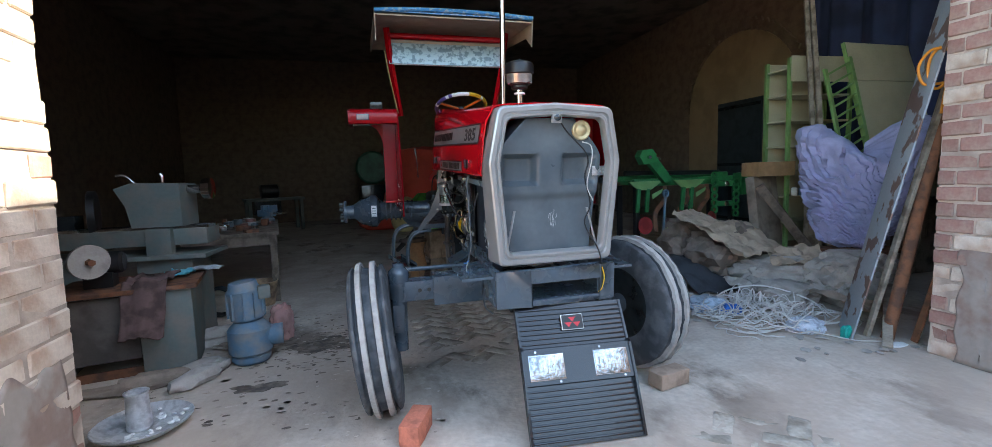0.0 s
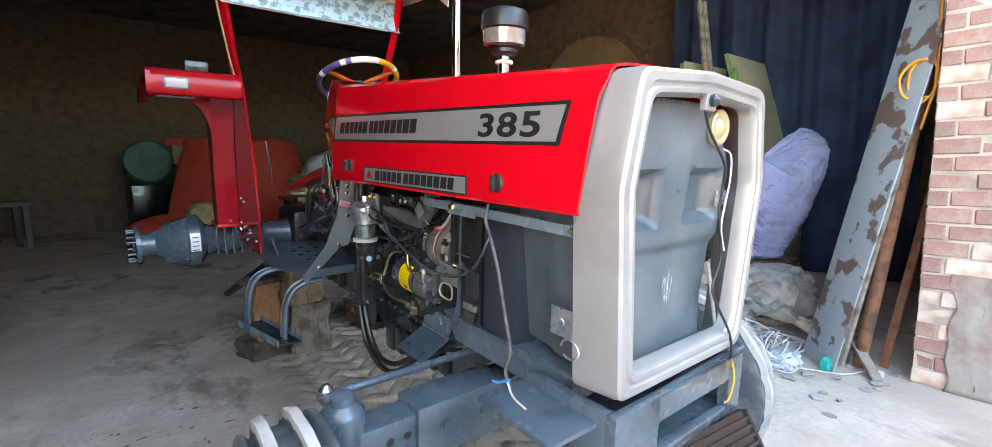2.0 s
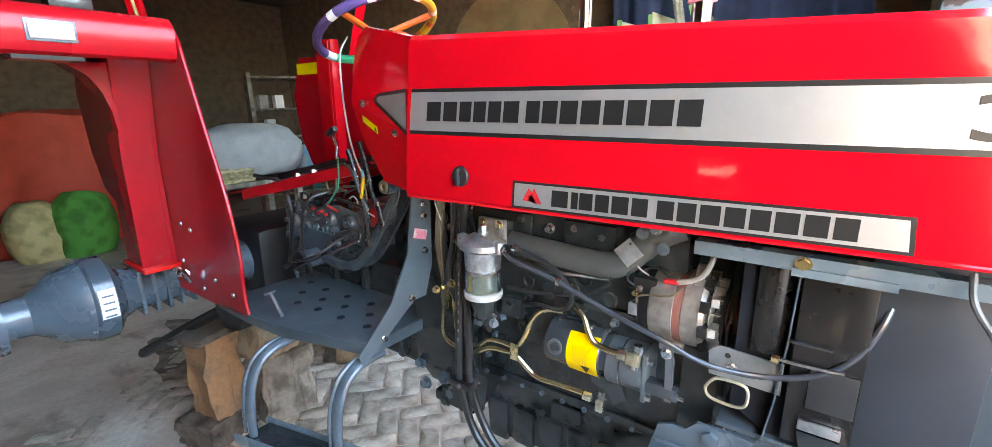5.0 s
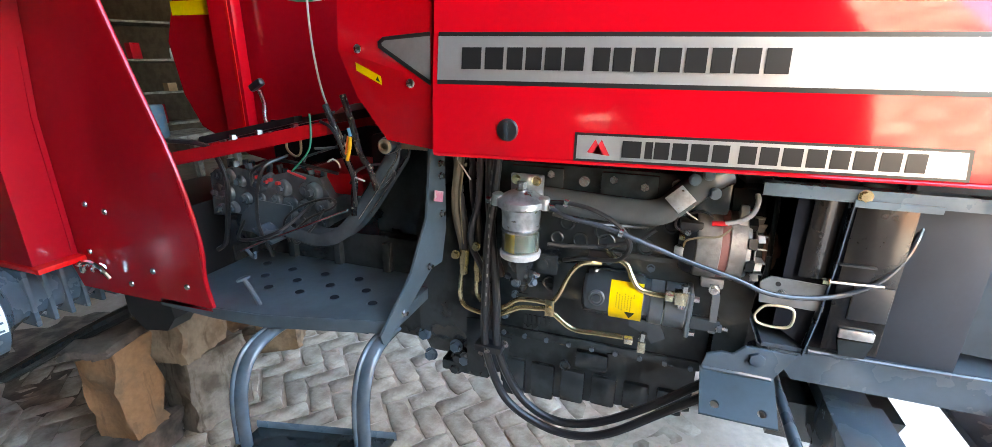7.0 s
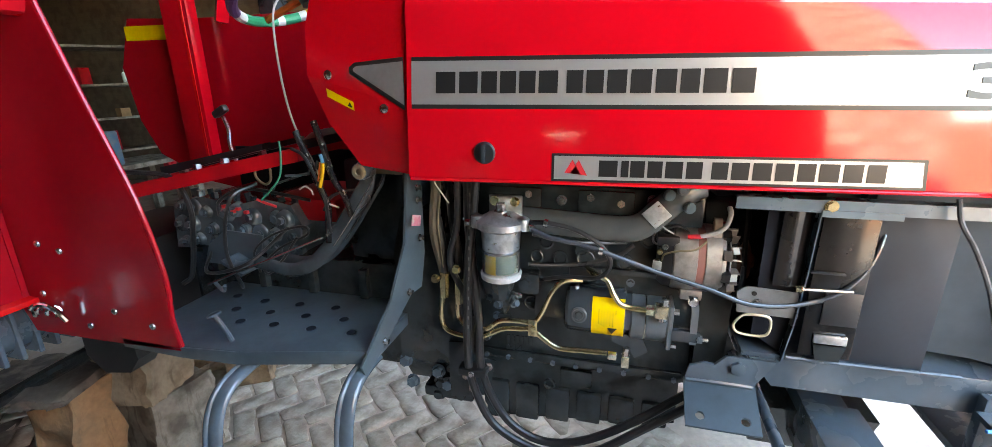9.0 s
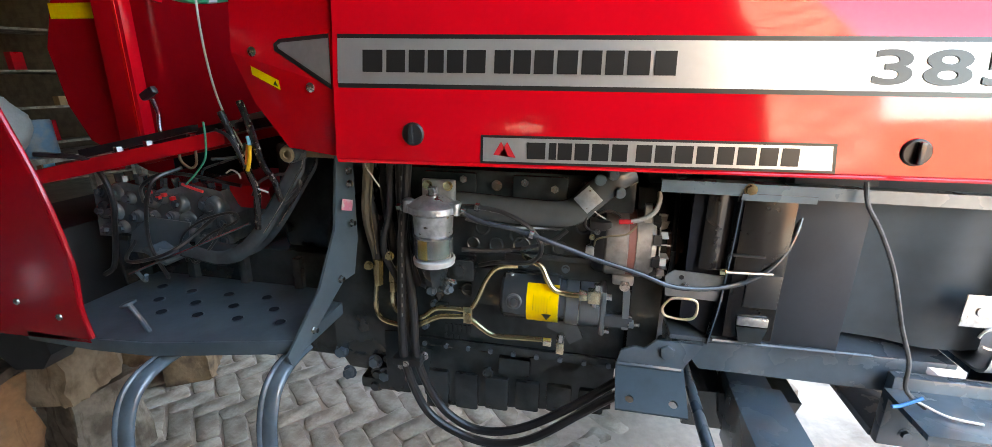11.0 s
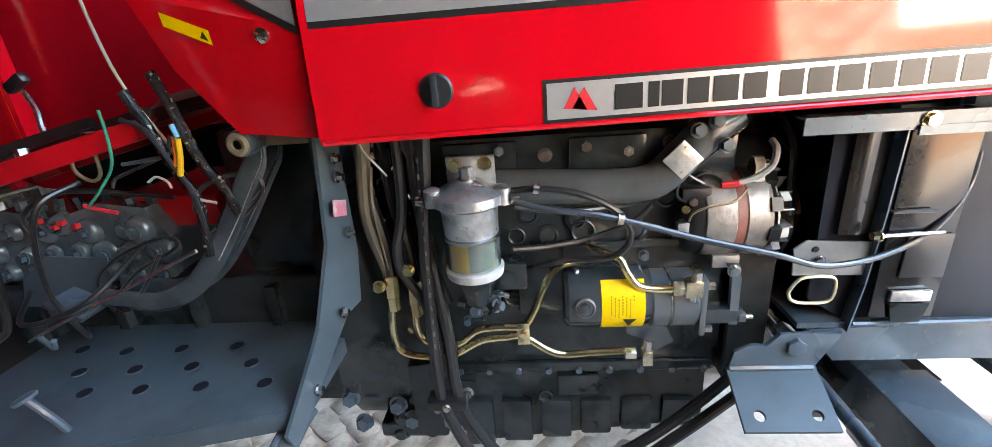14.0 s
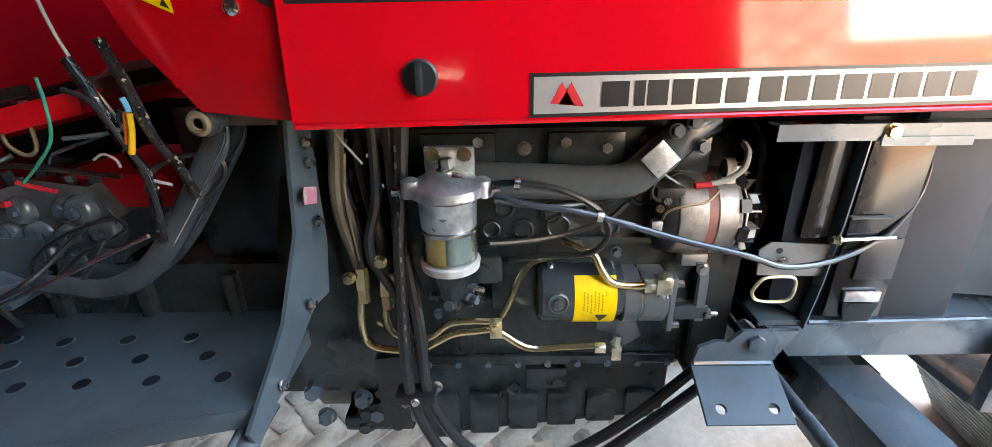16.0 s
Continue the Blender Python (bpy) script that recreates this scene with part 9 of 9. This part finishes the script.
def build_dish():
    r = root("steel_dish", pose(-2.10, 0.60, 0.0), "shallow steel dish holding an aluminium cylinder and white parts", "dish")
    part("dish", lathe(B(), [(0.0, 0.13), (0.012, 0.15), (0.05, 0.215), (0.062, 0.225), (0.064, 0.22), (0.05, 0.205), (0.018, 0.145), (0.014, 0.0)], (0, 0, 0), (0, 0, 1), 40), DISH_ALU, r, bevel=0.0)
    c = tagged(link("cylinder_sleeve", lathe(B(), [(0.016, 0.045), (0.03, 0.058), (0.2, 0.05), (0.215, 0.058), (0.22, 0.058), (0.22, 0.045), (0.05, 0.042), (0.05, 0.0)], (-2.12, 0.60, 0.0), (0, 0, 1), 32), DISH_ALU), "turned aluminium sleeve standing in a steel dish", "sleeve")
    g = random.Random(2)
    for k in range(30):
        a, d = g.uniform(-2.0, 2.6), g.uniform(0.08, 0.185)
        ob = tagged(link("white_part", rock(B(), (0, 0, 0.02), (g.uniform(0.008, 0.022), g.uniform(0.008, 0.016), 0.009), k, sub=1), WHITE), "small white part lying in a steel dish", "part", "parts in the dish")
        ob.location = (-2.10 + d * math.cos(a), 0.60 + d * math.sin(a), 0.010 + 0.036 * max(0, d - 0.145) / 0.045)


build_dish()
rng = random.Random(13)
for k, (x, y, sx, sy, sz, rz) in enumerate([(-2.30, 1.26, 0.2, 0.1, 0.05, 10), (-2.05, 1.42, 0.16, 0.12, 0.04, 40), (-1.93, 1.85, 0.16, 0.1, 0.03, -10), (-2.10, 2.05, 0.3, 0.12, 0.08, 20), (-2.45, 1.18, 0.3, 0.06, 0.04, 4), (-2.02, 1.20, 0.2, 0.07, 0.06, 55)]):
    bm = rock(B(), (0, 0, sz * 0.6), (sx, sy, sz), k + 3, sub=3, rough=0.4)
    ob = tagged(link("stone", bm, PAPER if k % 2 else CEMENT_BAG, smooth=0.7), "flat dusty stone slab on the floor", "stone", "stones by the cabinet")
    ob.matrix_world = pose(x, y, 0, 0, 0, rz)
OIL_SHADOW = mat("oily_soil_shadow", (0.10, 0.08, 0.065), rough=0.8, scale=9, col2=(0.24, 0.195, 0.155), mixlo=0.42, mixhi=0.62, bump=1.0, bscale=40, fine=0.2)
rng = random.Random(77)
bm = B()
for k in range(420):
    x, y = rng.gauss(-1.3, 0.22), rng.gauss(1.68, 0.26)
    if k > 230:
        x, y = rng.uniform(-2.4, -0.9), rng.uniform(0.3, 2.6)
    rock(bm, (x, y, 0.0), (rng.uniform(0.006, 0.035), rng.uniform(0.005, 0.018), rng.uniform(0.002, 0.007)), k, sub=1)
tagged(link("floor_swarf", bm, mat("oil_soil", (0.19, 0.15, 0.12), rough=0.9, var=0.3, island=0.5)), "dark oily swarf and crumbs trodden into the floor", "swarf", kind="stuff")
# Third patch mixes dark dirt with the tractor's shadow, painted onto the floor.
for n, (cx, cy, w, d) in enumerate(((-1.28, 1.66, 0.30, 0.20), (-1.62, 0.98, 0.20, 0.09), (0.12, 4.35, 0.55, 1.1))):
    bm = B()
    grid(bm, 20, 44, lambda u, v: (cx + w * u * (0.8 + 0.38 * noise.fractal(Vector((math.cos(6.2832 * v) * 1.6, math.sin(6.2832 * v) * 1.6, n * 7)), 1, 2, 4)) * math.cos(6.2832 * v),
                                   cy + d * u * (0.8 + 0.38 * noise.fractal(Vector((math.cos(6.2832 * v) * 1.6, math.sin(6.2832 * v) * 1.6, n * 7)), 1, 2, 4)) * math.sin(6.2832 * v), 0.0))
    for v in bm.verts:
        v.co.z = ground_height(v.co.x, v.co.y) + 0.003
    bmesh.ops.remove_doubles(bm, verts=bm.verts[:], dist=0.0005)
    part("oil_shadow_patch", bm, OIL_SHADOW, ground, "dark patch on the floor, oily soil and painted shadow", smooth=3.1)
tagged(link("bucket", lathe(B(), [(0, 0.11), (0.24, 0.15), (0.245, 0.155), (0.25, 0.15), (0.02, 0.105), (0.02, 0)], (-2.0, 3.2, 0), (0, 0, 1), 28), WOOD), "tan bucket under the work table", "bucket")
bm = B()
for k in range(6):
    tube(bm, [(-2.3 + 0.12 * math.cos(a), 2.75 + 0.06 * k * 0.3, 0.16 + 0.13 * math.sin(a)) for a in [0.63 * j for j in range(11)]], 0.012, seg=6, steps=3)
tagged(link("hose_coil", bm, GREY_CAST), "coiled grey hose standing by the table leg", "hose coil")
bag("pink_rag", (-1.63, 1.95, 0.0), (0.09, 0.08, 0.16), mat("faded_pink_cloth", (0.36, 0.2, 0.18), rough=0.95, var=0.2), "faded pink cloth heaped behind the motor", 14, "rag")


# ---- far end ----
def tarp(c, s, seed):
    bm = B()

    def f(u, v):
        a = 2 * math.pi * u
        t = v
        rr = 1 - 0.35 * t + 0.08 * math.sin(7 * a + seed) * (1 - t) + 0.06 * noise.noise(Vector((math.cos(a) * 2, math.sin(a) * 2, t * 3 + seed)))
        if t > 0.92:
            rr *= (1 - t) / 0.08
        return (c[0] + s[0] * rr * math.cos(a), c[1] + s[1] * rr * math.sin(a), c[2] + s[2] * min(t, 0.95) + 0.03 * math.sin(5 * a))
    grid(bm, 64, 24, f)
    bmesh.ops.remove_doubles(bm, verts=bm.verts[:], dist=0.001)
    return bm


tagged(link("covered_machine", tarp((1.0, 10.9, 0.02), (1.55, 0.9, 2.15), 3), ORANGE_CLOTH, smooth=0.9), "machine under a bright orange tarpaulin at the back", "covered machine")
bag("orange_bag", (-0.35, 10.3, 0.0), (0.75, 0.45, 0.32), ORANGE_CLOTH, "slumped orange cloth bag on the floor", 15, "bag", crumple=0.45)
bag("green_sack", (0.50, 9.3, 0.0), (0.36, 0.3, 0.5), mat("green_sacking", (0.09, 0.30, 0.05), rough=0.8, var=0.2), "full smooth green sack on the floor", 16, rot=20, crumple=0.3)
bag("tan_sack", (0.02, 9.45, 0.0), (0.33, 0.3, 0.46), mat("tan_sacking", (0.50, 0.42, 0.20), rough=0.85, var=0.2), "full smooth tan sack on the floor", 17, crumple=0.3)


def build_bench(x, y, rz, label):
    r = root("machine_bench", pose(x, y, 0, 0, 0, rz), label, "bench")
    part("top", span(B(), (-0.7, -0.35, 0.8), (0.7, 0.35, 0.86)), MACHINE, r)
    for a in (-0.62, 0.62):
        for b in (-0.28, 0.28):
            part("leg", span(B(), (a - 0.04, b - 0.04, 0), (a + 0.04, b + 0.04, 0.8)), MACHINE, r)
    part("motor", lathe(B(), [(0, 0.18), (0.4, 0.18), (0.44, 0.1), (0.44, 0)], (-0.3, 0, 1.04), (1, 0, 0), 20), BLACK, r)
    part("drawer", span(B(), (-0.5, -0.37, 0.45), (0.1, 0.3, 0.78)), GREY_CAST, r)
    return r


build_bench(0.55, 12.2, 3, "low machine bench with a dark motor by the back wall")
build_bench(-3.2, 11.5, 20, "grey machine bench by the side wall")
g = root("green_press", pose(-0.55, 12.4, 0.0, 0, 0, 10), "dark green belt press with a pale plate", "press")
part("frame", span(B(), (-0.45, -0.3, 0.0), (0.35, 0.3, 1.1)), GREY_CAST, g, bevel=0.02)
part("hood", lathe(B(), [(-0.25, 0.42), (-0.2, 0.48), (0.2, 0.48), (0.25, 0.42), (0.25, 0)], (-0.05, 0, 1.6), (0.2, 1, 0), 28), mat("dark_green_paint", (0.02, 0.11, 0.06), rough=0.5, var=0.2), g, "rounded dark green hood")
part("plate", span(B(), (0.3, -0.5, 1.55), (0.62, -0.49, 1.95)), PLY, g, "pale plate")
part("red_cap", span(B(), (0.2, -0.4, 1.95), (0.65, -0.1, 2.1)), LOGO_RED, g)
# low store table behind the tractor with sacks and parts
st = root("store_table", pose(2.0, 6.6, 0.0, 0, 0, 4), "dark store table piled with sacks and parts behind the tractor", "table")
part("top", span(B(), (-1.3, -0.4, 0.95), (1.3, 0.4, 1.0)), WOOD_GREY, st)
for x in (-1.2, 0, 1.2):
    for y in (-0.33, 0.33):
        part("leg", span(B(), (x - 0.04, y - 0.04, 0), (x + 0.04, y + 0.04, 0.95)), WOOD_GREY, st)
bag("white_sack", (1.6, 6.55, 1.06), (0.62, 0.34, 0.34), mat("white_sacking", (0.34, 0.34, 0.335), rough=0.9, var=0.06), "full white woven sack lying on the store table", 18, rot=-12, crumple=0.35)
bag("tan_sack", (1.15, 6.4, 1.0), (0.4, 0.2, 0.1), mat("straw_bundle", (0.4, 0.33, 0.18), rough=0.9, var=0.25, scale=20), "straw-coloured bundle on the store table", 19, "bundle")
bag("green_bundle", (0.95, 6.5, 1.13), (0.2, 0.15, 0.1), GREEN, "green bundle on the store table", 20, "bundle")
tagged(link("blue_drum", lathe(B(), [(0, 0.16), (0.02, 0.17), (0.34, 0.17), (0.36, 0.16), (0.36, 0)], (2.3, 6.5, 1.0), (0, 0, 1), 24), MACHINE_BLUE), "blue plastic drum on the store table", "drum")
# shelving with small things, seen past the fender
sh = root("store_shelf", pose(3.6, 8.3, 0.0, 0, 0, -20), "dim store shelf with bottles and boxes", "shelf")
for z in (0.5, 1.0, 1.45, 1.9, 2.4):
    part("shelf_board", span(B(), (-0.9, -0.25, z), (0.9, 0.25, z + 0.03)), WOOD_GREY, sh)
for x in (-0.88, 0.88):
    part("upright", span(B(), (x - 0.03, -0.25, 0), (x + 0.03, 0.25, 2.5)), WOOD_GREY, sh)
rng = random.Random(31)
for k in range(26):
    z = rng.choice((0.53, 1.03, 1.48, 1.93))
    q = pose(3.6, 8.3, 0.0, 0, 0, -20) @ Vector((rng.uniform(-0.8, 0.8), -0.12, z + 0.001))
    hh = rng.uniform(0.1, 0.28)
    bm = lathe(B(), [(0, 0.05), (hh * 0.7, 0.05), (hh * 0.8, 0.02), (hh, 0.02), (hh, 0)], (0, 0, 0), (0, 0, 1), 12) if k % 2 else span(B(), (-0.07, -0.05, 0), (0.07, 0.05, hh))
    ob = tagged(link("bottle" if k % 2 else "box", bm, rng.choice((WHITE, CYAN, RED_DULL, CARTON, PAPER))), "small container standing on the store shelf", "bottle" if k % 2 else "box", "containers on the store shelf")
    ob.location = q


# ---- bricks of the jambs and the floor ----
def brick_mesh(name, size, seed, material, wear=0.003):
    """One worn brick: a box with chamfered, slightly moved corners."""
    r = random.Random(seed)
    sx, sy, sz = [q / 2 for q in size]
    c = 0.007
    bm = B()
    vs = {}
    for i in (-1, 1):
        for j in (-1, 1):
            for k in (-1, 1):
                off = [r.uniform(-wear, wear) for _ in range(3)]
                for a, (dx, dy, dz) in enumerate(((c, c, 0), (0, c, c), (c, 0, c))):
                    vs[i, j, k, a] = bm.verts.new((i * (sx - dx) + off[0], j * (sy - dy) + off[1], k * (sz - dz) + off[2]))
    bmesh.ops.convex_hull(bm, input=bm.verts[:])
    bmesh.ops.recalc_face_normals(bm, faces=bm.faces[:])
    me = bpy.data.meshes.new(name)
    bm.to_mesh(me)
    bm.free()
    me.materials.append(material)
    return me


def jamb_bricks(owner, x, y0, y1, zmax, face, seed, pale):
    """Courses of brick on the end face of a front wall."""
    r = random.Random(seed)
    w = y1 - y0
    full = [brick_mesh("brick", (0.10, 0.226, 0.089), seed + k, mtl) for k, mtl in enumerate((BRICK, BRICK_PALE))]
    half = [brick_mesh("brick", (0.10, 0.108, 0.089), seed + 9 + k, mtl) for k, mtl in enumerate((BRICK, BRICK_PALE))]
    z, row = 0.05, 0
    while z < zmax:
        cells = [(half, 0.115), (full, 0.235), (half, 0.115)] if row % 2 else [(full, 0.235), (full, 0.235)]
        tot = sum(c[1] for c in cells)
        y = y0
        for meshes, d in cells:
            d *= w / tot
            p = pale(z)
            ob = new("brick", meshes[1 if r.random() < p else 0])
            ob.parent = owner
            ob.location = (x + face * 0.05 + face * r.uniform(-0.010, 0.006), y + d / 2 + r.uniform(-0.004, 0.004), z)
            ob.rotation_euler = (r.uniform(-0.02, 0.02), r.uniform(-0.015, 0.015), r.uniform(-0.02, 0.02))
            ob.scale = (1, d / (0.235 if meshes is full else 0.118), 1)
            y += d
        z += 0.101
        row += 1


jamb_bricks(wall_front_left, LX - 0.105, LY0, LY1, 3.6, 1, 3, lambda z: 0.9 if z > 0.4 else 0.6)
jamb_bricks(wall_front_right, RX + 0.105, RY0, RY1, 3.6, -1, 5, lambda z: 0.15 if z > 1.4 or z < 0.95 else 0.02)


def plaster_patch(owner, x, y0, y1, z1, face, seed):
    bm = B()

    def f(u, v):
        y = y0 + (y1 - y0) * u
        top = z1 + 0.10 * noise.noise(Vector((u * 4, seed, 0)))
        return (x + face * (-0.008 + 0.022 * (1 - v) ** 0.45 + 0.006 * noise.noise(Vector((u * 5, v * 8, seed)))), y + 0.03 * noise.noise(Vector((v * 5, seed, 4))) * (u > 0.5), top * v)
    grid(bm, 24, 24, f, (-face * 0.03, 0, 0))
    part("plaster", bm, PLASTER, owner, "worn grey plaster over the bricks", smooth=3.1)


plaster_patch(wall_front_left, LX, LY0 + 0.005, LY1 - 0.10, 0.62, 1, 2)
plaster_patch(wall_front_right, RX, RY0 + 0.005, RY0 + 0.26, 0.75, -1, 7)


def worn_paver(length, width, seed):
    """A trodden brick seen from above: a ragged outline, edges worn round, a slightly hollow top."""
    r = random.Random(seed)
    a, b = length / 2, width / 2
    loop = [(-a + 0.012, -b), (-a * 0.3, -b), (a * 0.35, -b), (a - 0.012, -b), (a, -b + 0.012), (a, b - 0.012),
            (a - 0.012, b), (a * 0.3, b), (-a * 0.35, b), (-a + 0.012, b), (-a, b - 0.012), (-a, -b + 0.012)]
    loop = [(x + r.uniform(-0.006, 0.006), y + r.uniform(-0.006, 0.006)) for x, y in loop]
    bm = B()
    rim = [bm.verts.new((x, y, -0.022)) for x, y in loop]
    edge = [bm.verts.new((x * 0.985, y * 0.97, -0.004 + r.uniform(-0.003, 0.002))) for x, y in loop]
    top = [bm.verts.new((x * 0.94, y * 0.88, r.uniform(-0.003, 0.003))) for x, y in loop]
    mid = bm.verts.new((0, 0, r.uniform(-0.003, 0.003)))
    for k in range(12):
        n = (k + 1) % 12
        bm.faces.new((rim[k], rim[n], edge[n], edge[k]))
        bm.faces.new((edge[k], edge[n], top[n], top[k]))
        bm.faces.new((top[k], top[n], mid))
    me = bpy.data.meshes.new("floor_brick")
    bm.to_mesh(me)
    bm.free()
    me.polygons.foreach_set("use_smooth", [True] * len(me.polygons))
    me.materials.append(PAVER)
    return me


def floor_bricks():
    """Herringbone floor of bricks on edge: those under the tractor one by one, the rest joined."""
    L, W = 0.22, 0.11
    g = random.Random(8)
    meshes = [worn_paver(L - 0.007, W - 0.007, 40 + k) for k in range(10)]
    spots = []
    ang = radians(45)
    ca, sa = math.cos(ang), math.sin(ang)
    for i in range(-70, 70):
        for j in range(-40, 40):
            # pairs of one lengthwise and one crosswise brick along a stair
            bx, by = i * W + j * L, i * W - j * L
            for (dx, dy, rot) in ((L / 2, W / 2, 0), (W / 2 - 0.0, W + L / 2, 90)):
                x, y = bx + dx, by + dy
                wx, wy = 0.4 + ca * x - sa * y, 2.4 + sa * x + ca * y
                if -1.5 < wx < 2.2 and -1.2 < wy < 4.6:
                    spots.append((wx, wy, rot + 45))
    spots = [s for s in spots if noise.noise(Vector((s[0] * 0.9, s[1] * 0.9, 5))) > -0.34 - 0.5 * (abs(s[0] - 0.4) < 0.9 and s[1] > 1.2) + 0.45 * (s[1] < 0.9) + 0.25 * (s[1] < 0.5) + 0.9 * (s[0] < -0.42 and s[1] > 1.0) + 0.35 * (s[0] < -0.6 and s[1] <= 1.0)]
    spots.sort(key=lambda s: (s[0] - 0.25) ** 2 + (s[1] - 2.5) ** 2)
    for x, y, rot in spots[:300]:
        ob = new("floor_brick", g.choice(meshes))
        ob.parent = ground
        ob.location = (x + g.uniform(-0.004, 0.004), y + g.uniform(-0.004, 0.004), g.uniform(-0.004, 0.004))
        ob.rotation_euler = (g.uniform(-0.012, 0.012), g.uniform(-0.012, 0.012), radians(rot + g.uniform(-4, 4)))
    rest = spots[300:]
    if rest:
        shapes = []
        for base in meshes:
            co = np.empty(len(base.vertices) * 3)
            base.vertices.foreach_get("co", co)
            shapes.append((co.reshape(-1, 3), [tuple(p.vertices) for p in base.polygons]))
        vs, fs = [], []
        for x, y, rot in rest:
            co, faces = g.choice(shapes)
            q = np.array(pose(x, y, -0.002 - 0.0045 * (y < 0.9) + g.uniform(-0.004, 0.003), g.uniform(-1, 1), g.uniform(-1, 1), rot + g.uniform(-2.5, 2.5)))
            k = len(vs)
            vs += (co @ q[:3, :3].T + q[:3, 3]).tolist()
            fs += [tuple(a + k for a in f) for f in faces]
        me = bpy.data.meshes.new("floor_bricks")
        me.from_pydata(vs, [], fs)
        me.polygons.foreach_set("use_smooth", [True] * len(me.polygons))
        me.materials.append(PAVER_J)
        ob = new("floor_bricks", me)
        ob.parent = ground
        tagged(ob, kind="stuff")


floor_bricks()
